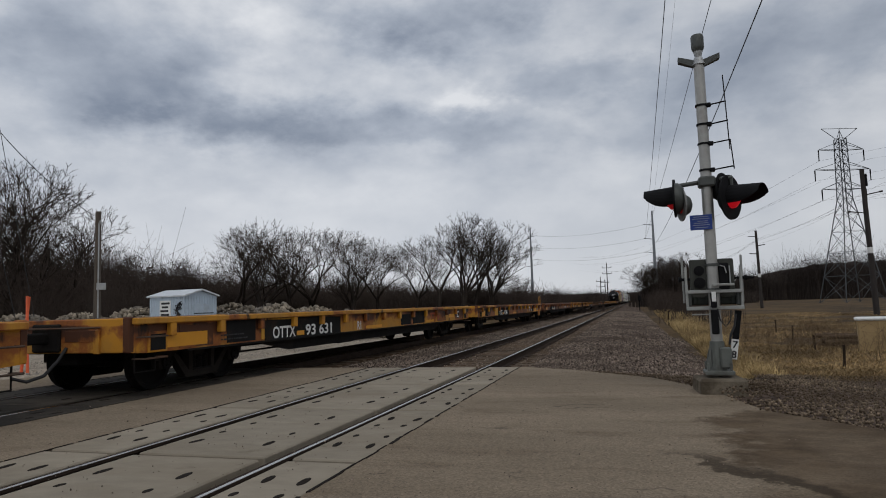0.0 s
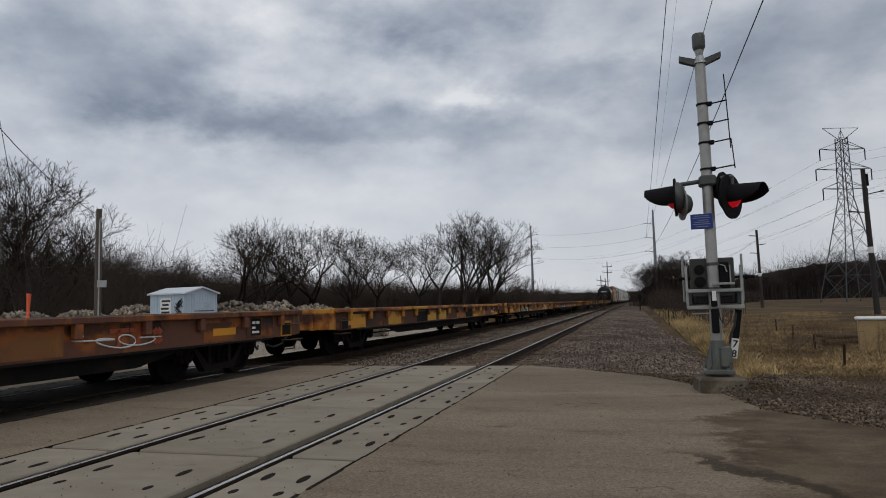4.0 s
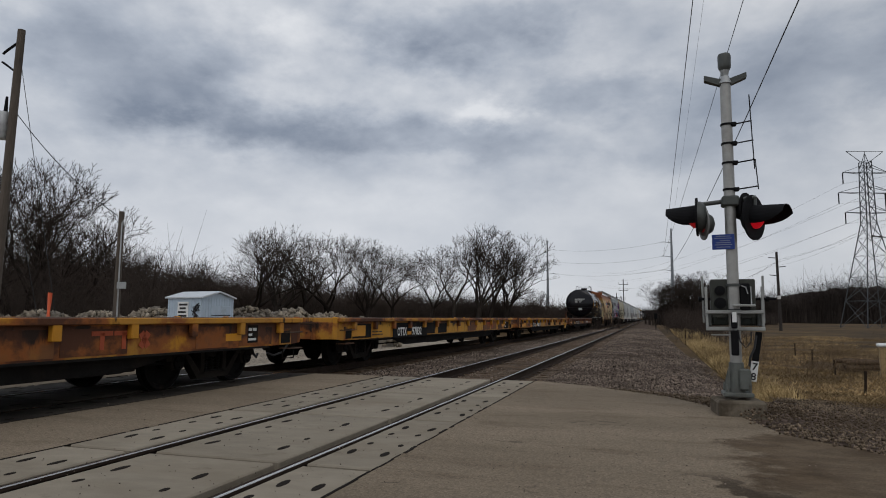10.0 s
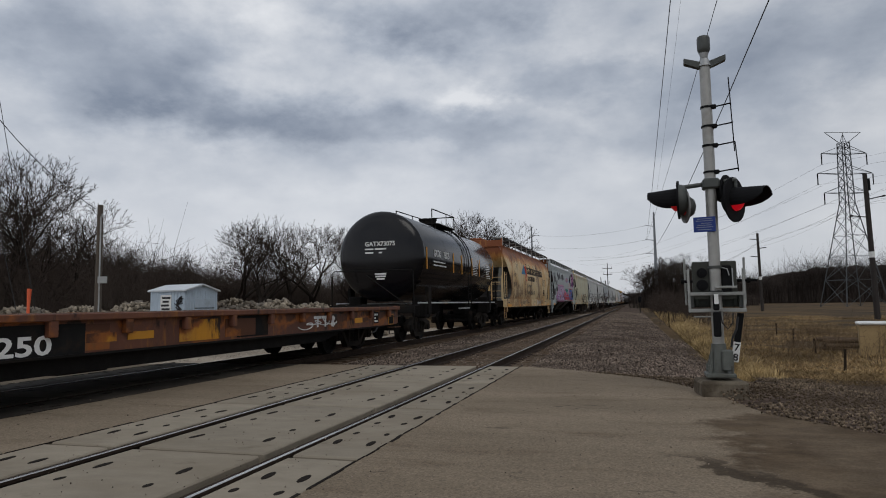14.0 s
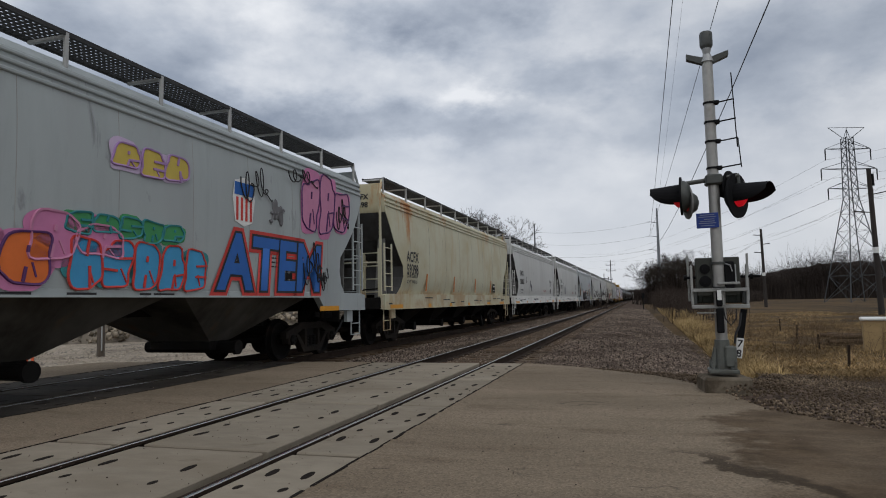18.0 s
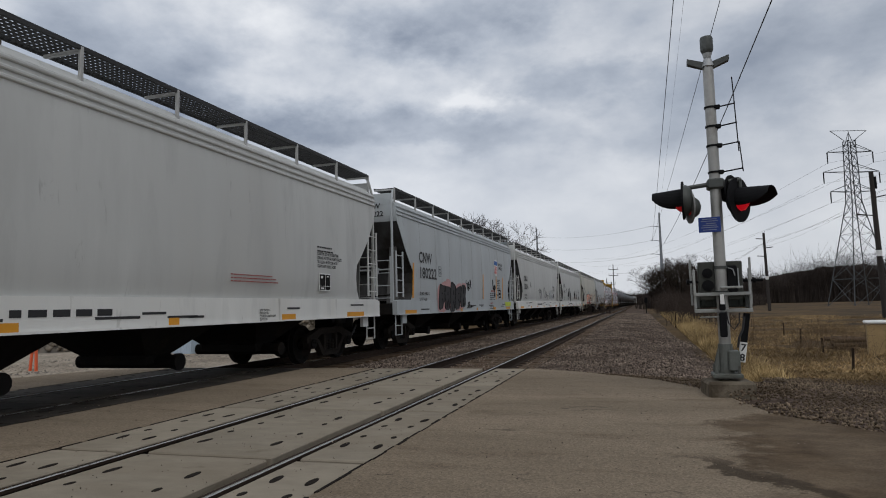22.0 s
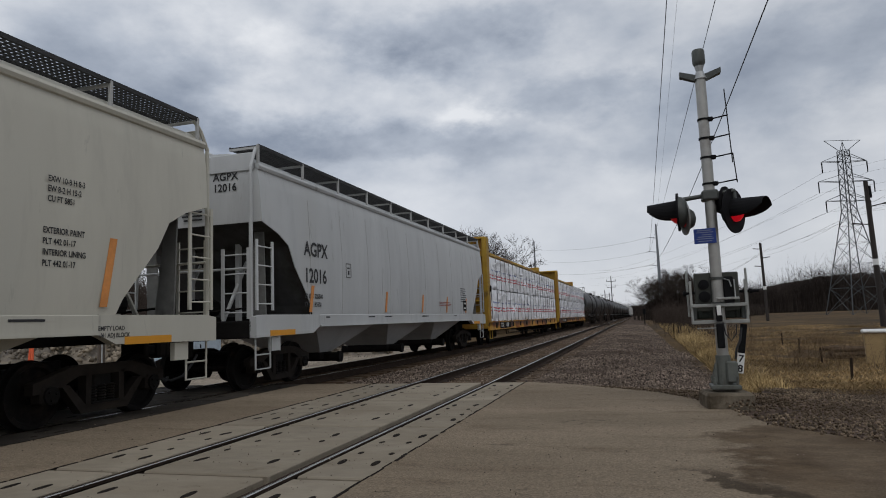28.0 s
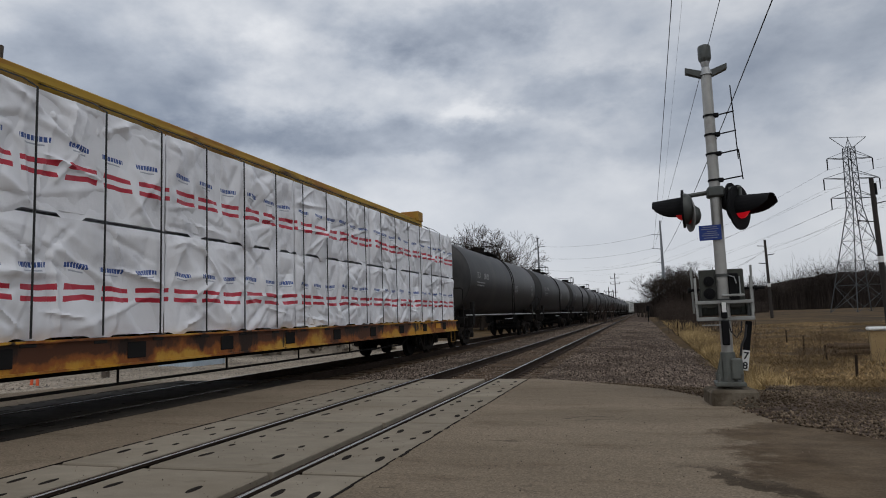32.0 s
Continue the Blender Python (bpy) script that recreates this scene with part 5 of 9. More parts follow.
def ladder(parent, x, y0, y1, zs, mat, face=0, r=0.014, label=""):
    """Rungs between two stiles, on a side (face 0, along y) or across an end (face 1, x0 = y0, x1 = y1 at y = x)."""
    s = Shape()
    z0, z1 = min(zs) - 0.12, max(zs) + 0.12
    for a in (y0, y1):
        p, q = ((x, a, z0), (x, a, z1)) if face == 0 else ((a, x, z0), (a, x, z1))
        s.box([(i + j) / 2 for i, j in zip(p, q)], (0.03, 0.06, z1 - z0) if face == 0 else (0.06, 0.03, z1 - z0))
    for z in zs:
        p, q = ((x, y0, z), (x, y1, z)) if face == 0 else ((y0, x, z), (y1, x, z))
        s.tube(p, q, r, None, 5)
    return part("ladder", s, mat, parent, label)


def bars(parent, name, x, rows, mat, label="plain bars of lettering"):
    """Unreadable writing as bars on a side: rows of (y, z, width, height)."""
    s = Shape()
    for y, z, w, h in rows:
        s.box((x, y + w / 2, z), (0.004, w, h))
    return tagged(part(name, s, mat, parent), label, kind="stuff")


def text_block(parent, y, z, lines, width, size, mat, x, seed=0):
    rng = random.Random(seed)
    rows = []
    for k in range(lines):
        at = y
        while at < y + width * rng.uniform(0.75, 1.0):
            w = size * rng.choice((1.2, 2.0, 2.8, 3.6))
            rows.append((at, z - k * size * 2.0, w, size * 0.72))
            at += w + size * 0.7
    return bars(parent, "stencil_lettering", x, rows, mat)


def letters(parent, text, y, z, height, mat, x, squeeze=1.0, label=""):
    return part("reporting_mark", word(text, height, mat, squeeze), mat, parent, label, at=pose(x, y, z, 0, 0, 90))


def fitted(parent, text, y0, y1, z, height, mat, x, label=""):
    """Lettering drawn out or squeezed to run from y0 to y1."""
    co = [v.co.x for v in word(text, height, mat).vertices]
    return part("reporting_mark", word(text, height, mat, (y1 - y0) / (max(co) - min(co))), mat, parent, label, at=pose(x, y0, z, 0, 0, 90))


def end_letters(parent, text, x, y, z, height, mat):
    return part("end_mark", word(text, height, mat), mat, parent, at=pose(x, y, z))


def enlist(car, lead, length):
    CARS.append((car, lead + length / 2))
    car.matrix_basis = on_far_track(lead + length / 2)
    return car


# -- flat cars --
FLAT = 18.35


def flat_prototype():
    h = FLAT / 2
    car = thing("flat_car", "rusty yellow flat car with an empty worn deck", "flat car", "flat cars of the train")
    for side in (-1, 1):
        s = Shape()
        # deep side sill, fish-bellied between the trucks
        s.prism([(-h, 0.64), (-h, 1.03), (h, 1.03), (h, 0.64), (h - 0.3, 0.62), (h - 3.4, 0.60), (-h + 3.4, 0.60), (-h + 0.3, 0.62)], 0, side * 1.46 - 0.02, side * 1.46 + 0.02)
        part("side_sill", s, M_YELLOW, car, "peeling yellow steel side sill")
        s = Shape()
        s.prism([(-h + 3.2, 0.60), (h - 3.2, 0.60), (h - 4.4, 0.38), (-h + 4.4, 0.38)], 0, side * 1.36 - 0.03, side * 1.36 + 0.03)
        s.box((side * 1.46, 0, 0.605), (0.16, FLAT - 2.2, 0.03))
        part("belly_sill", s, M_STEEL, car, "black lower sill")
        s = Shape()
        s.box((side * 1.51, 0, 1.075), (0.14, FLAT, 0.09), 0.012)
        part("deck_edge", s, M_YELLOW, car, "battered yellow deck edge")
        rng = random.Random(side + 5)
        pocket = Shape().box((0, 0, 0), (0.09, 0.13, 0.2), 0.012).mesh("stake_pocket", M_YELLOW)
        for i in range(15):
            part("stake_pocket", pocket, M_YELLOW, car, at=pose(side * 1.53, -h + 0.75 + i * (FLAT - 1.5) / 14, 0.94))
    plank = Shape().box((0, 0, 0), (2.9, 0.43, 0.05), 0.006).mesh("deck_plank", M_DECK)
    rng = random.Random(2)
    for i in range(41):
        part("deck_plank", plank, M_DECK, car, at=pose(0, -h + 0.24 + i * (FLAT - 0.48) / 40, 1.09 + rng.uniform(-0.008, 0.008)))
    s = Shape().box((0, 0, 0.72), (0.5, FLAT - 0.6, 0.55), 0.02)
    for i in range(12):
        s.box((0, -h + 1 + i * (FLAT - 2) / 11, 0.9), (2.9, 0.12, 0.24))
    part("centre_sill", s, M_STEEL, car, "black centre sill and cross bearers")
    for out in (-1, 1):
        s = Shape()
        s.box((0, out * (h - 0.03), 0.85), (2.9, 0.06, 0.42), 0.01)
        s.box((0, out * (h - 0.1), 1.08), (3.0, 0.2, 0.08), 0.012)
        for x in (-0.9, 0.9):
            s.box((x, out * (h + 0.01), 0.8), (0.1, 0.06, 0.34), 0.01)
        part("end_sill", s, M_YELLOW, car, "rusty end sill")
        for z in (0.55, 0.85):
            s = Shape()
            s.path([(1.4, out * (h - 0.1), z), (1.62, out * (h - 0.1), z), (1.62, out * (h - 0.55), z), (1.4, out * (h - 0.55), z)], 0.014, 5)
            part("grab_iron", s, M_DECK, car)
        s = Shape()
        s.path([(1.44, out * (h - 0.1), 0.7), (1.44, out * (h - 0.1), 0.36), (1.44, out * (h - 0.5), 0.36), (1.44, out * (h - 0.5), 0.7)], 0.014, 5)
        part("sill_step", s, M_STEEL, car)
        coupler(car, out * h, out)
        truck(car, out * (h - 2.05))
    s = Shape()
    s.box((0.9, -1.5, 0.5), (0.5, 0.9, 0.34), 0.05)
    s.tube((0.8, 1.2, 0.5), (0.8, 2.2, 0.5), 0.16, None, 12)
    s.path([(0.95, -h + 2.5, 0.42), (0.95, h - 2.5, 0.42)], 0.02, 5)
    part("brake_gear", s, M_STEEL, car, "black brake cylinder and rods")
    for out in (-1, 1):
        for x in (-1.43, 1.43):
            part("corner_post", Shape().box((x, out * (h + 0.01), 0.89), (0.11, 0.11, 0.50), 0.015), M_YELLOW, car, "yellow corner post")
        s = Shape()
        s.path([(-1.0, out * (h + 0.02), 1.0), (-1.0, out * (h + 0.10), 1.0), (0.95, out * (h + 0.10), 1.0), (0.95, out * (h + 0.02), 1.0)], 0.016, 5)
        part("end_grab", s, M_DECK, car, "long rusty grab iron")
        for x in (-0.62, 0.62):
            part("end_recess", Shape().box((x, out * (h + 0.003), 0.88), (0.60, 0.012, 0.16), 0.004), M_RUSTBAY, car, "rusty recess in the end sill")
        for side in (-1, 1):
            frame_ = part("jacking_pocket", Shape().box((side * 1.487, out * (h - 0.5), 0.77), (0.02, 0.40, 0.30), 0.006), M_YELLOW, car, "framed jacking pocket")
            part("pocket_hole", Shape().box((side * 1.499, out * (h - 0.5), 0.765), (0.006, 0.31, 0.23)), M_BLACKPATCH, frame_, "dark hole")
    return car


def brake_stand(car):
    """The hand brake end: a lever with its heavy bracket, a step and a pipe hoop standing over the deck."""
    h = FLAT / 2
    s = Shape()
    s.box((1.49, h - 0.95, 0.80), (0.10, 0.34, 0.34), 0.03)
    s.prism([(h - 1.15, 0.97), (h - 0.98, 0.97), (h - 1.40, 0.36), (h - 1.58, 0.36)], 0, 1.50, 1.60)
    lever = part("brake_lever", s, M_YELLOW, car, "bent yellow hand brake lever and bracket")
    part("lever_rod", Shape().path([(1.58, h - 1.0, 0.78), (1.58, h - 0.45, 0.90)], 0.026, 6), M_YELLOW, lever, "yellow rod")
    s = Shape()
    s.path([(1.45, h - 0.45, 1.05), (1.45, h - 0.45, 1.56), (1.45, h - 0.40, 1.60), (1.45, h + 0.08, 1.60), (1.45, h + 0.12, 1.56), (1.45, h + 0.12, 0.60)], 0.02, 6)
    part("hand_rail", s, M_YELLOW, car, "yellow pipe hoop beside the brake")
    for y in (h - 0.42, h - 0.06):
        part("step_leg", Shape().box((1.44, y, 0.45), (0.06, 0.10, 0.36), 0.01), M_STEEL, car, "dark step leg")
    part("step_tread", Shape().box((1.44, h - 0.24, 0.28), (0.16, 0.46, 0.03), 0.006), M_STEEL, car, "dark step tread")
    s = Shape()
    s.path([(1.3, h - 1.3, 0.5), (1.3, h - 1.0, 0.33), (1.3, h - 0.7, 0.32), (1.3, h - 0.3, 0.45), (1.2, h + 0.2, 0.55)], 0.025, 6)
    part("brake_chain", s, M_STEEL, car, "sagging dark chain and hose")


def paint_bays(car, k, dark):
    """Patchwork of repainted and rusted bays along a side sill, between the stake pockets."""
    rng = random.Random(90 + k)
    h, x = FLAT / 2, 1.4825
    bay = (FLAT - 1.5) / 14
    for i in range(14):
        y = -h + 0.75 + bay * (i + 0.5)
        luck = rng.random()
        z0, z1 = 0.645, rng.choice((0.98, 1.02, 0.95))
        if luck < 0.30:
            mat, label = M_RUSTBAY, "rust-brown bay of the side sill"
        elif luck < 0.44:
            mat, label = M_BLACKPATCH, "black bay of the side sill"
        elif luck < 0.56:
            mat, label = M_FRESHBAY, "freshly repainted yellow bay"
        elif luck < 0.78 and not dark:
            mat, label, z1 = M_PATCH, "bright yellow strip along the sill foot", 0.72
        else:
            continue
        w = bay - rng.uniform(0.02, 0.4)
        part("paint_bay", Shape().box((x, y + rng.uniform(-.1, .1), (z0 + z1) / 2), (0.006, w, z1 - z0)), mat, car, label)


def flat_marks(car, k, mark, y0, patch=True):
    """Reporting mark and the patches that set each flat car apart."""
    h, x = FLAT / 2, 1.484
    rng = random.Random(40 + k)
    if mark:
        a, b = mark.split(" ", 1)
        (ya, yb), (yc, yd) = y0
        part("black_panel", Shape().box((x + 0.002, (ya + yd) / 2 + 0.1, 0.80), (0.006, yd - ya + 0.55 + rng.uniform(0, .5), 0.385)), M_BLACKPATCH, car, "black repainted panel")
        fitted(car, a, ya, yb, 0.645, 0.225, M_WHITE, x + 0.009, "white stencilled reporting mark")
        fitted(car, b, yc, yd, 0.645, 0.225, M_WHITE, x + 0.009, "white stencilled car number")
        part("yellow_patch", Shape().box((x + 0.007, (yb + yc) / 2, 0.70), (0.006, (yc - yb) * 0.72, 0.09)), M_PATCH, car, "bright yellow reflective patch")
    if k in (1, 9):
        letters(car, "R1" if k == 1 else "B1", -1.68 if k == 1 else -2.97, 0.65, 0.2, M_WHITE, x + 0.009, 0.9, "white stencilled letter and digit")
    for y, z, w, hh, lift in ((-h + 1.0 + rng.uniform(0, .5), 0.80 + rng.uniform(-.04, .04), rng.uniform(0.6, 1.1), rng.uniform(0.14, 0.26), 0.002),
                              (h - 1.7 - rng.uniform(0, 1), 0.80, rng.uniform(0.4, 0.9), 0.12, 0.002)):
        part("yellow_patch", Shape().box((x + lift, y, z), (0.006, w, hh)), M_PATCH, car, "bright yellow reflective patch")
    text_block(car, -h + 1.7 + rng.uniform(0, .8), 0.78, 2, 0.7, 0.035, M_BLACK, x + 0.008, k)
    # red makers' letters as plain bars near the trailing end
    if mark:
        s = Shape()
        for i, (w, hh, dz) in enumerate(((0.34, 0.06, 0.1), (0.07, 0.22, 0.0), (0.34, 0.06, 0.1), (0.07, 0.22, 0.0), (0.1, 0.24, 0.0), (0.1, 0.24, 0.0))):
            y = h - 5.0 + (0.17, 0.17, 0.53, 0.53, 0.9, 0.9)[i]
            s.box((x + 0.004, y, 0.82 + dz), (0.004, w, hh), 0, Matrix.Rotation((0, 0, 0, 0, 0.6, -0.6)[i], 3, "X"))
        tagged(part("painted_emblem", s, M_WHITE if k in (2, 5, 10) else surface("faded_red_paint", (0.36, 0.075, 0.03), 0.7), car), "faded painted bars of the owner's emblem", kind="stuff")
    s = Shape()
    s.box((x + 0.003, h - 1.55, 0.84), (0.006, 0.3, 0.3))
    part("inspection_panel", s, M_BLACKPATCH, car, "black inspection stencil panel")
    bars(car, "stencil_lettering", x + 0.008, [(h - 1.68, 0.92, 0.1, 0.05), (h - 1.55, 0.92, 0.1, 0.05), (h - 1.68, 0.83, 0.1, 0.04), (h - 1.68, 0.75, 0.22, 0.04)], M_WHITE)


# -- covered hoppers --
def hopper_levels(half, kind):
    """Half length of the body, height by height: cut back under the ends by the slope sheets."""
    if kind == "round":
        return [(1.40, half - 1.5, 1.52), (1.65, half - 1.75, 1.575), (1.95, half - 1.78, 1.605), (2.3, half - 1.6, 1.618), (2.7, half - 1.2, 1.618), (3.05, half - 0.72, 1.60), (3.35, half - 0.36, 1.56), (3.65, half - 0.24, 1.48), (3.9, half - 0.24, 1.37), (4.1, half - 0.24, 1.23), (4.22, half - 0.24, 1.06)]
    if kind == "new":
        return [(1.40, half - 2.1, 1.585), (1.60, half - 2.0, 1.60), (1.90, half - 1.75, 1.61), (2.35, half - 1.35, 1.61), (2.75, half - 1.12, 1.61), (2.95, half - 0.75, 1.60), (3.12, half - 0.22, 1.59), (3.8, half - 0.2, 1.55), (4.12, half - 0.2, 1.50), (4.22, half - 0.2, 1.44)]
    return [(1.40, half - 1.15, 1.59), (1.60, half - 1.32, 1.60), (1.90, half - 1.42, 1.61), (2.2, half - 1.38, 1.61), (2.5, half - 1.05, 1.61), (2.9, half - 0.66, 1.61), (3.3, half - 0.38, 1.60), (3.62, half - 0.16, 1.58), (3.8, half - 0.15, 1.565), (4.1, half - 0.15, 1.53)]


def funnel(s, y, w, l, z0=1.36, z1=0.52, tip=0.3):
    s.loft([[(-w, y - l, z0), (w, y - l, z0), (w, y + l, z0), (-w, y + l, z0)], [(-w * 0.45, y - tip, z1), (w * 0.45, y - tip, z1), (w * 0.45, y + tip, z1), (-w * 0.45, y + tip, z1)]])


def hopper_prototype(length, paint, bays=4, kind="old", ribs=True, dark_end=True, under=None, sill=None, foot=0.99, seam=1.5, curl=0.0):
    h = length / 2
    car = thing("covered_hopper", "covered hopper wagon", "hopper wagon", "covered hoppers of the train")
    levels = [(z, a, w - curl * max(0.0, (2.1 - z) / 0.7) ** 2) for z, a, w in hopper_levels(h, kind)]
    s = Shape()
    s.loft([[(w, -a, z), (w, a, z), (-w, a, z), (-w, -a, z)] for z, a, w in levels])
    body = part("body", s, paint, car, "smooth steel hopper body with sloping ends", True)
    top_z, top_a, top_w = levels[-1]
    # slope sheets under both ends, the shade below the overhang painted in as dark colour
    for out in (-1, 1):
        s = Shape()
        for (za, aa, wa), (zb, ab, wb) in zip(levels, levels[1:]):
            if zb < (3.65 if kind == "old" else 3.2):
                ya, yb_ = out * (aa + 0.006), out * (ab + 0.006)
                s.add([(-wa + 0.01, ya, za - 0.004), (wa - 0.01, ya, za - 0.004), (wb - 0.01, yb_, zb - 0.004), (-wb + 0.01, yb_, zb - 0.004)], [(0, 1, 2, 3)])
        part("slope_sheet", s, M_SLOPESHADE, body, "slope sheet with the shade under the car end painted dark")
    # rounded roof
    s = Shape()
    arc = [(top_w, top_z - 0.01), (top_w * 0.9, top_z + 0.14), (top_w * 0.6, top_z + 0.24), (0, top_z + 0.29), (-top_w * 0.6, top_z + 0.24), (-top_w * 0.9, top_z + 0.14), (-top_w, top_z - 0.01)]
    s.loft([[(x, -top_a, z) for x, z in arc], [(x, top_a, z) for x, z in arc]])
    roof = part("roof", s, paint, car, "curved roof sheet", True)
    s = Shape()
    for i in range(int(top_a * 2 / 1.55)):
        y = -top_a + 0.9 + i * 1.55
        s.box((0, y, top_z + 0.33), (0.62, 1.42, 0.1), 0.03)
    part("hatch_cover", s, paint, roof, "long trough hatch covers")
    for side in (-1, 1):
        s = Shape()
        if kind == "old":
            for z, x in ((4.05, 1.545), (3.93, 1.56), (3.82, 1.57)):
                part("top_chord", Shape().box((side * x, 0, z), (0.05, 2 * top_a, 0.055), 0.014), paint, body, "raised rib of the top chord")
        elif kind == "new":
            s.tube((side * 1.485, -top_a, 4.16), (side * 1.485, top_a, 4.16), 0.07, None, 8)
            part("top_chord", s, paint, body, "round top chord")
        if ribs:
            s = Shape()
            n = int(2 * (h - 1.9) / seam)
            for i in range(n + 1):
                y = -(h - 2.0) + i * 2 * (h - 2.0) / n
                s.path([(side * (w - 0.002), y, z) for z, _, w in levels[:-1] if z < 3.85 or kind == "round"], 0.006, 4)
            tagged(part("weld_seam", s, M_SEAM, body), "grimy vertical weld seams", kind="stuff")
        # side sill
        s = Shape()
        if foot > 1.0:
            # shallow between the trucks, deep only over them
            for out in (-1, 1):
                a, b = out * (h - 2.1), out * h
                s.prism([(a - out * 0.3, foot), (a, 1.02), (b, 0.99), (b, 1.36), (b - out * 0.25, 1.40), (a - out * 0.3, 1.40)], 0, side * 1.53 - 0.07, side * 1.53 + 0.07)
            s.box((side * 1.53, 0, (foot + 1.40) / 2), (0.14, length - 4.7, 1.40 - foot), 0.01)
            s.box((side * 1.56, 0, foot), (0.14, length - 4.8, 0.03))
        else:
            s.prism([(-h, 0.99), (-h, 1.36), (-h + 0.25, 1.40), (h - 0.25, 1.40), (h, 1.36), (h, 0.99)], 0, side * 1.53 - 0.07, side * 1.53 + 0.07)
            s.box((side * 1.56, 0, 0.985), (0.14, length - 0.1, 0.03))
        part("side_sill", s, sill or paint, car, "long box side sill")
        # roof walk on brackets
        s = Shape()
        y0, y1, walk_z = -h + 0.3, h - 0.3, 4.58
        n = int((y1 - y0) / 0.085)
        for x in (0.84, 0.92, 1.0, 1.08, 1.16, 1.24, 1.32, 1.40, 1.46):
            s.box((side * x, 0, walk_z), (0.016 if 0.85 < x < 1.45 else 0.03, y1 - y0, 0.022 if 0.85 < x < 1.45 else 0.06))
        for i in range(n + 1):
            s.box((side * 1.15, y0 + (y1 - y0) * i / n, walk_z), (0.62, 0.022, 0.02))
        walkway = part("roof_walk", s, M_GRATING, car, "dark open grating roof walk")
        post = Shape().box((side * 1.455, 0, walk_z - 0.21), (0.045, 0.06, 0.46), 0.008).box((side * 1.15, 0, walk_z - 0.035), (0.6, 0.05, 0.04)).mesh("walk_bracket", M_BRACKET)
        n = int(round((y1 - y0) / 1.75))
        for i in range(n + 1):
            part("walk_bracket", post, paint, walkway, at=pose(0, y0 + (y1 - y0) * i / n, 0))
    # hopper bays and outlets
    s = Shape()
    bay = (2 * (h - 2.35)) / bays
    ys = [-(h - 2.35) + bay * (i + 0.5) for i in range(bays)]
    # bays are near-black M_STEEL unless the car passes its own material
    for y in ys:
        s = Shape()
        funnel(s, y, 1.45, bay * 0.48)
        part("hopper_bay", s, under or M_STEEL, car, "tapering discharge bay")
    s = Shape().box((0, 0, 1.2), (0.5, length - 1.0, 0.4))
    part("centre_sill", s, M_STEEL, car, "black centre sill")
    for y in ys:
        s = Shape()
        s.box((0, y, 0.44), (1.3, 0.62, 0.16), 0.02)
        s.tube((-0.95, y, 0.4), (0.98, y, 0.4), 0.11, None, 12)
        s.tube((0.98, y, 0.4), (1.06, y, 0.4), 0.135, None, 12)
        part("outlet_gate", s, M_STEEL, car, "round capped outlet")
    for out in (-1, 1):
        yb = out * h
        s = Shape()
        s.box((0, yb - out * 0.06, 1.14), (3.0, 0.12, 0.32), 0.02)
        s.box((0, yb - out * 0.75, 1.28), (2.9, 1.3, 0.05))
        part("end_platform", s, paint if not dark_end else M_STEEL, car, "end sill and platform")
        s = Shape()
        for x in (-1.46, 1.46):
            s.box((x, yb - out * 0.05, 2.68), (0.06, 0.07, 2.66), 0.015)
            s.path([(x, yb - out * 0.05, 3.95), (x, yb - out * 0.05, 4.12), (x * 0.985, yb - out * 0.2, 4.42), (x * 0.96, yb - out * 0.32, 4.56)], 0.032, 6)
            # end webs between the slope sheet and the platform
            sx = 1 if x > 0 else -1
            web = Shape().loft([[(sx * 1.36, yb - out * q, 3.02), (sx * 1.16, yb - out * q, 3.02), (sx * 1.0, yb - out * (q + 0.07), 1.3), (sx * 1.36, yb - out * (q + 0.07), 1.3)] for q in (0.62, 0.65)])
            part("end_web", web, M_ENDWEB, car, "blotchy grey end web plate")
        s.box((0, yb - out * 0.19, 4.26), (2.86, 0.05, 0.34), 0.01)
        for x in (-0.55, 0.55):
            s.box((x, yb - out * 1.0, 2.2), (0.09, 0.09, 1.8))
            s.path([(x, yb - out * 0.5, 1.3), (x, yb - out * 1.35, 2.6)], 0.04, 5)
        s.tube((-1.46, yb - out * 0.08, 2.25), (1.46, yb - out * 0.08, 2.25), 0.022, None, 6)
        part("end_frame", s, paint, car, "end posts and braces")
        zs = [1.6, 1.95, 2.3, 2.65] if out < 0 else [1.6, 1.95, 2.3, 2.65, 3.0]
        ladder(car, 1.56, yb - out * 0.08, yb - out * 0.6, zs, paint)
        ladder(car, -1.56, yb - out * 0.08, yb - out * 0.6, zs, paint)
        ladder(car, yb - out * 0.03, 0.88, 1.42, [1.45, 1.8, 2.15, 2.5], paint, 1)
        s = Shape()
        s.path([(1.5, yb - out * 0.12, 1.0), (1.5, yb - out * 0.12, 0.42), (1.5, yb - out * 0.6, 0.42), (1.5, yb - out * 0.6, 1.0)], 0.018, 5)
        s.path([(1.5, yb - out * 0.12, 0.68), (1.5, yb - out * 0.6, 0.68)], 0.014, 5)
        s.box((1.5, yb - out * 0.75, 0.86), (0.08, 0.3, 0.26))
        part("sill_step", s, paint, car)
        s = Shape()
        s.tube((0.5 if out > 0 else -0.4, yb - out * 0.9, 1.6), (0.5 if out > 0 else -0.4, yb - out * 1.5, 1.6), 0.18, None, 12)
        s.box((-0.7, yb - out * 0.7, 1.7), (0.4, 0.3, 0.5), 0.03)
        s.path([(-1.2, yb - out * 0.4, 1.4), (1.2, yb - out * 0.5, 1.55)], 0.02, 5)
        part("brake_valve", s, M_STEEL, car, "dark brake cylinder and piping")
        coupler(car, yb, out)
        truck(car, out * (h - 1.72))
    return car


GR_X = 1.618


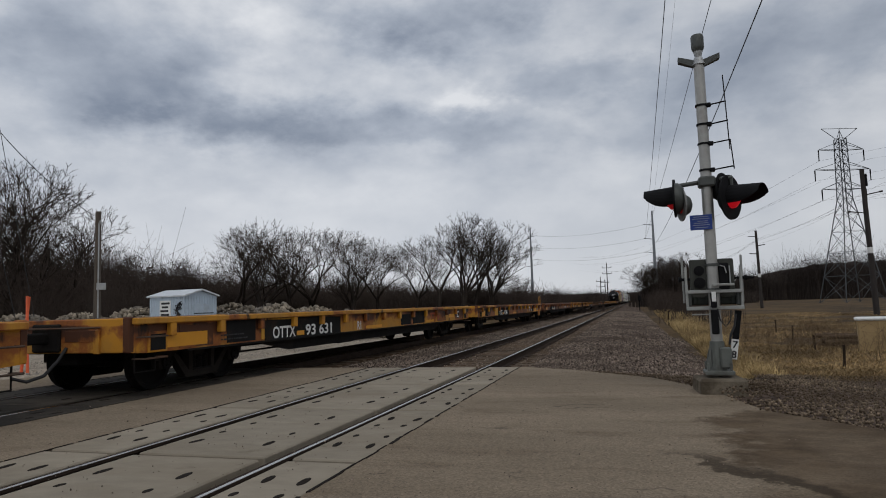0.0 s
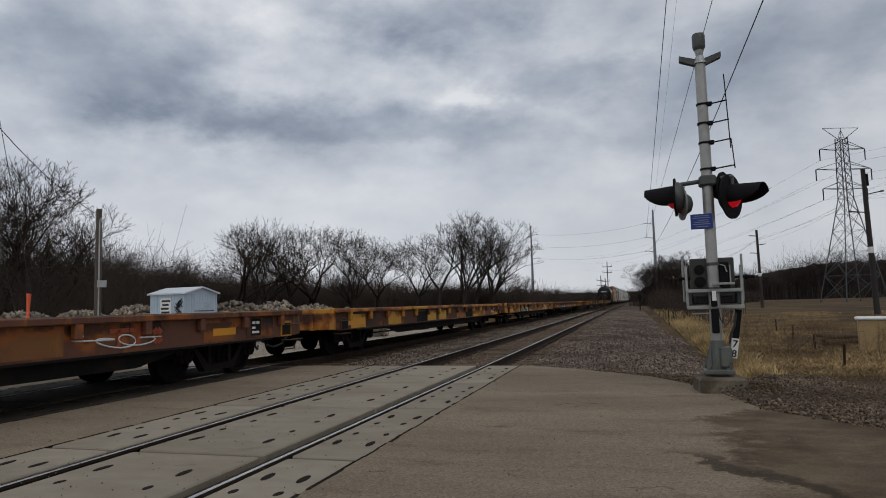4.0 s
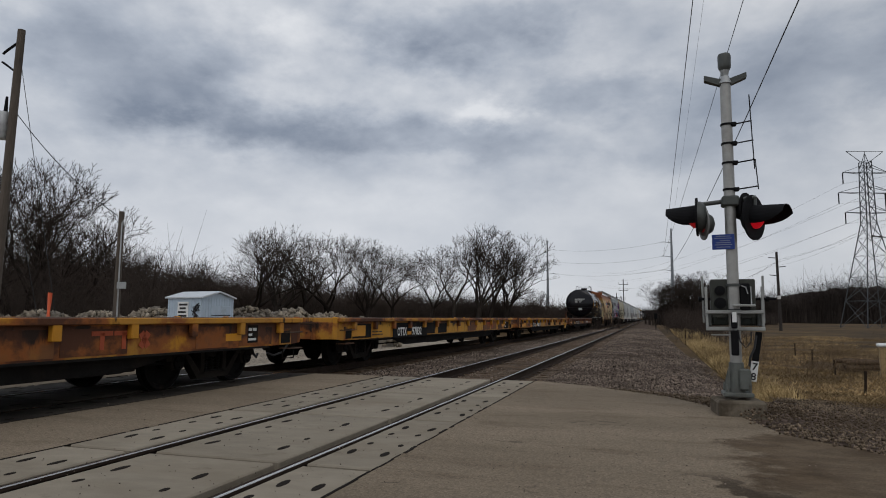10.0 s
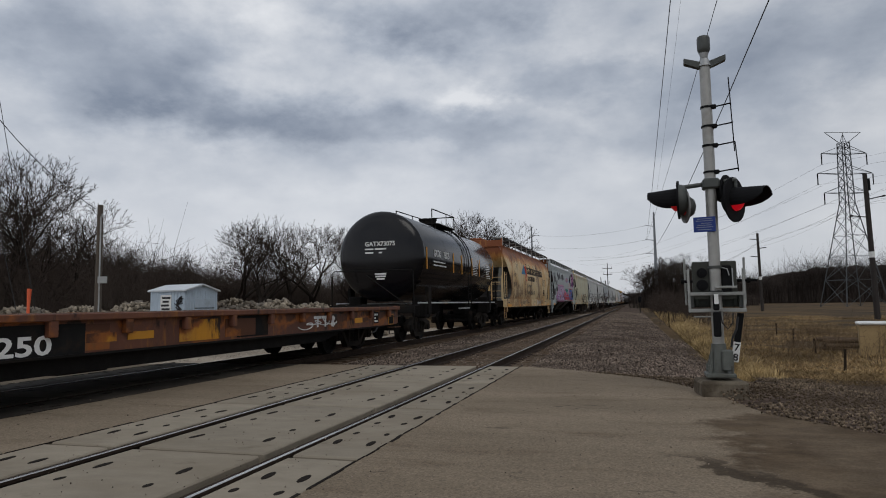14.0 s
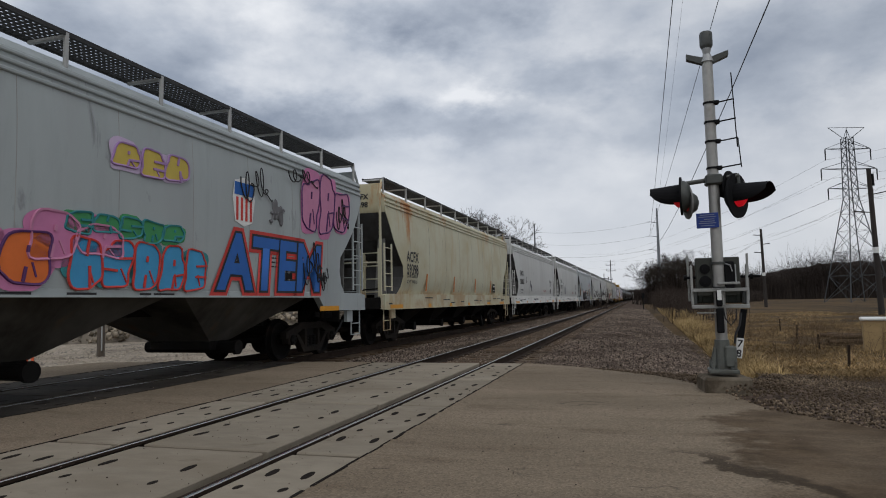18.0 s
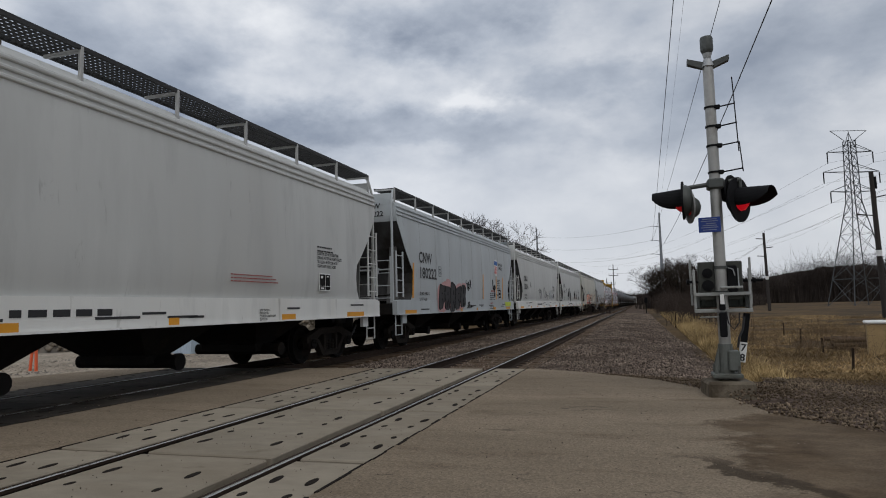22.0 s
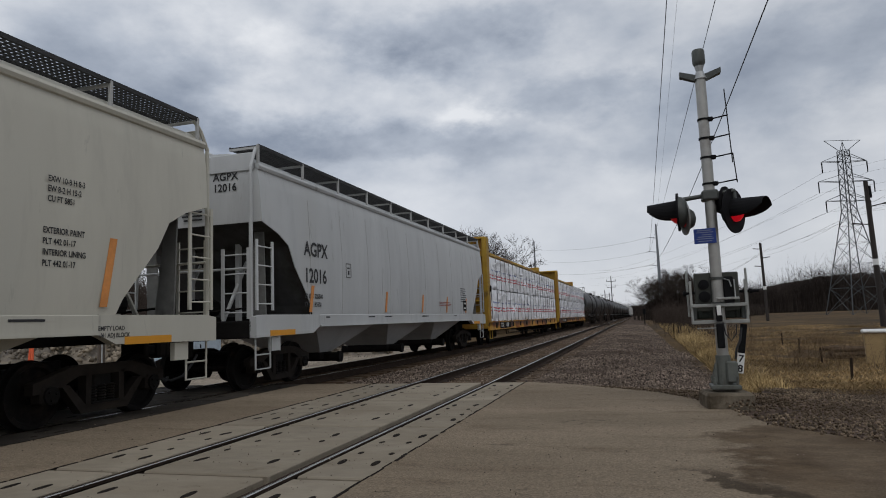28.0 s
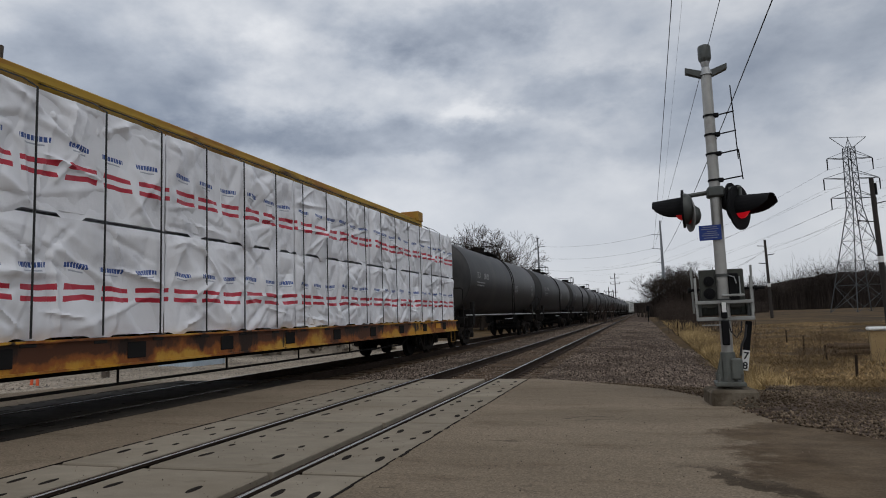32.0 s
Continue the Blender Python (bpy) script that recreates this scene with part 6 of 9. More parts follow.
def blob_letter(s, y, z, w, hgt, rng, x, lean=0.15, waist=0.75):
    """One swollen spray-painted letter shape, with no reading."""
    n = 30
    ring = []
    p1, p2, p3 = (rng.uniform(0, 6.28) for _ in range(3))
    g1, g2, g3 = rng.uniform(0.04, 0.14), rng.uniform(0.05, 0.13), rng.uniform(0.02, 0.07)
    for i in range(n):
        a = 2 * math.pi * i / n
        k = 1.0 + g1 * math.sin(2 * a + p1) + g2 * math.sin(3 * a + p2) + g3 * math.sin(5 * a + p3)
        u, t = math.cos(a), math.sin(a)
        ring.append((y + w * 0.5 * math.copysign(abs(u) ** 0.5, u) * k + lean * hgt * t * 0.5, z + hgt * 0.5 * math.copysign(abs(t) ** waist, t) * k))
    s.prism(ring, 0, x - 0.002, x + 0.002)
    return ring


SLITS = ((((0, 0.1), (0, 0.24)), ((-0.02, -0.5), (0, -0.2))), (((0.05, 0.1), (0.05, 0.25)), ((0.46, -0.1), (0.1, -0.15), (0.05, -0.5))),
         (((0.5, 0.18), (0.02, 0.15)), ((0.5, -0.15), (0.02, -0.15))), (((0.02, 0.5), (0.0, 0.15)), ((0.12, -0.05), (0.2, -0.5))), (((0.5, 0.15), (0.0, 0.12)), ((-0.5, -0.12), (0, -0.15))))


def graffiti(car, y, z, n, w, hgt, halo, fill, line, seed, lean=0.12, lift=0.0):
    """A piece of spray paint: soft halo, filled letter shapes and dark strokes, each layer a little prouder."""
    rng = random.Random(seed)
    back, front, ink = Shape(), Shape(), Shape()
    for i in range(n):
        yy, hh = y + w * (i + 0.5), hgt * rng.uniform(0.85, 1.15)
        zz = z + rng.uniform(-0.06, 0.06) * hgt
        blob_letter(back, yy, zz, w * 1.2, hh * 1.13, rng, GR_X + lift + 0.001, lean)
    for i in range(n):
        yy, hh = y + w * (i + 0.5), hgt * rng.uniform(0.8, 1.1)
        zz = z + rng.uniform(-0.06, 0.06) * hgt
        ring = blob_letter(front, yy, zz, w * 1.0, hh, rng, GR_X + lift + 0.006, lean)
        pts = [(GR_X + lift + 0.011, p, q) for p, q in ring]
        ink.path(pts + pts[:1], 0.014 + 0.006 * w, 4)
        for line_ in SLITS[(i + seed) % len(SLITS)]:
            ink.path([(GR_X + lift + 0.011, yy + u * w + lean * hh * v, zz + v * hh) for u, v in line_], 0.016 + 0.012 * w, 4)
        ink.path([(GR_X + lift + 0.011, yy + w * 0.1, zz - hh * 0.1), (GR_X + lift + 0.011, yy + w * rng.uniform(.15, .3), zz - hh * 0.4)], 0.014, 4)
    base = part("spray_paint", back, halo, car, "spray-painted coloured background patch")
    part("spray_letters", front, fill, base, "swollen spray-painted letter shapes")
    part("spray_outline", ink, line, base, "spray-painted outlines")


def spray_word(car, text, y0, y1, z0, z1, halo, line, fill, lean=0.12, lift=0.0):
    """A spray-painted word in fat letters: ragged halo, dark outline and filled letters, each layer a little prouder."""
    base = None
    for k, (mat, bold, name) in enumerate(((halo, 0.15, "spray_paint"), (line, 0.085, "spray_outline"), (fill, 0.042, "spray_letters"))):
        me = word(text, z1 - z0, mat, 1.0, bold).copy()
        xs = [v.co.x for v in word(text, z1 - z0, mat, 1.0, 0.042).vertices]
        wide = (y1 - y0) / (max(xs) - min(xs))
        me.transform(Matrix(((wide, 0, lean, 0), (0, 1, 0, 0), (0, 0, 1, 0), (0, 0, 0, 1))))
        ob = part(name, me, mat, base or car, "spray-painted word in fat letters" if k == 2 else "spray-painted backing", at=pose(GR_X + lift + 0.002, y0, z0, 0, 0, 90) if base is None else pose(0, -0.004 * k, 0))
        base = base or ob
    return base


def scribble(car, y, z, w, hgt, mat, seed, turns=9, x=GR_X + 0.003, r=0.011):
    rng = random.Random(seed)
    s = Shape()
    count = turns * 9
    ph, loop = rng.uniform(0, 6), rng.uniform(0.8, 1.3)
    pts = []
    for i in range(count):
        t = i / (count - 1)
        a = 2 * math.pi * turns * 0.5 * t + ph
        swell = 0.55 + 0.45 * math.sin(a * 0.37 + ph * 2)
        pts.append((x, y + w * (t * 0.85 + 0.075) + w / turns * loop * math.cos(a * 1.02), z + hgt * 0.5 * swell * math.sin(a) + hgt * 0.18 * math.sin(a * 0.23 + ph)))
    s.path(pts, r, 4)
    part("tag_scribble", s, mat, car, "scribbled paint tag")


def paint_of(name, colour):
    return surface(name, colour, 0.65, 0, 0.12, 3, 0.03)


SP_PINK, SP_RED, SP_BLUE, SP_DARK = paint_of("pink_spray", (0.55, 0.22, 0.36)), paint_of("red_spray", (0.55, 0.045, 0.035)), paint_of("blue_spray", (0.02, 0.12, 0.42)), paint_of("black_spray", (0.02, 0.018, 0.02))
SP_SKY, SP_ORANGE, SP_LIME, SP_ROSE = paint_of("sky_blue_spray", (0.05, 0.30, 0.55)), paint_of("orange_spray", (0.72, 0.16, 0.03)), paint_of("lime_spray", (0.55, 0.65, 0.06)), paint_of("rose_spray", (0.42, 0.20, 0.20))
SP_TEAL, SP_MAUVE, SP_GOLD, SP_GREEN, SP_SMOKE = paint_of("teal_spray", (0.03, 0.22, 0.24)), paint_of("mauve_spray", (0.40, 0.24, 0.48)), paint_of("gold_spray", (0.55, 0.42, 0.08)), paint_of("green_spray", (0.05, 0.28, 0.10)), paint_of("smoke_spray", (0.16, 0.16, 0.17))
OX_RED = paint_of("oxide_lettering", (0.32, 0.07, 0.06))


def stripes(car, ys, mat, z0=1.45, z1=2.1, lean=0.12):
    for y in ys:
        s = Shape().prism([(y, z0), (y + 0.12, z0), (y + 0.12 + lean, z1), (y + lean, z1)], 0, GR_X - 0.004, GR_X + 0.001)
        part("reflector_stripe", s, mat, car, "orange reflective stripe")


def sill_marks(car, length, seed, foot=0.99):
    rng = random.Random(seed)
    h = length / 2
    if foot > 1.0:
        for y, w in ((-h + 1.2, 0.9), (h - 1.2, 0.9)):
            part("sill_reflector", Shape().box((1.603, y, 1.06), (0.006, w, 0.105)), M_PATCH, car, "yellow reflective sill patch")
        bars(car, "stencil_lettering", 1.604, [(rng.uniform(-h + 2.6, h - 3.2), 1.34, rng.uniform(0.15, 0.6), 0.03) for _ in range(6)], M_BLACK)
        return
    for y, w in ((-h + 1.4, 0.95), (-h + 4.5, 0.26), (-h + 6.8, 0.24), (h * 0.12, 0.22), (h - 4.15, 0.5), (h - 1.2, 0.93)):
        part("sill_reflector", Shape().box((1.603, y + rng.uniform(-.08, .08), 1.05), (0.006, w, 0.105)), M_PATCH, car, "yellow reflective sill patch")
    rows = []
    for _ in range(12):
        rows.append((rng.uniform(-h + 0.6, h - 1.4), 1.12 + rng.uniform(-.02, .2), rng.uniform(0.15, 0.8), 0.035))
    bars(car, "stencil_lettering", 1.604, rows, M_BLACK)


def body_end(car):
    """Where the leading end sheet of a hopper stands, along the car."""
    for ob in car.children:
        if ob.name.startswith("body"):
            return min(v.co.y for v in ob.data.vertices) + ob.matrix_basis.translation.y
    return 0.0


def hopper_marks(car, length, mark, number, size, seed, mat=M_BLACK, y0=None, z0=2.62, ends=True, kind="old", red=True, panel=True, drop=1.85, wide=0.95, foot=0.99, ld=None, plate=True):
    h = length / 2
    ld = size * 2.95 if ld is None else ld
    y = -h + 2.02 if y0 is None else y0
    letters(car, mark, y, z0, size, mat, GR_X, wide, "black stencilled reporting mark")
    letters(car, number, y, z0 - size * drop, size, mat, GR_X, wide * (1.17 if number == "180222" else 1.0), "black stencilled car number")
    limit, light = {"59398": ("202600 LB", "65400 LB"), "10368": ("221800", "64200"), "180222": ("199800 LO", "63200")}.get(number, ("220500", "65500"))
    letters(car, "LD LMT " + limit, y, z0 - ld, 0.095, mat, GR_X, 0.9)
    letters(car, "LT WT  " + light, y, z0 - ld - 0.17, 0.095, mat, GR_X, 0.9)
    if red:
        text_block(car, h * 0.28, 1.80, 3, 1.5, 0.028, OX_RED, GR_X, seed + 1)
    if panel:
        if plate:
            text_block(car, h - 3.6, 2.35, 7, 0.75, 0.04, mat, GR_X, seed + 2)
        s = Shape().box((GR_X, h - 3.05, 1.72), (0.005, 0.42, 0.38))
        p = part("stencil_panel", s, M_BLACKPATCH, car, "black inspection stencil panel")
        bars(p, "stencil_lettering", GR_X + 0.004, [(h - 3.2, 1.8, 0.1, 0.06), (h - 3.02, 1.8, 0.1, 0.06), (h - 3.2, 1.62, 0.26, 0.05)], M_WHITE)
    s = Shape()
    fy = y + 2.1
    for a, b, c, d in ((0, 0.16, 0.26, 0.014), (0, -0.16, 0.26, 0.014)):
        s.box((GR_X, fy, z0 - 0.2 + b), (0.004, c, d))
    for b in (-0.13, 0.13):
        s.box((GR_X, fy + b, z0 - 0.2), (0.004, 0.014, 0.32))
    s.box((GR_X, fy, z0 - 0.14), (0.004, 0.13, 0.03))
    s.box((GR_X, fy, z0 - 0.25), (0.004, 0.07, 0.09))
    if plate:
        part("plate_mark", s, mat, car, "small framed plate mark")
    if ends:
        ye = body_end(car) - 0.012
        end_letters(car, mark, 0.55, ye, 4.0 if kind == "old" else 3.95, 0.15, mat)
        end_letters(car, number, 0.55, ye, 3.78 if kind == "old" else 3.74, 0.15, mat)
        s = Shape()
        for k in range(6):
            s.box((0.0 + 0.02 * k, ye, 3.62 - k * 0.075), (0.5 - 0.04 * (k % 3), 0.004, 0.035))
        tagged(part("stencil_lettering", s, mat, car), "plain bars of lettering", kind="stuff")
    sill_marks(car, length, seed, foot)


# -- tank cars --
def tank_prototype(length, r, tank_len, paint, zc):
    h = length / 2
    car = thing("tank_car", "black steel tank car", "tank car", "tank cars of the train")
    n = 40
    s = Shape()
    a = tank_len / 2
    prof = [(0.02, -a - 0.34)] + [(r * math.sin(t), -a - 0.34 * math.cos(t)) for t in [radians(d) for d in (12, 25, 38, 50, 62, 74, 84)]] + [(r, -a), (r, a)] + [(r * math.sin(t), a + 0.34 * math.cos(t)) for t in [radians(d) for d in (84, 74, 62, 50, 38, 25, 12)]] + [(0.02, a + 0.34)]
    s.loft([[(rr * math.cos(2 * math.pi * i / n), y, zc + rr * math.sin(2 * math.pi * i / n)) for i in range(n)] for rr, y in prof])
    tank = part("tank", s, paint, car, "round black steel tank", True)
    for y in (-a + 0.02, a - 0.02, -a * 0.5, a * 0.5):
        s = Shape()
        s.loft([[((r + 0.006) * math.cos(2 * math.pi * i / n), y + d, zc + (r + 0.006) * math.sin(2 * math.pi * i / n)) for i in range(n)] for d in (-0.02, 0.02)], caps=False)
        part("weld_band", s, paint, tank, "", True)
    # walkway, rails and fittings on top
    s = Shape()
    top = zc + r
    s.box((0, 0, top + 0.02), (1.5, 2.4, 0.05), 0.01)
    for sx in (-0.62, 0.62):
        s.path([(sx, -1.15, top - 0.25), (sx, -1.15, top)], 0.03, 5)
        s.path([(sx, 1.15, top - 0.25), (sx, 1.15, top)], 0.03, 5)
    part("top_platform", s, M_STEEL, car, "dark grating platform")
    s = Shape()
    for sx in (-0.72, 0.72):
        s.path([(sx, -1.9, top - 0.22), (sx, -1.9, top + 0.5), (sx, 1.15, top + 0.55), (sx, 1.15, top + 0.02)], 0.022, 6)
        s.path([(sx, 0.0, top + 0.02), (sx, 0.0, top + 0.52)], 0.018, 6)
    s.path([(-0.72, 1.15, top + 0.55), (0.72, 1.15, top + 0.55)], 0.022, 6)
    part("safety_rail", s, M_STEEL, car, "black pipe safety rail")
    s = Shape()
    s.tube((0, -0.2, top), (0, -0.2, top + 0.28), 0.34, None, 16)
    s.tube((0, -0.2, top + 0.28), (0, -0.2, top + 0.34), 0.37, None, 16)
    part("manway", s, M_STEEL, car, "bolted manway")
    s = Shape()
    s.tube((0, 0.7, top), (0, 0.7, top + 0.2), 0.14, None, 10)
    part("valve", s, M_STEEL, car, "black valve housing")
    for side in (-1, 1):
        s = Shape()
        pts = []
        for d in range(0, 100, 11):
            t = radians(88 - d)
            pts.append((side * (r + 0.09) * math.cos(t), zc + (r + 0.09) * math.sin(t)))
        for y in (-0.22, 0.22):
            s.path([(x, y + 0.4, z) for x, z in pts] + [(side * (r + 0.06), y + 0.4, 1.05)], 0.022, 5)
        for x, z in pts:
            s.tube((x, 0.18, z), (x, 0.62, z), 0.013, None, 5)
        for z in (zc - 0.5, zc - 0.85, zc - 1.2):
            s.tube((side * (r + 0.06), 0.18, z), (side * (r + 0.06), 0.62, z), 0.013, None, 5)
        part("ladder", s, M_STEEL, car, "curved side ladder")
        s = Shape()
        s.path([(side * 1.42, -h + 0.5, 1.22), (side * 1.42, h - 0.5, 1.22)], 0.03, 6)
        s.box((side * 1.42, 0, 1.0), (0.1, 1.4, 0.05))
        part("running_rail", s, M_GALV, car, "pale side hand rail")
        for out in (-1, 1):
            s = Shape()
            s.box((side * 1.15, out * (a - 0.65), 1.1), (0.5, 0.5, 0.75), 0.05)
            s.box((side * 1.4, out * (a - 0.65), 1.3), (0.12, 0.34, 0.9), 0.02)
            part("saddle", s, M_STEEL, car, "bolster saddle")
    for out in (-1, 1):
        yb = out * h
        s = Shape()
        s.box((0, yb - out * 0.9, 0.95), (0.6, 1.9, 0.5), 0.03)
        s.box((0, yb - out * 0.06, 1.02), (2.9, 0.12, 0.24), 0.02)
        s.box((0, yb - out * 0.3, 1.15), (2.9, 0.55, 0.04))
        part("end_sill", s, M_STEEL, car, "black stub sill and platform")
        s = Shape()
        s.path([(-1.4, yb - out * 0.12, 1.1), (-1.4, yb - out * 0.12, 2.2), (-1.32, yb - out * 0.12, 2.27), (1.32, yb - out * 0.12, 2.27), (1.4, yb - out * 0.12, 2.2), (1.4, yb - out * 0.12, 1.1)], 0.022, 6)
        s.path([(-0.4, yb - out * 0.6, 2.15), (1.2, yb - out * 0.1, 1.15)], 0.016, 5)
        part("end_rail", s, M_STEEL, car, "black pipe end rail")
        s = Shape()
        s.path([(1.42, yb - out * 0.1, 1.0), (1.42, yb - out * 0.1, 0.4), (1.42, yb - out * 0.55, 0.4), (1.42, yb - out * 0.55, 1.0)], 0.018, 5)
        part("sill_step", s, M_STEEL, car)
        coupler(car, yb, out)
        truck(car, out * (h - 1.55))
    return car


def tank_marks(car, r, zc, mark, number, seed, tank_len, bright=True):
    """Lettering on the flank and on the leading head."""
    white = M_WHITE if bright else surface("dulled_lettering", (0.30, 0.30, 0.30), 0.7)
    x = r + 0.012
    a = tank_len / 2
    letters(car, mark, -a + 1.0, zc + 0.02, 0.24, white, x, 0.85, "white reporting mark")
    letters(car, number, -a + 2.15, zc + 0.02, 0.24, white, x, 0.85, "white car number")
    text_block(car, -a + 0.95, zc - 0.16, 2, 1.5, 0.06, white, x, seed)
    text_block(car, 1.2, zc - 0.05, 6, 0.8, 0.035, white, x, seed + 1)
    text_block(car, a - 1.6, zc + 0.1, 8, 0.7, 0.04, white, x, seed + 2)
    if bright:
        for y in (-a + 0.2, -a + 3.4, -0.6, 1.0, 2.3, a - 0.3):
            s = Shape().prism([(y, zc - 0.45), (y + 0.07, zc - 0.45), (y + 0.07, zc + 0.28), (y, zc + 0.28)], 0, x - 0.01, x + 0.002)
            part("reflector_stripe", s, M_PATCH, car, "yellow reflective stripe")
        end_letters(car, mark, -0.45, -a - 0.345, zc + 0.32, 0.15, white)
        end_letters(car, number, 0.1, -a - 0.345, zc + 0.32, 0.15, white)
        s = Shape()
        for k, (xx, z, w) in enumerate(((-0.3, 0.22, 0.3), (0.1, 0.22, 0.4), (-0.3, 0.1, 0.3), (0.1, 0.1, 0.12), (0.1, -0.6, 0.4), (0.1, -0.68, 0.36), (0.1, -0.76, 0.28))):
            s.box((xx, -a - 0.348, zc + z), (w, 0.004, 0.05))
        tagged(part("stencil_lettering", s, white, car), "plain white bars of lettering", kind="stuff")


# -- centre-beam cars and their load --
BEAM = 23.1


def centerbeam_prototype():
    h = BEAM / 2
    car = thing("centerbeam_car", "yellow centre-beam lumber car with tall end bulkheads", "lumber car", "centre-beam cars of the train")
    s = Shape()
    s.box((0, 0, 0.98), (2.9, BEAM - 0.6, 0.1), 0.01)
    s.box((0, 0, 0.78), (0.6, BEAM - 0.4, 0.5), 0.02)
    part("deck", s, M_STEEL, car, "dark steel deck")
    for side in (-1, 1):
        s = Shape()
        s.box((side * 1.48, 0, 0.86), (0.06, BEAM, 0.36), 0.01)
        s.box((side * 1.5, 0, 0.69), (0.12, BEAM, 0.03))
        s.box((side * 1.5, 0, 1.04), (0.12, BEAM, 0.03))
        part("side_sill", s, M_WORN, car, "worn yellow and black side sill")
        for i in range(11):
            y = -h + 1.5 + i * (BEAM - 3.0) / 10
            s = Shape()
            s.box((side * 1.515, y, 0.87), (0.02, 0.34, 0.22), 0.01)
            part("winch_recess", s, M_BLACKPATCH, car, "dark winch recess")
        s = Shape()
        s.path([(side * 1.35, -h + 4.3, 0.66), (side * 1.3, -h + 4.6, 0.42), (side * 1.3, h - 5, 0.42), (side * 1.35, h - 4.5, 0.66)], 0.022, 5)
        for i in range(6):
            y = -h + 5 + i * 2.4
            s.path([(side * 1.32, y, 0.42), (side * 1.32, y, 0.7)], 0.018, 5)
        part("brake_rod", s, M_STEEL, car, "thin black underframe rods")
        # tie-down cables over the load
        for i in range(20):
            y = -h + 1.75 + i * (BEAM - 3.5) / 19
            s = Shape()
            s.path([(side * 0.3, y, 4.6), (side * 1.32, y, 4.16), (side * 1.535, y, 4.02), (side * 1.545, y, 2.5), (side * 1.545, y, 1.08)], 0.013, 4)
            s.box((side * 1.48, y, 1.02), (0.08, 0.22, 0.08), 0.01)
            part("tie_down_cable", s, M_CABLE, car, "black tie-down cable")
    s = Shape()
    s.box((0, 0, 4.70), (0.5, BEAM - 0.8, 0.18), 0.02)
    s.box((0, 0, 4.60), (0.9, BEAM - 0.8, 0.05))
    for i in range(11):
        s.box((0, -h + 1.1 + i * (BEAM - 2.2) / 10, 2.7), (0.16, 0.2, 3.7))
    part("centre_beam", s, M_YELLOW2, car, "yellow centre beam truss and top chord")
    for out in (-1, 1):
        yb = out * h
        s = Shape()
        wide = 2.95 if out < 0 else 0.62
        s.box((0, yb - out * 0.42, 2.88), (wide, 0.08, 3.86), 0.01)
        bulk = part("bulkhead", s, M_YELLOW2, car, "tall yellow end bulkhead")
        for x in (-1.40, 1.40) if out < 0 else (-0.22, 0.22):
            part("bulkhead_post", Shape().box((x, yb - out * 0.24, 2.85), (0.22 if out < 0 else 0.18, 0.5, 4.0), 0.03), M_YELLOW2, bulk, "deep yellow corner post")
        part("bulkhead_cap", Shape().box((0, yb - out * 0.24, 4.86 if out < 0 else 4.9), (3.0 if out < 0 else 0.7, 0.5, 0.1 if out < 0 else 0.36), 0.02), M_YELLOW2, bulk, "yellow top rail")
        for z in (1.35, 2.0, 2.7, 3.35, 4.05):
            s = Shape().box((0, yb - out * 0.22, z), (wide - 0.25, 0.32, 0.09), 0.02)
            part("bulkhead_rib", s, M_YELLOW2, bulk, "rusty horizontal rib")
        s = Shape()
        s.box((0, yb - out * 0.06, 0.92), (2.9, 0.12, 0.34), 0.02)
        part("end_sill", s, M_YELLOW2, car)
        s = Shape()
        s.path([(1.53, yb - out * 0.5, 2.4), (1.56, yb - out * 0.45, 2.3), (1.56, yb - out * 0.45, 1.3), (1.53, yb - out * 0.6, 1.2)], 0.016, 5)
        s.box((1.54, yb - out * 0.45, 2.55), (0.05, 0.16, 0.28), 0.02)
        if out < 0:
            part("release_lever", s, M_STEEL, car)
        s = Shape()
        s.path([(1.48, yb - out * 0.15, 0.8), (1.48, yb - out * 0.15, 0.3), (1.48, yb - out * 0.6, 0.3), (1.48, yb - out * 0.6, 0.8)], 0.018, 5)
        part("sill_step", s, M_YELLOW2, car)
        for x in (-1, 1):
            ladder(car, x * 1.5, yb - out * 0.06, yb - out * 0.42, [1.25, 1.6, 1.95], M_YELLOW2) if out < 0 else None
        coupler(car, yb, out)
        truck(car, out * (h - 2.05))
    return car


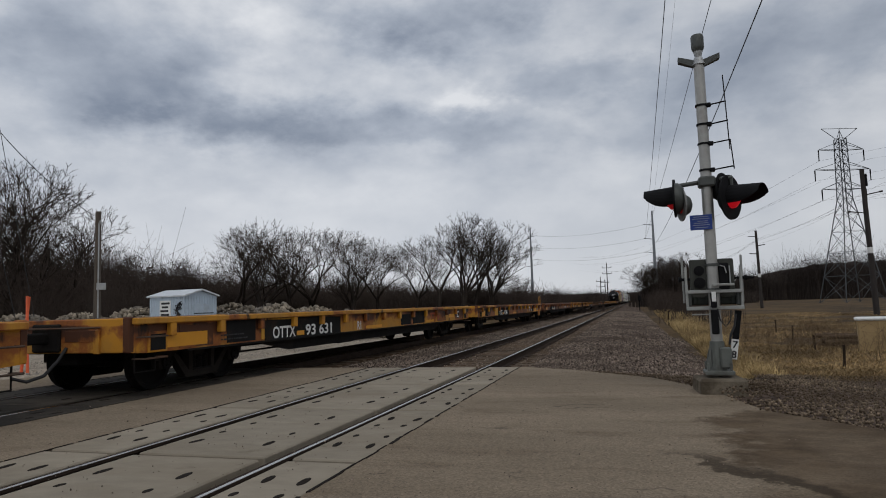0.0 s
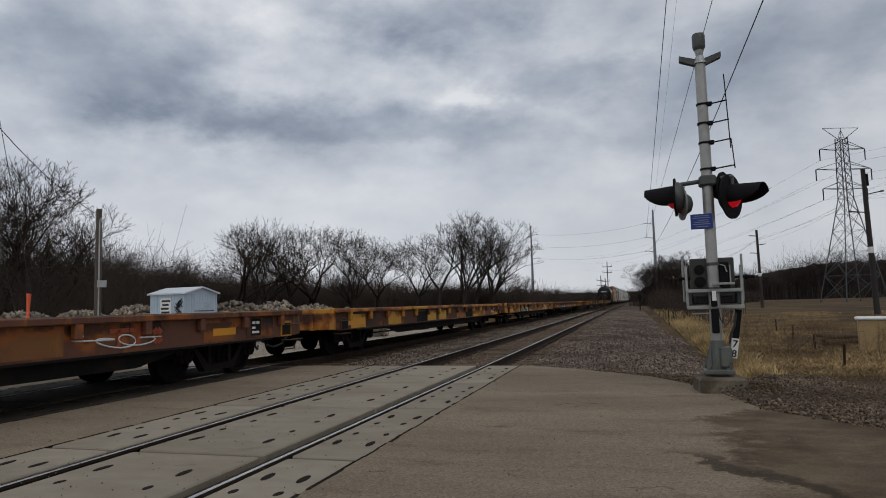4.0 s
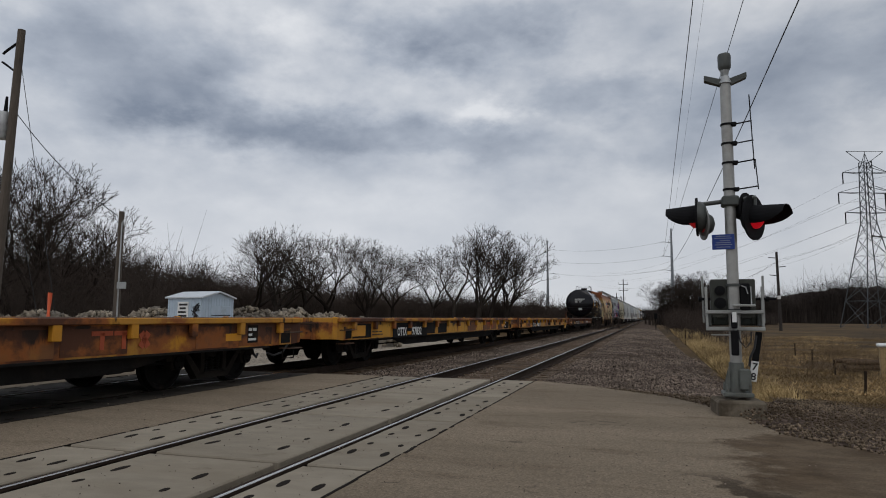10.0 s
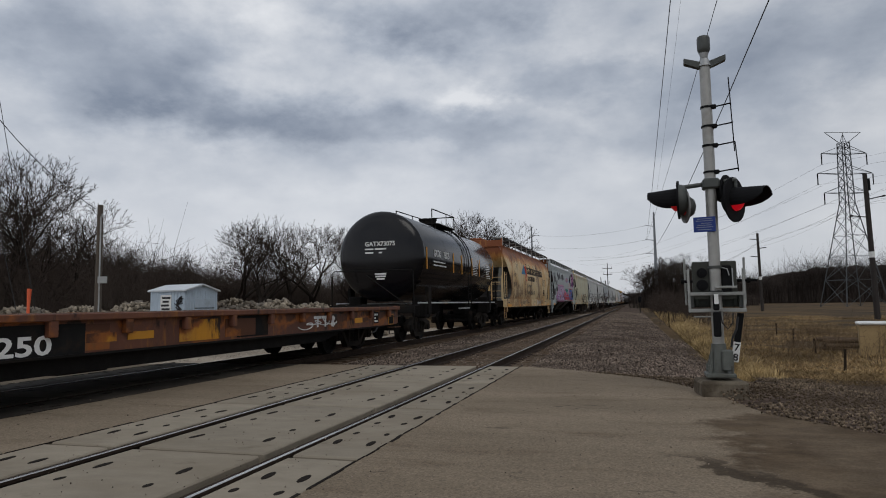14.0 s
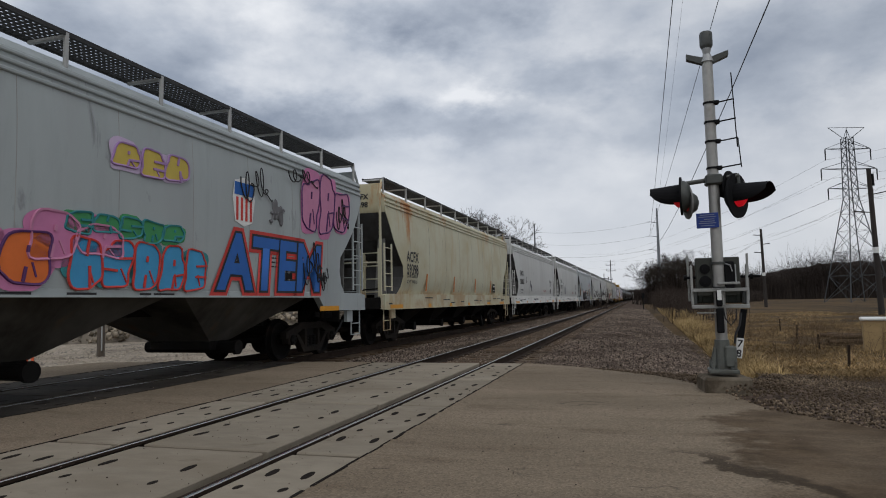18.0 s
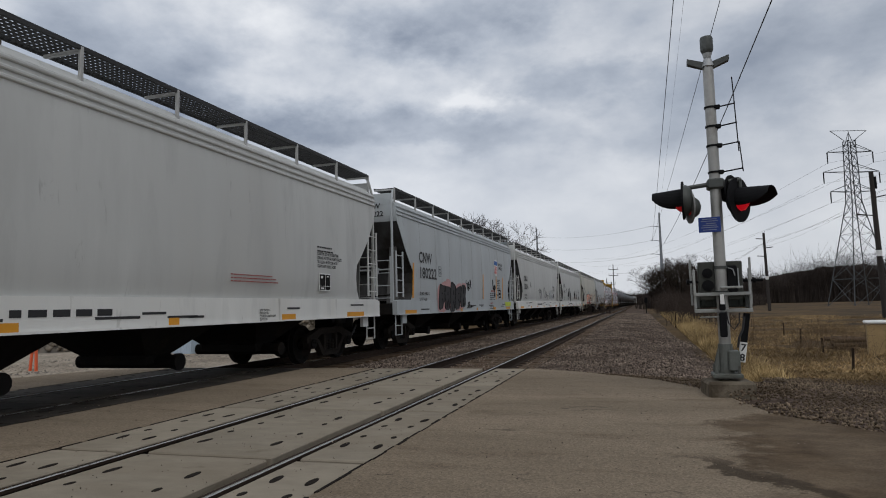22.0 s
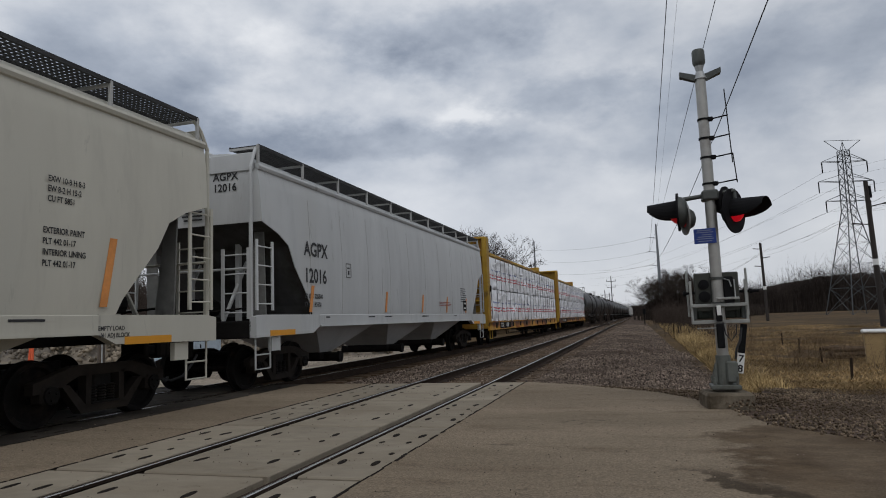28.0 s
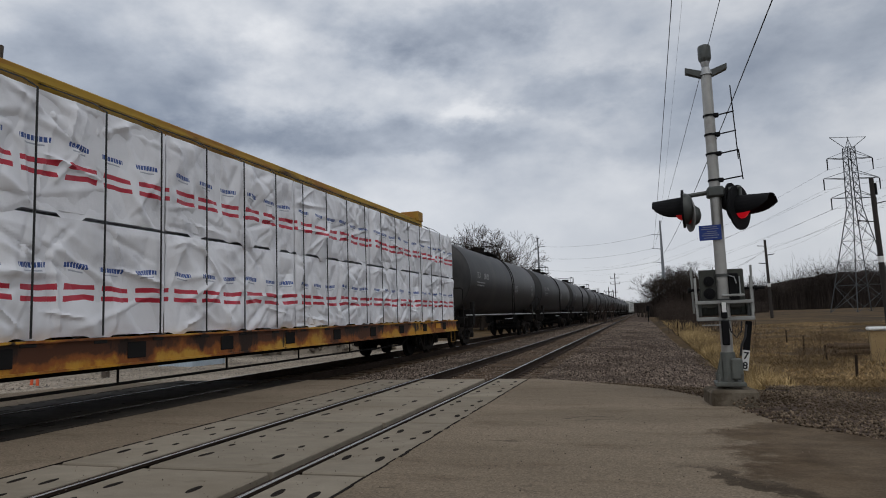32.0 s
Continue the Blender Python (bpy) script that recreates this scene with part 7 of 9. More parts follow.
def wrap_material():
    """White plastic wrap printed with rows of short blue bars and doubled red bars."""
    mat = surface("printed_white_wrap", (0.83, 0.835, 0.865), 0.34, 0, 0.06, 2.5, 0.3, [((0.58, 0.585, 0.62), 1.4, 0.55, 0.75)], bump_scale=4.5)
    nt = mat.node_tree
    n, l = nt.nodes, nt.links
    bs = n["Principled BSDF"]
    link = [k for k in l if k.to_socket == bs.inputs["Base Color"]][0]
    last = link.from_socket
    tc, sep = n.new("ShaderNodeTexCoord"), n.new("ShaderNodeSeparateXYZ")
    l.new(tc.outputs["Object"], sep.inputs[0])

    def math_node(op, a, b=None):
        k = n.new("ShaderNodeMath")
        k.operation = op
        for i, v in enumerate((a, b)):
            if v is None:
                continue
            if isinstance(v, (int, float)):
                k.inputs[i].default_value = v
            else:
                l.new(v, k.inputs[i])
        return k.outputs[0]

    def band(value, lo, hi):
        return math_node("MULTIPLY", math_node("GREATER_THAN", value, lo), math_node("LESS_THAN", value, hi))

    y, z = sep.outputs["Y"], sep.outputs["Z"]
    drift = n.new("ShaderNodeTexNoise")
    drift.inputs["Scale"].default_value, drift.inputs["Detail"].default_value = 0.9, 3
    l.new(tc.outputs["Object"], drift.inputs["Vector"])
    z = math_node("ADD", z, math_node("MULTIPLY", math_node("SUBTRACT", drift.outputs["Fac"], 0.5), 0.22))
    y = math_node("ADD", y, math_node("MULTIPLY", math_node("SUBTRACT", drift.outputs["Fac"], 0.5), 0.3))
    cell = math_node("FRACT", math_node("MULTIPLY", math_node("ADD", y, 7.13), 1 / 0.60))
    word_cell = math_node("FRACT", math_node("MULTIPLY", math_node("ADD", y, 7.16), 1 / 0.60))
    letter = math_node("LESS_THAN", math_node("FRACT", math_node("MULTIPLY", y, 1 / 0.048)), 0.78)
    red = math_node("MULTIPLY", band(cell, 0.06, 0.86), math_node("ADD", band(z, -0.30, -0.235), band(z, -0.165, -0.10)))
    blue = math_node("MULTIPLY", math_node("MULTIPLY", band(word_cell, 0.1, 0.72), letter), band(z, 0.10, 0.165))
    grey = math_node("MULTIPLY", band(word_cell, 0.2, 0.62), band(z, 0.05, 0.07))
    for fac, colour in ((red, (0.50, 0.03, 0.055, 1)), (blue, (0.04, 0.09, 0.30, 1)), (grey, (0.42, 0.44, 0.5, 1))):
        mix = n.new("ShaderNodeMixRGB")
        mix.inputs[2].default_value = colour
        l.new(fac, mix.inputs[0])
        l.new(last, mix.inputs[1])
        last = mix.outputs[0]
    l.new(last, bs.inputs["Base Color"])
    return mat


M_WRAP = wrap_material()


def bundle_mesh(length, seed):
    """A stack of boards in sagging plastic wrap: a box with slack, creased faces and a ragged lower hem."""
    rng = random.Random(seed)
    hw, hl, hh = 0.54, length / 2 - 0.012, 0.725
    ny, nz = 116, 50
    folds = []
    for _ in range(38):
        a = rng.uniform(-0.9, 0.9) if rng.random() < 0.7 else rng.uniform(1.2, 1.9)
        folds.append((rng.uniform(-hl, hl), rng.uniform(-hh, hh), math.cos(a), math.sin(a), rng.uniform(0.3, 1.0), rng.uniform(0.014, 0.05) * rng.choice((1, 1, -1)), rng.uniform(0.018, 0.055)))
    def warp(p, face):
        x, y, z = p
        q = Vector((y * 1.3 + seed * 3.1, z * 1.1, x + seed))
        slack = noise.noise(q) * 0.07 + abs(noise.noise(q * 1.2 + Vector((5, 1, 2)))) * 0.09 - abs(noise.noise(Vector((y * 2.6 + z * 1.5 + seed, z * 0.7 - y * 0.4, seed * 1.7)))) * 0.055 + (0.5 - abs(noise.noise(Vector((y * 3.1 - z * 2.4, z * 1.2 + y * 1.1, seed * 2.3)))) ** 0.6) * 0.012 + noise.ridged_multi_fractal(q * 1.4, 1.0, 2.0, 3, 1.0, 2.0) * 0.014
        for fy, fz, c, d, reach, deep, thin in folds:
            along, across = (y - fy) * c + (z - fz) * d, (z - fz) * c - (y - fy) * d
            if abs(along) < reach and abs(across) < 3 * thin:
                slack += deep * (1 - (along / reach) ** 2) * math.exp(-(across / thin) ** 2)
        edge = min(1.0, min(hl - abs(y), hh - abs(z) + 0.05) * 6)
        if face == 0:
            x += slack * max(edge, 0.15) * (1 if x > 0 else -1) - 0.015
        if z < -hh + 0.1:
            z -= max(0, noise.noise(Vector((y * 2.2, seed, 0)))) * 0.26
        return (x, y, z)
    s = Shape()
    for sx in (-1, 1):
        vs = [warp((sx * hw, -hl + 2 * hl * i / ny, -hh + 2 * hh * j / nz), 0) for j in range(nz + 1) for i in range(ny + 1)]
        fs = [(j * (ny + 1) + i, j * (ny + 1) + i + 1, (j + 1) * (ny + 1) + i + 1, (j + 1) * (ny + 1) + i) for j in range(nz) for i in range(ny)]
        s.add(vs, fs)
    s.box((0, 0, 0), (2 * hw - 0.06, 2 * hl, 2 * hh - 0.01), 0.03)
    return s.mesh("wrapped_load", M_WRAP, True)


LOADS = []


def load_car(lead, seed):
    """Two tiers of wrapped bundles on both sides of the beam."""
    rng = random.Random(seed)
    length = (BEAM - 0.75) / 6
    h = BEAM / 2
    for side in (-1, 1):
        for tier in (0, 1):
            for i in range(6):
                y = -h + 0.66 + length * (i + 0.5)
                me = BUNDLES[rng.randrange(len(BUNDLES))]
                b = solid("wrapped_load", me, M_WRAP, "white plastic-wrapped lumber bundle strapped on a centre-beam car", "wrapped load", "wrapped bundles on the lumber cars")
                LOADS.append((b, lead + h, (side * 0.93, 1.05 + 0.76 + tier * 1.5), y))


BUNDLES = [bundle_mesh((BEAM - 0.75) / 6, k) for k in range(7)]


def build_train():
    lead = lambda k: 7.60 + 20.02 * k
    first = flat_prototype()
    enlist(first, lead(-1), FLAT)
    flats = [first]
    for k in range(10):
        flats.append(enlist(copy_thing(first, pose(0, 0, 0)), lead(k), FLAT))
    names = ["", "OTTX 93 631", "OTTX 97244", "OTTX 97733", "", "OTTX 97850", "OTTX 97311", "OTTX 97369", "OTTX 97832", "OTTX 98803", "OTTX 97250"]
    starts = [None, ((-5.57, -4.71), (-4.29, -3.08)), ((-4.7, -4.0), (-3.55, -2.75)), ((-4.98, -4.35), (-3.71, -2.97)), None, ((-4.95, -4.05), (-3.5, -2.5)), ((-4.6, -3.8), (-3.3, -2.4)),
              ((-4.51, -4.04), (-3.27, -2.82)), ((-5.68, -4.99), (-4.56, -3.77)), ((-5.23, -4.43), (-4.0, -3.17)), ((-4.89, -3.99), (-3.59, -2.37))]
    # three cars have gone brown with only patches of yellow left
    brown = {}
    for k in (3, 6, 10):
        for ob in flats[k].children:
            kind = ob.name.split(".")[0]
            if kind in ("side_sill", "deck_edge", "stake_pocket", "end_sill", "corner_post"):
                if ob.data.name not in brown:
                    me = ob.data.copy()
                    me.materials.clear()
                    me.materials.append(M_BROWN)
                    brown[ob.data.name] = me
                ob.data = brown[ob.data.name]
        tagged(flats[k], "dark rust-brown flat car with patches of yellow paint")
        rng = random.Random(k)
        for y, w, hh in ((-3.1, 0.9, 0.13), (-1.6, 0.5, 0.12), (-0.9, 0.5, 0.11), (0.4, 1.0, 0.33), (1.5, 0.9, 0.3), (6.9, 0.4, 0.12)) + (((3.0, 1.6, 0.36), (5.4, 1.7, 0.36)) if k == 6 else ()):
            part("yellow_patch", Shape().box((1.4845, y, 0.80 + (0.02 if hh > 0.2 else 0)), (0.006, w, hh)), M_YELLOW, flats[k], "remaining patch of yellow paint")
        if k != 6:
            scribble(flats[k], 3.6, 0.80, 1.6, 0.2, M_WHITE, k, 7, 1.488)
    for k, (car, mark) in enumerate(zip(flats, names)):
        flat_marks(car, k, mark, starts[k])
        paint_bays(car, k, k in (3, 6, 10))
        if k in (2, 9):
            brake_stand(car)
    # black tank car behind the flats
    tank = enlist(tank_prototype(12.3, 1.5, 10.4, M_TANK, 2.78), 207.7, 12.3)
    tagged(tank, "glossy black tank car with white lettering and yellow stripes")
    tank_marks(tank, 1.5, 2.78, "GATX", "73075", 60, 10.4)
    # covered hoppers
    cream = rusty_paint("rust_streaked_cream_paint", (0.63, 0.50, 0.29), (0.58, 0.36, 0.14), 0.31, 0.22)
    grey = car_paint("grey_car_paint", (0.37, 0.405, 0.405), 0.0, (0.26, 0.265, 0.27))
    ivory = rusty_paint("stained_ivory_paint", (0.56, 0.545, 0.405), (0.50, 0.455, 0.30), 0.07, 0.02)
    pale = car_paint("pale_grey_paint", (0.55, 0.555, 0.535), 0.0, (0.45, 0.445, 0.42))
    white_sill = car_paint("white_sill_paint", (0.72, 0.72, 0.69), 0.0, (0.58, 0.56, 0.51))
    blue = car_paint("blue_grey_paint", (0.44, 0.47, 0.48), 0.0, (0.36, 0.37, 0.37))
    stone = car_paint("stone_grey_paint", (0.51, 0.49, 0.42), 0.0, (0.43, 0.42, 0.37))
    dove = car_paint("dove_grey_paint", (0.50, 0.51, 0.51), 0.0, (0.40, 0.40, 0.38))

    def hop(lead_, trail, paint, label, shift=0.3, longer=0.0, **kw):
        """A hopper; its steel sits a little behind the two marks from which its lettering is laid out."""
        car = enlist(hopper_prototype(trail - lead_ + longer, paint, **kw), lead_, trail - lead_)
        for ob in car.children:
            ob.matrix_basis = pose(0, shift, 0) @ ob.matrix_basis
        tagged(car, label)
        return car, trail - lead_

    car, n = hop(221.0, 238.2, cream, "rust-streaked cream covered hopper with large dark lettering", bays=3, kind="round")
    h = n / 2
    big = surface("faded_dark_lettering", (0.07, 0.055, 0.045), 0.7)
    # owner's name and subtitle as plain bars; town and the plain word in letters
    rng = random.Random(77)
    def name_bars(y, z, widths, tall, low):
        """A row of plain rings and strokes in place of the owner's name."""
        flank = lambda q: 0.008 + float(np.interp(q, [2.3, 2.7, 3.05, 3.35, 3.65], [1.618, 1.618, 1.60, 1.56, 1.48]))
        s, thick = Shape(), 0.022 * (low / 0.4) ** 0.5
        for i, w in enumerate(widths):
            up = tall if i in (0, 3) else low
            s.path([(flank(z + up * q / 4), y + 0.02, z + up * q / 4) for q in range(5)], thick, 4)
            ring = []
            for q in range(17):
                zz = z + low * 0.5 + low * 0.5 * math.sin(2 * math.pi * q / 16)
                ring.append((flank(zz), y + 0.02 + w * 0.5 + w * 0.42 * math.cos(2 * math.pi * q / 16), zz))
            s.path(ring[2 if i % 3 == 1 else 0:], thick, 4)
            y += w + 0.07
        tagged(part("owner_bars", s, big, car), "large owner name drawn as plain dark rings and strokes", kind="stuff")
    name_bars(-h + 7.0, 2.92, [0.40, 0.32, 0.32, 0.2, 0.34, 0.22, 0.34], 0.62, 0.40)
    name_bars(-h + 9.75, 2.92, [0.38, 0.2, 0.34, 0.34, 0.32, 0.28, 0.18, 0.28], 0.60, 0.38)
    name_bars(-h + 12.45, 2.92, [0.36, 0.3], 0.5, 0.36)
    name_bars(-h + 7.2, 2.52, [0.22], 0.26, 0.26)
    name_bars(-h + 7.75, 2.52, [0.22] * 7, 0.26, 0.26)
    part("train_pipe", Shape().tube((1.5, -h + 1.6, 0.93), (1.5, h - 1.6, 0.93), 0.055, None, 10), M_STEEL, car, "long grey pipe under the sill", True)
    for y in np.arange(-h + 2.2, h - 2, 2.4):
        part("pipe_hanger", Shape().box((1.5, float(y), 0.96), (0.14, 0.07, 0.16), 0.01), M_STEEL, car, "dark pipe hanger")
    part("pale_placard", Shape().box((1.606, -h + 11.1, 1.2), (0.006, 0.30, 0.27)), M_WHITE, car, "pale placard on the sill")
    part("grey_patch", Shape().box((1.606, -h + 12.0, 1.2), (0.006, 0.62, 0.17)), surface("grey_cover_paint", (0.30, 0.305, 0.31)), car, "grey painted-over patch")
    letters(car, "Company", -h + 7.1, 2.12, 0.26, big, GR_X, 1.15)
    letters(car, "Cedar Rapids. IA", -h + 7.0, 1.7, 0.27, big, GR_X, 1.1)
    letters(car, "AGFX", -h + 2.6, 2.55, 0.26, big, GR_X, 0.9)
    letters(car, "49324", -h + 2.6, 2.1, 0.26, big, GR_X, 0.9)
    letters(car, "FOUR COMPARTMENTS", -h + 5.0, 1.17, 0.09, M_BLACK, 1.604, 1.0)
    s = Shape()
    s.prism([(-h + 5.1, 2.85), (-h + 6.5, 2.85), (-h + 5.8, 3.42)], 0, GR_X - 0.003, GR_X + 0.002)
    emblem = part("emblem_triangle", s, paint_of("emblem_blue", (0.06, 0.20, 0.36)), car, "plain blue triangle")
    for k, pts in enumerate((((6.2, 3.3), (6.3, 3.05), (6.55, 3.1), (6.75, 3.2)), ((6.45, 3.35), (6.5, 2.9), (6.4, 2.6), (6.9, 2.5)), ((6.6, 3.1), (6.8, 2.8), (6.75, 2.45)))):
        part("emblem_stroke", Shape().path([(GR_X - 0.015, -h + a, b) for a, b in pts], 0.035, 5), SP_RED, emblem, "plain red stroke")
    text_block(car, h - 4.1, 2.75, 6, 1.5, 0.04, big, GR_X, 6)
    s = Shape().box((GR_X, h - 3.3, 1.85), (0.005, 0.5, 0.4))
    p = part("stencil_panel", s, M_BLACKPATCH, car, "black inspection stencil panel")
    bars(p, "stencil_lettering", GR_X + 0.004, [(h - 3.5, 1.98, 0.16, 0.05), (h - 3.25, 1.98, 0.16, 0.05), (h - 3.5, 1.86, 0.4, 0.03), (h - 3.5, 1.78, 0.3, 0.03), (h - 3.5, 1.7, 0.36, 0.03)], cream)
    sill_marks(car, n, 2)

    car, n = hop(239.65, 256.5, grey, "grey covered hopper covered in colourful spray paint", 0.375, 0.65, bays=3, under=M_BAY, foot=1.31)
    h = n / 2
    hopper_marks(car, n, "CMO", "10368", 0.36, 12, y0=-h + 2.2, z0=2.63, red=False, drop=1.45, wide=1.0, foot=1.31)
    lav, plum, rosy = paint_of("lavender_spray", (0.55, 0.44, 0.60)), paint_of("plum_spray", (0.10, 0.03, 0.13)), paint_of("hot_pink_spray", (0.58, 0.20, 0.38))
    graffiti(car, -h + 2.5, 1.60, 3, 0.5, 0.34, rosy, rosy, SP_MAUVE, 2)
    graffiti(car, -h + 3.1, 1.75, 8, 0.68, 0.66, rosy, SP_ORANGE, plum, 8)
    spray_word(car, "APEKS", -5.2, -0.75, 1.42, 2.55, rosy, plum, lav, 0.05, 0.016)
    graffiti(car, -h + 8.75, 1.72, 5, 0.52, 0.55, SP_TEAL, SP_SKY, SP_RED, 3)
    graffiti(car, -h + 8.7, 2.22, 5, 0.42, 0.26, SP_GREEN, SP_GREEN, SP_TEAL, 7)
    spray_word(car, "ATEM", 3.25, 6.75, 1.46, 2.4, SP_RED, SP_DARK, SP_BLUE, 0.1)
    graffiti(car, -h + 9.4, 3.18, 3, 0.5, 0.36, lav, SP_GOLD, SP_MAUVE, 6)
    graffiti(car, -h + 14.4, 3.3, 3, 0.72, 1.05, rosy, SP_PINK, plum, 5)
    graffiti(car, -h + 8.2, 2.0, 2, 0.7, 0.5, rosy, rosy, SP_PINK, 15)
    for y, z, w, hh, k in ((-h + 1.1, 3.1, 1.0, 0.7, 1), (-h + 3.3, 3.36, 2.1, 0.45, 2), (-h + 6.1, 3.36, 1.7, 0.5, 3), (-h + 1.3, 2.05, 0.9, 0.5, 4), (-h + 13.2, 2.9, 0.5, 0.4, 5)):
        scribble(car, y, z, w, hh, SP_SMOKE, k, 13, GR_X + 0.003, 0.026)
    for y, z, w, hh, k in ((h - 2.4, 2.0, 0.9, 0.7, 61), (h - 1.9, 1.7, 0.6, 0.4, 62), (h - 3.0, 3.75, 1.2, 0.3, 63), (h - 0.9, 3.2, 0.6, 0.6, 64), (h - 4.6, 3.3, 1.0, 0.6, 65)):
        scribble(car, y, z, w, hh, SP_DARK, k, 11, GR_X + 0.02, 0.012)
    s = Shape()
    s.prism([(a + 0.6, b + 0.1) for a, b in ((3.1, 2.5), (3.35, 2.42), (3.6, 2.5), (3.68, 2.9), (3.62, 3.2), (3.35, 3.28), (3.08, 3.2), (3.02, 2.9))], 0, GR_X - 0.003, GR_X + 0.003)
    shield = part("shield_emblem", s, M_WHITE, car, "plain shield shape in blue, red and white")
    part("shield_top", Shape().box((GR_X + 0.005, 3.95, 3.17), (0.005, 0.56, 0.22)), SP_BLUE, shield)
    s = Shape()
    for i in range(4):
        s.box((GR_X + 0.005, 3.75 + i * 0.135, 2.82), (0.005, 0.06, 0.4))
    part("shield_stripe", s, SP_RED, shield)

    car, n = hop(257.9, 274.7, ivory, "stained ivory covered hopper with rusty edges", 0.62, bays=4, seam=1.75, curl=0.10)
    hopper_marks(car, n, "ACFX", "59398", 0.31, 15, y0=-n / 2 + 2.3, z0=2.36, red=False, drop=1.22, ld=0.47, plate=False)
    stripes(car, (-n / 2 + 3.95, -1.3, 1.8, 4.6), surface("burnt_orange_paint", (0.50, 0.17, 0.04), 0.7), 1.5, 2.05, 0.16)

    for k, (a, b, number, tag) in enumerate(((276.2, 293.2, "252263", 0), (294.6, 311.45, "252407", 1), (330.45, 347.2, "252216", 2), (348.5, 365.3, "252468", 3))):
        car, n = hop(a, b, pale, "pale grey covered hopper with black lettering and white side sill", bays=4, sill=white_sill, ribs=False, curl=0.04)
        hopper_marks(car, n, "DAKX", number, 0.29, 20 + k, y0=-n / 2 + 2.22, z0=2.54, drop=1.62, wide=1.0, panel=False, red=tag != 2)
        h = n / 2
        text_block(car, h - 3.06, 2.50, 2, 0.8, 0.042, M_BLACK, GR_X, 95)
        for q, text in enumerate(("CAUTION: DO NOT USE STEAM", "BOILING WATER OR SHARP OBJECTS", "TO CLEAN. ENTER CAR WITH", "CLEAN SOFT SOLED SHOES.")):
            letters(car, text, h - 3.06, 2.33 - q * 0.088, 0.062, M_BLACK, GR_X, 0.8)
        part("panel_border", Shape().box((GR_X - 0.003, h - 2.73, 1.755), (0.005, 0.5, 0.37)), M_WHITE, car, "white border of the stencil panel")
        p = part("stencil_panel", Shape().box((GR_X, h - 2.73, 1.755), (0.005, 0.46, 0.33)), M_BLACKPATCH, car, "black inspection stencil panel")
        bars(p, "stencil_lettering", GR_X + 0.004, [(h - 2.72, 1.755, 0.008, 0.33), (h - 2.95, 1.67, 0.46, 0.008), (h - 2.92, 1.86, 0.1, 0.05), (h - 2.65, 1.88, 0.08, 0.03), (h - 2.92, 1.625, 0.14, 0.03)], M_WHITE)
        for q, text in enumerate(("EXW 10-8 H 8-4", "EW 8-5 H 15-1", "COUPLED LENGTH 58-9", "CU FT 5250")):
            letters(car, text, h - 5.2, 1.17 - q * 0.055, 0.042, M_BLACK, 1.605, 0.85)
        if tag == 2:
            for q, text in enumerate(("SECURITY AGREEMENT", "THE SURFACE", "BOARD")):
                letters(car, text, h - 6.3 + q * 0.12, 1.74 - q * 0.11, 0.075, M_BLACK, GR_X, 0.85)
            for q in (0, 1, 2):
                scribble(car, h - 5.0 + q * 0.6, 1.72, 0.7, 0.7, paint_of("slate_pencil", (0.36, 0.38, 0.40)), 200 + q, 5, GR_X + 0.003, 0.006)
        s = Shape().box((1.605, -1.3, 1.2), (0.004, 0.1, 0.12))
        text_block(car, -1.6, 1.2, 1, 1.5, 0.12, M_BLACK, 1.604, 30 + k)
        if tag == 1:
            s = Shape()
            s.prism([(-n / 2 + 4.75, 1.62), (-n / 2 + 5.9, 1.62), (-n / 2 + 5.9, 2.12), (-n / 2 + 5.6, 2.2), (-n / 2 + 5.4, 2.42), (-n / 2 + 5.15, 2.3), (-n / 2 + 4.8, 2.1)], 0, GR_X - 0.003, GR_X + 0.002)
            part("cover_patch", s, paint_of("grey_cover_paint", (0.30, 0.305, 0.31)), car, "grey painted-over patch")
        if tag == 2:
            scribble(car, -1.0, 2.0, 1.1, 0.7, SP_SMOKE, 71, 5)
            scribble(car, 1.0, 1.8, 1.8, 0.8, SP_SMOKE, 72, 4)
        if tag == 3:
            for y, w, hh, q in ((-3.4, 0.9, 0.75, 81), (-2.0, 0.8, 0.9, 82), (1.5, 0.9, 0.6, 83), (3.3, 0.6, 0.6, 84)):
                scribble(car, y, 2.0, w, hh, SP_DARK, q, 8)
                scribble(car, y, 1.95, w * 0.9, hh * 0.8, SP_DARK, q + 100, 7)
        if tag == 0:
            scribble(car, -2.9, 2.0, 0.5, 0.5, SP_SMOKE, 91, 6)

    car, n = hop(312.7, 329.2, blue, "blue-grey covered hopper with large black lettering and spray paint", bays=3)
    h = n / 2
    hopper_marks(car, n, "CNW", "180222", 0.34, 33, y0=-h + 2.15, z0=2.55, red=False, drop=1.4, wide=1.05)
    graffiti(car, -h + 4.05, 1.55, 5, 0.66, 0.95, paint_of("dusty_pink_spray", (0.52, 0.30, 0.29)), SP_DARK, SP_DARK, 9, 0.3)
    scribble(car, -h + 7.5, 2.0, 0.8, 0.4, SP_DARK, 51)
    scribble(car, h - 4.5, 1.95, 0.6, 0.6, SP_DARK, 52)
    scribble(car, -h + 7.6, 1.22, 0.6, 0.22, SP_DARK, 53)
    letters(car, "WARNING", 3.4, 1.78, 0.1, OX_RED, GR_X, 1.1)
    text_block(car, 3.2, 1.7, 4, 1.0, 0.04, M_BLACK, GR_X, 61)
    letters(car, "CAUTION", 3.3, 1.25, 0.08, OX_RED, 1.604, 1.1)
    text_block(car, 3.2, 1.19, 3, 0.9, 0.035, M_BLACK, 1.604, 62)
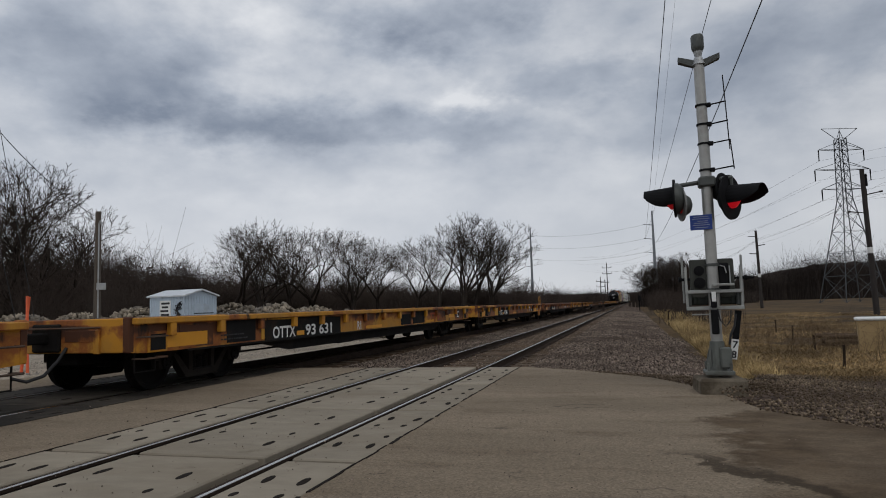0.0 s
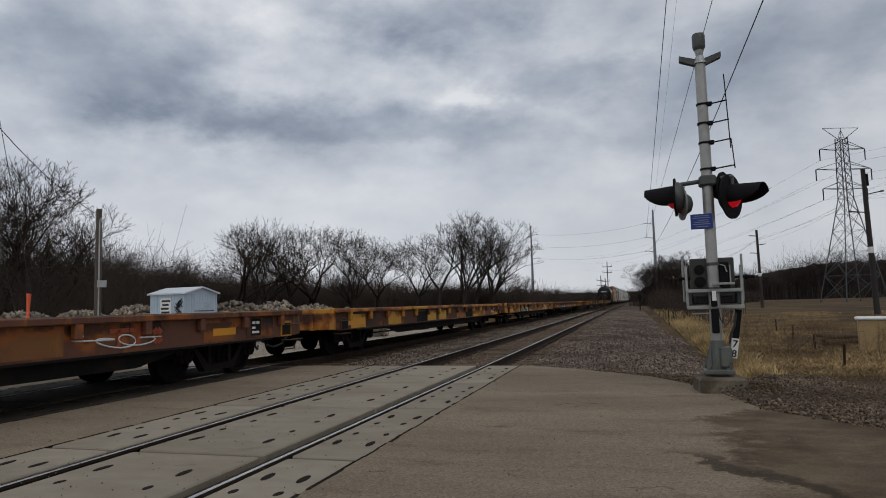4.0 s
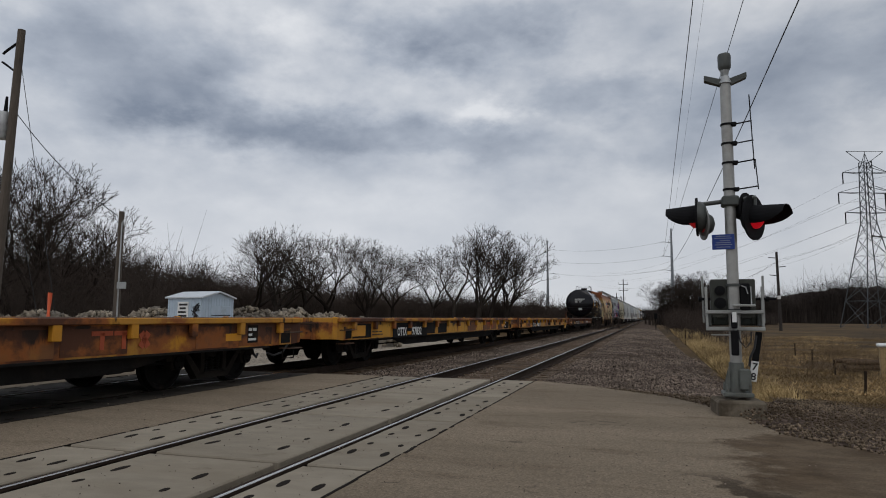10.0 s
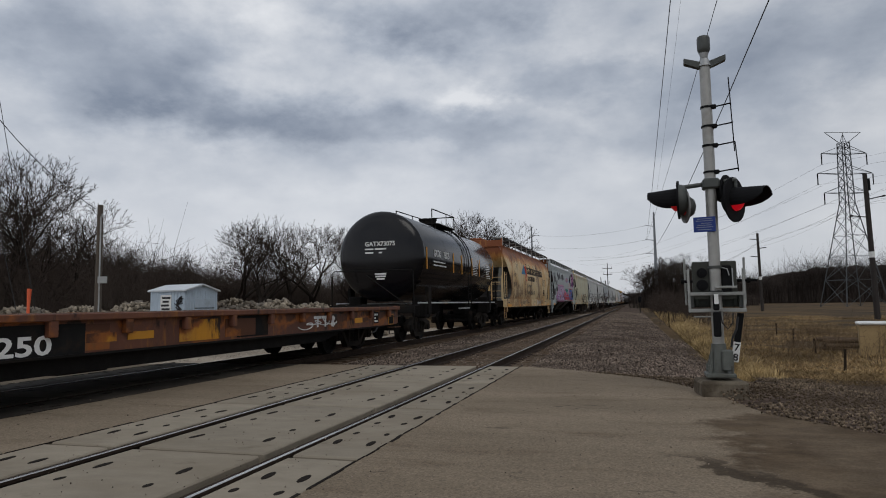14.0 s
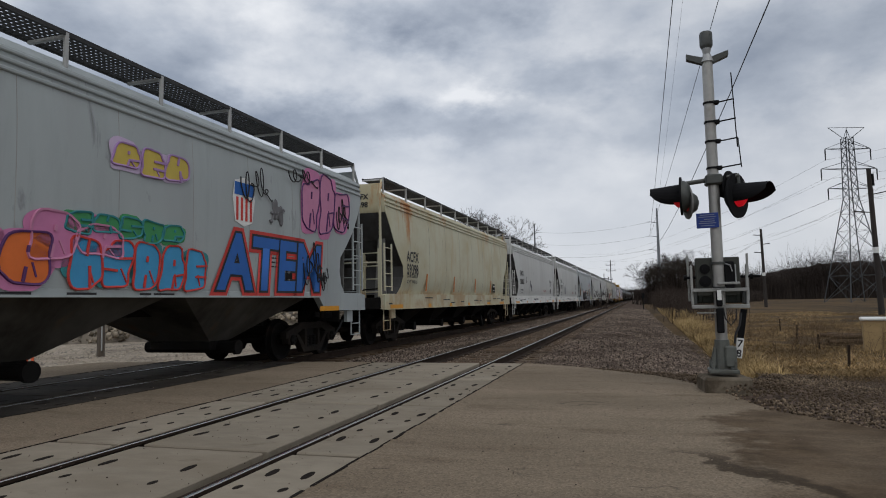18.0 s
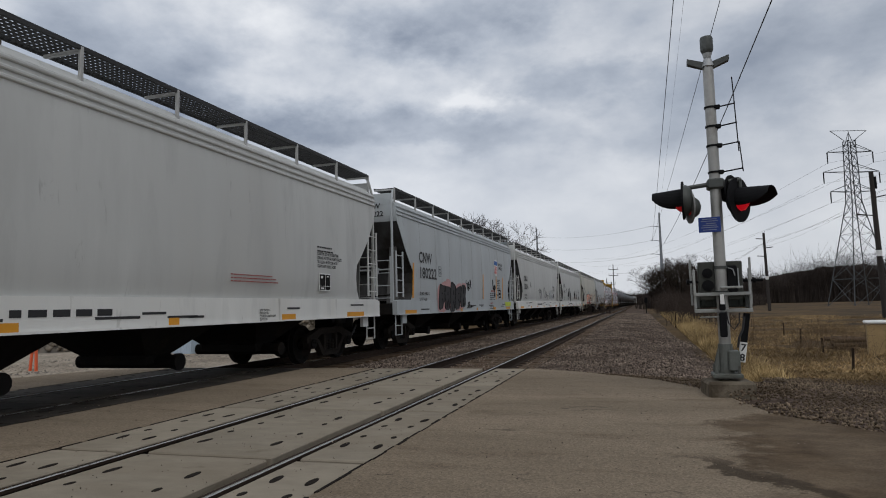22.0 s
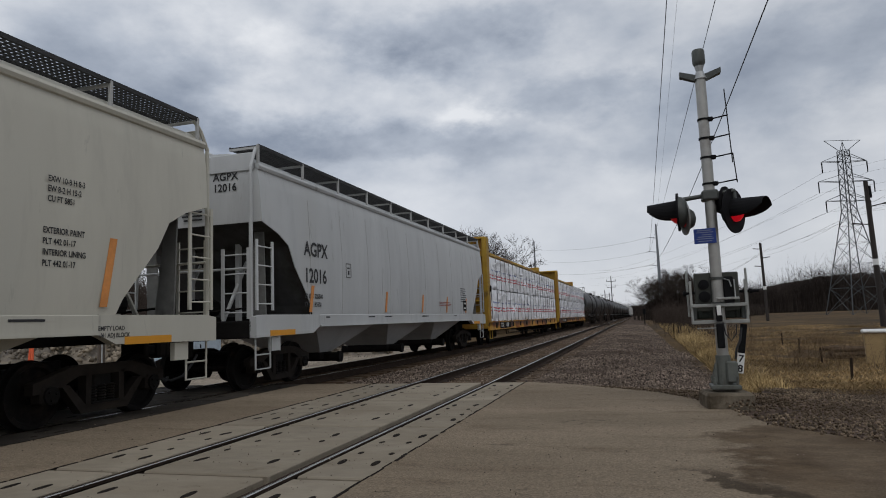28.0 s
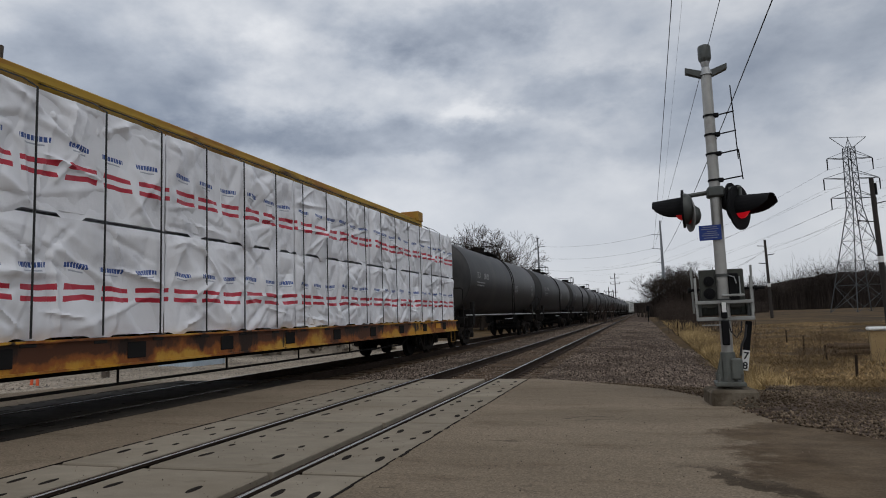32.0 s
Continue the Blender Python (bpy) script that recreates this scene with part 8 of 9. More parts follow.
    letters(car, "CH-100-228", h - 3.9, 1.6, 0.1, M_BLACK, GR_X, 1.1)
    letters(car, "BUILDING", h - 3.2, 3.02, 0.13, M_BLACK, GR_X, 1.1)
    letters(car, "AMERICA", h - 3.15, 2.84, 0.13, M_BLACK, GR_X, 1.1)
    stripes(car, (-h + 1.5, 1.9, 4.4, h - 2.5), M_PATCH, 1.45, 2.5, 0.1)
    s = Shape()
    s.prism([(h - 4.0, 2.6), (h - 3.75, 2.5), (h - 3.5, 2.6), (h - 3.42, 2.95), (h - 3.48, 3.2), (h - 3.75, 3.27), (h - 4.02, 3.2), (h - 4.08, 2.95)], 0, GR_X - 0.003, GR_X + 0.003)
    shield = part("shield_emblem", s, M_WHITE, car, "plain shield shape in blue, red and white")
    part("shield_top", Shape().box((GR_X + 0.005, h - 3.75, 3.1), (0.005, 0.56, 0.18)), SP_BLUE, shield)
    s = Shape()
    for i in range(4):
        s.box((GR_X + 0.005, h - 3.95 + i * 0.135, 2.78), (0.005, 0.06, 0.36))
    part("shield_stripe", s, SP_RED, shield)
    s = Shape()
    s.box((GR_X, h - 1.2, 1.24), (0.006, 1.3, 0.2))
    part("lime_scrawl", s, SP_LIME, car, "lime green spray on the sill")

    car, n = hop(366.7, 385.5, stone, "stone-grey covered hopper with an orange spray-painted piece", bays=3, kind="new", ribs=False, under=stone, foot=1.16)
    h = n / 2
    hopper_marks(car, n, "AGPX", "12040", 0.3, 44, kind="new", panel=False, red=False, foot=1.16)
    part("red_spray_band", Shape().box((1.605, -h + 7.6, 1.28), (0.006, 4.9, 0.2)), SP_RED, car, "red sprayed lower edge of the piece")
    graffiti(car, -h + 5.1, 1.80, 3, 1.62, 0.92, SP_DARK, SP_ORANGE, M_WHITE, 14)
    for a, b, r in ((7.9, 2.42, 0.17), (8.35, 2.36, 0.08), (8.3, 2.2, 0.09), (10.05, 1.98, 0.12), (10.25, 2.06, 0.06), (10.2, 1.85, 0.07)):
        s = Shape()
        disc(s, (GR_X, -h + a, b), r, 0.003, 0, 18)
        part("spray_dot", s, SP_TEAL, car, "dark blue spray-painted dot")
    text_block(car, -h + 12.05, 2.17, 2, 1.75, 0.05, OX_RED, GR_X, 45)
    for k, text in enumerate(("EXTERIOR PAINT", "PLT 442 01-17", "INTERIOR LINING", "PLT 442 01-17")):
        letters(car, text, h - 2.95, 2.36 - k * 0.13, 0.075, M_BLACK, GR_X, 0.75)
    letters(car, "EXW 10-8 H 8-3", h - 2.9, 2.98, 0.075, M_BLACK, GR_X, 0.75)
    letters(car, "EW 8-2 H 15-2", h - 2.9, 2.86, 0.075, M_BLACK, GR_X, 0.75)
    letters(car, "CU FT 5851", h - 2.9, 2.74, 0.075, M_BLACK, GR_X, 0.75)
    letters(car, "EMPTY LOAD", h - 2.1, 1.2, 0.06, M_BLACK, 1.604, 0.9)
    letters(car, "1/41 ADJ BLOCK", h - 2.1, 1.11, 0.06, M_BLACK, 1.604, 0.9)
    stripes(car, (-h + 11.7, -h + 14.25, -h + 16.7), surface("faded_orange_paint", (0.62, 0.25, 0.07), 0.7), 1.5, 2.4, 0.16)

    car, n = hop(386.65, 404.1, dove, "dove-grey covered hopper with black lettering and sloping bays", bays=3, kind="new", under=dove, foot=1.16)
    hopper_marks(car, n, "AGPX", "12016", 0.3, 46, kind="new", foot=1.16)
    stripes(car, (-n / 2 + 2.2, -2.4, 0.6, 3.2, n / 2 - 3.0), surface("faded_orange_paint", (0.62, 0.25, 0.07), 0.7), 1.45, 2.0)
    # lumber cars
    beam = enlist(centerbeam_prototype(), 405.5, BEAM)
    beam2 = enlist(copy_thing(beam, pose(0, 0, 0)), 430.35, BEAM)
    for k, (car, number) in enumerate(((beam, "84298"), (beam2, "84251"))):
        s = Shape().box((1.518, -BEAM / 2 + 3.55, 0.86), (0.006, 2.7, 0.3))
        part("black_panel", s, M_BLACKPATCH, car, "black lettering panel")
        letters(car, "TTZX", -BEAM / 2 + 2.4, 0.78, 0.2, M_WHITE, 1.524, 0.9, "white stencilled reporting mark")
        letters(car, number, -BEAM / 2 + 3.6, 0.78, 0.2, M_WHITE, 1.524, 0.9, "white stencilled car number")
        letters(car, "RSH 75", BEAM / 2 - 4.4, 0.8, 0.15, M_BLACK, 1.516, 0.9)
        s = Shape().box((1.53, BEAM / 2 - 2.2, 0.9), (0.006, 0.5, 0.16))
        part("yellow_patch", s, M_PATCH, car, "bright yellow patch")
        end_letters(car, number[:3], 0.6, -BEAM / 2 + 0.36, 4.05, 0.2, M_BLACK)
    load_car(405.5, 1)
    load_car(430.35, 2)
    # a string of dusty tank cars
    oil = tank_prototype(16.9, 1.56, 15.2, M_TANK2, 2.72)
    tagged(oil, "dusty black tank car with faded white lettering")
    at = 454.7
    enlist(oil, at, 16.9)
    tank_marks(oil, 1.56, 2.72, "TILX", "290153", 90, 15.2, False)
    for k in range(10):
        at += 18.15
        enlist(copy_thing(oil, pose(0, 0, 0)), at, 16.9)
    at += 18.2
    far = enlist(hopper_prototype(16.8, pale), at, 16.8)
    tagged(far, "pale grey covered hopper far back in the train")
    for k in range(3):
        at += 18.1
        enlist(copy_thing(far, pose(0, 0, 0)), at, 16.8)


def motions():
    """The train rolls by at a steady pace; every wheelset turns with it."""
    times = [0.0, 4.0, 8.0, 12.0, 16.0, 20.0, 24.0, 28.0, 32.0]
    for car, start in CARS:
        walk(car, [(t, on_far_track(start - SPEED * t)) for t in times])
    for load, start, base, y in LOADS:
        walk(load, [(t, on_far_track(start - SPEED * t) @ pose(base[0], y, base[1])) for t in times])
    turn = math.degrees(SPEED / WHEEL)
    made = {}
    for ob in bpy.data.objects:
        if not ob.name.startswith("wheelset"):
            continue
        key = 1 if ob.matrix_basis.translation.y > 0 else -1
        if key not in made:
            walk(ob, [(k / 30, pose(0, key * 0.89, WHEEL, (turn * k / 30) % 360)) for k in range(961)])
            made[key] = ob.animation_data
        else:
            ob.rotation_mode = "QUATERNION"
            ob.animation_data_create()
            ob.animation_data.action = made[key].action
            ob.animation_data.action_slot = made[key].action_slot


build_train()


# ---- trees, woods and dry plants ----
def sticks(name, p, q, r0, r1, mat, sides=3):
    """Many tapered sticks in one mesh, from arrays of ends and radii."""
    p, q, r0, r1 = (np.asarray(a, float) for a in (p, q, r0, r1))
    d = q - p
    d /= np.maximum(np.linalg.norm(d, axis=1), 1e-9)[:, None]
    ref = np.where(np.abs(d[:, 2:3]) > 0.9, np.array([[1.0, 0, 0]]), np.array([[0, 0, 1.0]]))
    u = np.cross(d, ref)
    u /= np.linalg.norm(u, axis=1)[:, None]
    w = np.cross(d, u)
    rows = []
    for o, r in ((p, r0), (q, r1)):
        for i in range(sides):
            a = 2 * math.pi * i / sides
            rows.append(o + (u * math.cos(a) + w * math.sin(a)) * r[:, None])
    v = np.stack(rows, 1)
    f = np.array([(i, (i + 1) % sides, sides + (i + 1) % sides, sides + i) for i in range(sides)])
    f = f[None] + (np.arange(len(p)) * 2 * sides)[:, None, None]
    me = raw_mesh(name, v.reshape(-1, 3), f.reshape(-1, 4), mat)
    return me


def grow(seed, spread=0.5, stems=1, depth=7, lean=0.1, clear=0.22):
    """Branch segments of an open bare tree one metre tall: thick limbs, and many fine upswept twigs."""
    rng = random.Random(seed)
    thick, thin = [], []

    def branch(p, d, length, r, level):
        n = 3 if level < depth - 1 else 2
        for i in range(n):
            d = (d + Vector((rng.gauss(0, 0.12), rng.gauss(0, 0.12), 0.045 if level else 0.0))).normalized()
            q = p + d * (length / n)
            r2 = r * 0.9
            (thick if level < 4 else thin).append((tuple(p), tuple(q), r, r2))
            p, r = q, r2
            if 0 < level < depth and i < n - 1 and rng.random() < 0.75:
                side = Vector((rng.gauss(0, 1), rng.gauss(0, 1), rng.gauss(0.35, 0.4))).normalized()
                branch(p, (d * 0.62 + side * 0.55).normalized(), length * rng.uniform(0.45, 0.7), r * 0.5, max(level + 2, depth - 2))
        if level >= depth - 1:
            for _ in range(2):
                side = Vector((rng.gauss(0, 1), rng.gauss(0, 1), rng.gauss(0.3, 0.6))).normalized()
                thin.append((tuple(p), tuple(p + (d * 0.8 + side * 0.6).normalized() * length * rng.uniform(0.3, 0.7)), r * 0.6, r * 0.35))
        if level < depth:
            around = rng.uniform(0, 6.28)
            count = rng.choice((2, 2, 3))
            for c in range(count):
                a = around + 6.28 * c / count + rng.uniform(-.5, .5)
                u = d.orthogonal().normalized()
                w = d.cross(u)
                open_ = spread * rng.uniform(0.55, 1.2)
                dd = (d + (u * math.cos(a) + w * math.sin(a)) * open_ + Vector((0, 0, 0.07))).normalized()
                branch(p, dd, length * (rng.uniform(0.66, 0.84) if level else rng.uniform(0.7, 0.95)), r * (0.76 if count == 2 else 0.66), level + 1)

    for k in range(stems):
        a = rng.uniform(0, 6.28) + 6.28 * k / stems
        branch(Vector((0.012 * math.cos(a), 0.012 * math.sin(a), -0.02)), Vector((lean * math.cos(a), lean * math.sin(a), 1)).normalized(), clear * rng.uniform(0.85, 1.15), (0.027 if stems == 1 else 0.02), 0)
    top = max(q[2] for _, q, _, _ in thin)
    out = []
    for group in (thick, thin):
        p = np.array([g[0] for g in group]) / top
        q = np.array([g[1] for g in group]) / top
        out.append((p, q, np.array([g[2] for g in group]) / top, np.array([g[3] for g in group]) / top))
    return out


def tree_kinds():
    kinds = []
    for seed, spread, stems, lean in ((3, 0.80, 2, 0.35), (8, 0.66, 1, 0.05), (14, 0.88, 1, 0.15), (21, 0.62, 3, 0.22), (33, 0.78, 2, 0.45), (41, 0.74, 1, 0.1)):
        (a, b, c, d), (e, f, g, h) = grow(seed, spread * 0.95, stems, 7 if stems < 2 else 6, lean, 0.26 if stems < 2 else 0.2)
        kinds.append((sticks("trunk", a, b, c, d, M_BARK, 6), sticks("crown", e, f, np.clip(g, 0.0011, 0.0030), np.clip(h, 0.0008, 0.0024), M_TWIG, 3)))
    return kinds


def build_trees():
    kinds = tree_kinds()
    spots = [(-36.2, 31.5, 11.4, 5), (-39.0, 34.5, 9.6, 3), (-40.1, 37.7, 9.8, 0), (-42.2, 42.7, 8.9, 3), (-33.5, 29.0, 8.2, 4), (-55.9, 64.0, 8.8, 1), (-53.4, 70.0, 8.5, 3),
             (-34.6, 51.0, 9.5, 0), (-33.0, 53.2, 10.3, 4), (-32.2, 57.6, 9.8, 2), (-30.1, 58.8, 9.3, 0), (-27.0, 60.2, 9.4, 5), (-25.0, 62.6, 8.4, 2), (-23.6, 71.2, 8.8, 2),
             (-20.2, 69.0, 10.6, 1), (-18.3, 70.6, 11.9, 3), (-17.2, 72.1, 11.4, 1), (-16.0, 74.2, 10.6, 3), (-15.7, 93.7, 5.9, 2), (-46.0, 49.0, 8.0, 4), (-60.0, 56.0, 9.5, 3), (-29.0, 66.0, 7.2, 3), (-38.0, 62.0, 7.4, 1),
             (-44.5, 30.0, 9.6, 2), (-48.0, 36.0, 9.2, 0)]
    rng = random.Random(12)
    for x, y, z, k in spots:
        g = 0.2 + ground_height(x, y) * 0.5
        tree = thing("bare_tree", "leafless dark deciduous tree standing in brown brush", "tree", "bare trees along the lot", at=Matrix.LocRotScale((x, y, g - 0.1), Euler((0, 0, rng.uniform(0, 6.28))), Vector((1, 1, 1)) * (z - g)))
        part("trunk", kinds[k][0], M_BARK, tree)
        part("crown", kinds[k][1], M_TWIG, tree, "open crown of bare twigs")
    # trees of the clump beside the line
    for x, y, z, k in ((2.4, 150, 6.8, 3), (4.6, 151, 9.6, 1), (7.2, 149, 10.6, 3), (9.4, 150, 11.6, 1), (11.4, 149, 8.6, 0), (13.0, 151, 7.2, 3), (5.8, 156, 9.0, 0), (10.4, 157, 10.4, 3), (8.2, 143, 8.0, 4), (15.5, 155, 6.0, 3), (6.6, 152, 10.0, 5), (8.4, 153, 11.2, 5), (10.4, 151, 10.8, 2), (5.2, 149, 8.6, 2), (12.2, 153, 8.4, 5), (9.0, 147, 9.6, 0), (3.4, 148, 7.2, 4)):
        tree = thing("bare_tree", "leafless dark tree in the clump beside the line", "tree", "bare trees of the far clump", at=Matrix.LocRotScale((x, y, -0.5), Euler((0, 0, rng.uniform(0, 6.28))), Vector((1, 1, 1)) * (z + 0.5)))
        part("trunk", kinds[k][0], M_BARK, tree)
        part("crown", kinds[k][1], M_TWIG, tree, "open crown of bare twigs")


def thicket(name, spots, heights, per, mat, label, seed, radius=0.02, wide=0.35):
    """Leafless brush: clumps of leaning stems with side twigs, in one mesh."""
    rng = np.random.default_rng(seed)
    spots, heights = np.asarray(spots, float), np.asarray(heights, float)
    n = len(spots)
    base = np.repeat(spots, per, 0) + np.concatenate([rng.normal(0, 0.5, (n * per, 2)), np.zeros((n * per, 1))], 1)
    hh = np.repeat(heights, per) * rng.uniform(0.55, 1.05, n * per)
    lean = rng.normal(0, wide, (n * per, 2)) * hh[:, None]
    mid = base + np.concatenate([lean * 0.35, (hh * 0.55)[:, None]], 1)
    top = base + np.concatenate([lean, hh[:, None]], 1)
    P, Q, A, B = [base, mid], [mid, top], [np.full(n * per, radius), np.full(n * per, radius * 0.7)], [np.full(n * per, radius * 0.7), np.full(n * per, radius * 0.25)]
    for _ in range(4):
        t = rng.uniform(0.25, 0.95, n * per)[:, None]
        o = mid * (1 - t) + top * t
        d = rng.normal(0, 0.2, (n * per, 3)) * hh[:, None] + np.array([[0, 0, 0.12]]) * hh[:, None]
        P.append(o), Q.append(o + d), A.append(np.full(n * per, radius * 0.5)), B.append(np.full(n * per, radius * 0.2))
    me = sticks(name, np.concatenate(P), np.concatenate(Q), np.concatenate(A), np.concatenate(B), mat)
    return tagged(new(name, me), label, "brush", kind="stuff")


def woods_band(name, line, depth, mat, label, seed, step=1.6, lump=2.0):
    """A distant belt of bare woods: a lumpy mass, its height given along a line of (x, y, height)."""
    vs, fs = [], []
    pts = []
    for (xa, ya, ha), (xb, yb, hb) in zip(line, line[1:]):
        n = max(2, int(math.hypot(xb - xa, yb - ya) / step))
        for i in range(n):
            t = i / n
            pts.append((xa + (xb - xa) * t, ya + (yb - ya) * t, ha + (hb - ha) * t))
    prof = ((0.0, 0.0), (0.02, 0.45), (0.1, 0.78), (0.3, 0.95), (0.6, 1.0), (1.0, 0.9))
    for i, (x, y, h) in enumerate(pts):
        away = Vector((x, y, 0)).normalized()
        for k, (a, b) in enumerate(prof):
            j = noise.noise(Vector((i * 0.55, k * 0.8, seed))) + 0.6 * noise.noise(Vector((i * 1.7, k, seed + 9)))
            p = Vector((x, y, -0.6)) + away * (a * depth + j * lump * (0.6 if k else 0)) + Vector((0, 0, b * (0.84 * h + 0.6) * (1 + 0.06 * j)))
            vs.append(tuple(p))
    m = len(prof)
    for i in range(len(pts) - 1):
        for k in range(m - 1):
            fs.append((i * m + k, i * m + k + 1, (i + 1) * m + k + 1, (i + 1) * m + k))
    me = raw_mesh(name, vs, fs, mat)
    tagged(new(name, me), label, "woods", kind="stuff")
    # twigs breaking the outline
    rng = random.Random(seed)
    spots, hs = [], []
    for x, y, h in pts:
        for _ in range(9):
            spots.append((x + rng.uniform(-2, 2), y + rng.uniform(-4, 5), -0.4))
            hs.append(h * rng.uniform(0.8, 1.08))
    return spots, hs


def build_woods():
    rng = np.random.default_rng(3)
    # brush behind the gravel lot
    t = rng.uniform(0, 1, 1100)
    ang = np.interp(t, [0, 0.4, 1.0], [53, 37, 6]) + rng.normal(0, 1.2, 1100)
    dist = rng.uniform(77, 100, 1100)
    x, y = -np.sin(np.radians(ang)) * dist, np.cos(np.radians(ang)) * dist
    h = np.interp(ang, [4, 12, 25, 37, 55], [2.8, 3.7, 5.0, 6.8, 8.6]) * rng.uniform(0.6, 1.0, 1100)
    thicket("brush_thicket", np.stack([x, y, np.full(1100, -0.2)], 1), h, 13, M_THICKET, "dense brown leafless brush behind the lot", 4, 0.035, 0.2)
    n = 200
    ang, dist = rng.uniform(40, 58, n), rng.uniform(40, 60, n)
    thicket("near_brush", np.stack([-np.sin(np.radians(ang)) * dist, np.cos(np.radians(ang)) * dist, np.full(n, -0.3)], 1), rng.uniform(1.5, 5.5, n), 9, M_BRUSH, "tangled leafless brush at the edge of the lot", 5, 0.022, 0.3)
    spots, hs = [], []
    for args in (("woods_behind_lot", [(-150, 70, 9), (-110, 85, 9.0), (-75, 97, 7.4), (-62, 104, 6.0), (-48, 108, 4.6), (-30, 112, 3.8), (-14, 114, 3.0)], 14, M_FARWOOD, "dark leafless woods behind the gravel lot", 1),
                 ("woods_far_ahead", [(-110, 330, 9), (-70, 380, 9), (-45, 400, 7), (-25, 405, 7.6), (-8, 420, 7), (6, 420, 8), (30, 400, 9), (60, 380, 10)], 40, M_FARWOOD, "distant leafless woods closing the view along the line", 2),
                 ("woods_clump", [(1.6, 152, 3.8), (4, 151, 5.4), (8, 151, 6.2), (12, 151, 4.8), (16, 153, 3.0), (22, 160, 2.6), (30, 190, 2.6)], 10, M_FARWOOD, "dark leafless clump beside the line", 3),
                 ("woods_across_field", [(26, 300, 8.0), (38, 247, 9.5), (45, 246, 11.4), (52, 244.5, 12.8), (60, 243, 14.4), (68, 241, 14.2), (78, 238, 14), (95, 232, 14), (130, 220, 14), (190, 190, 14)], 25, M_FARWOOD, "dark leafless woods across the field", 4)):
        a, b = woods_band(*args)
        spots += a
        hs += b
    thicket("woods_twigs", spots, hs, 5, M_WOODTWIG, "bare twigs along the outline of the woods", 6, 0.055, 0.13)
    # brush beside the ballast further down the line
    n = 240
    x, y = rng.uniform(1.5, 5.5, n), 40 + rng.uniform(0, 1, n) ** 0.7 * 100
    thicket("line_side_brush", np.stack([x + y * 0.012, y, np.full(n, -0.5)], 1), rng.uniform(0.6, 1.9, n) * (1 + y / 160), 8, M_BRUSH, "low brown brush beside the ballast", 7, 0.016, 0.3)


def build_grass():
    rng = np.random.default_rng(9)

    def blades(name, x, y, h, mat, label, wide=0.006, bend=0.45):
        n = len(x)
        z = np.array([ground_height(a, b) if a > 1.3 or b < 12 else max(ground_height(a, b), ballast_height(a)) for a, b in zip(x, y)]) - 0.02
        base = np.stack([x, y, z], 1)
        a = rng.uniform(0, 2 * math.pi, n)
        side = np.stack([np.cos(a), np.sin(a), np.zeros(n)], 1) * wide
        tip = base + np.stack([rng.normal(0, bend, n) * h, rng.normal(0, bend, n) * h, h], 1)
        mid = (base + tip) / 2 + np.array([[0, 0, 0.12]]) * h[:, None]
        v = np.stack([base - side, base + side, mid + side * 0.7, mid - side * 0.7, tip], 1).reshape(-1, 3)
        k = (np.arange(n) * 5)[:, None]
        f = np.concatenate([np.array([[0, 1, 2]]) + k, np.array([[0, 2, 3]]) + k, np.array([[3, 2, 4]]) + k])
        tagged(new(name, raw_mesh(name, v, f, mat)), label, "grass", kind="stuff")

    n = 26000
    y = 14.5 + rng.uniform(0, 1, n) ** 1.5 * 60
    x = 1.75 + np.abs(rng.normal(0, 0.5, n)) * (0.6 + 0.02 * y) + 0.006 * y
    keep = (noise_field(x * 2.2, y * 1.2) > -0.15) & ((x < 2.9) | (y > 22))
    blades("tall_dry_grass", x[keep], y[keep], (rng.uniform(0.12, 0.42, n) * np.interp(y, [14, 18, 26], [0.45, 0.9, 1.2]))[keep], M_GRASS, "tufts of straw-coloured grass beside the ballast", 0.008, 0.5)
    n = 105000
    y = 13.6 + rng.uniform(0, 1, n) ** 1.5 * 46
    x = 2.0 + rng.uniform(0, 1, n) * (3 + y * 0.36)
    keep = noise_field(x, y) > -0.22
    blades("field_grass", x[keep], y[keep], rng.uniform(0.03, 0.12, n)[keep], M_TURF, "short matted dry grass over the field", 0.011, 1.0)
    n = 6000
    y = 14 + rng.uniform(0, 1, n) ** 1.2 * 40
    x = 3 + rng.uniform(0, 1, n) * (3 + y * 0.3)
    keep = noise_field(x + 40, y) > 0.42
    blades("dead_weed_stalks", x[keep], y[keep], rng.uniform(0.2, 0.6, n)[keep], M_WEED, "dead brown weed stalks in the field", 0.006, 0.3)
    r2 = random.Random(4)
    spots = [(r2.uniform(3.2, 8.0), r2.uniform(19, 34), -0.52) for _ in range(26)]
    thicket("weed_clumps", spots, [r2.uniform(0.35, 0.9) for _ in spots], 22, M_WEED, "low clumps of dead brown weeds in the field", 12, 0.006, 0.45)
    spots = [(4.6, 19.5, -0.55), (5.5, 20.0, -0.55), (4.1, 22.5, -0.5), (5.9, 18.0, -0.55), (5.2, 24.0, -0.5), (3.9, 27.0, -0.5), (6.9, 26.0, -0.45)]
    thicket("field_shrubs", spots, [0.8, 1.0, 0.85, 0.9, 0.95, 0.8, 0.9], 16, M_WEED, "small bare shrubs in the dry field", 11, 0.0055, 0.35)


def noise_field(x, y):
    return np.array([noise.noise(Vector((a * 0.28, b * 0.28, 1.0))) + 0.5 * noise.noise(Vector((a * 1.1, b * 1.1, 4.0))) for a, b in zip(x, y)])


# ---- poles, wires and pylon ----
def wire(name, pts, r, label, mat=None):
    s = Shape()
    s.path(pts, r, 4)
    return solid(name, s, mat or M_CABLE, label, "wire", "overhead wires")


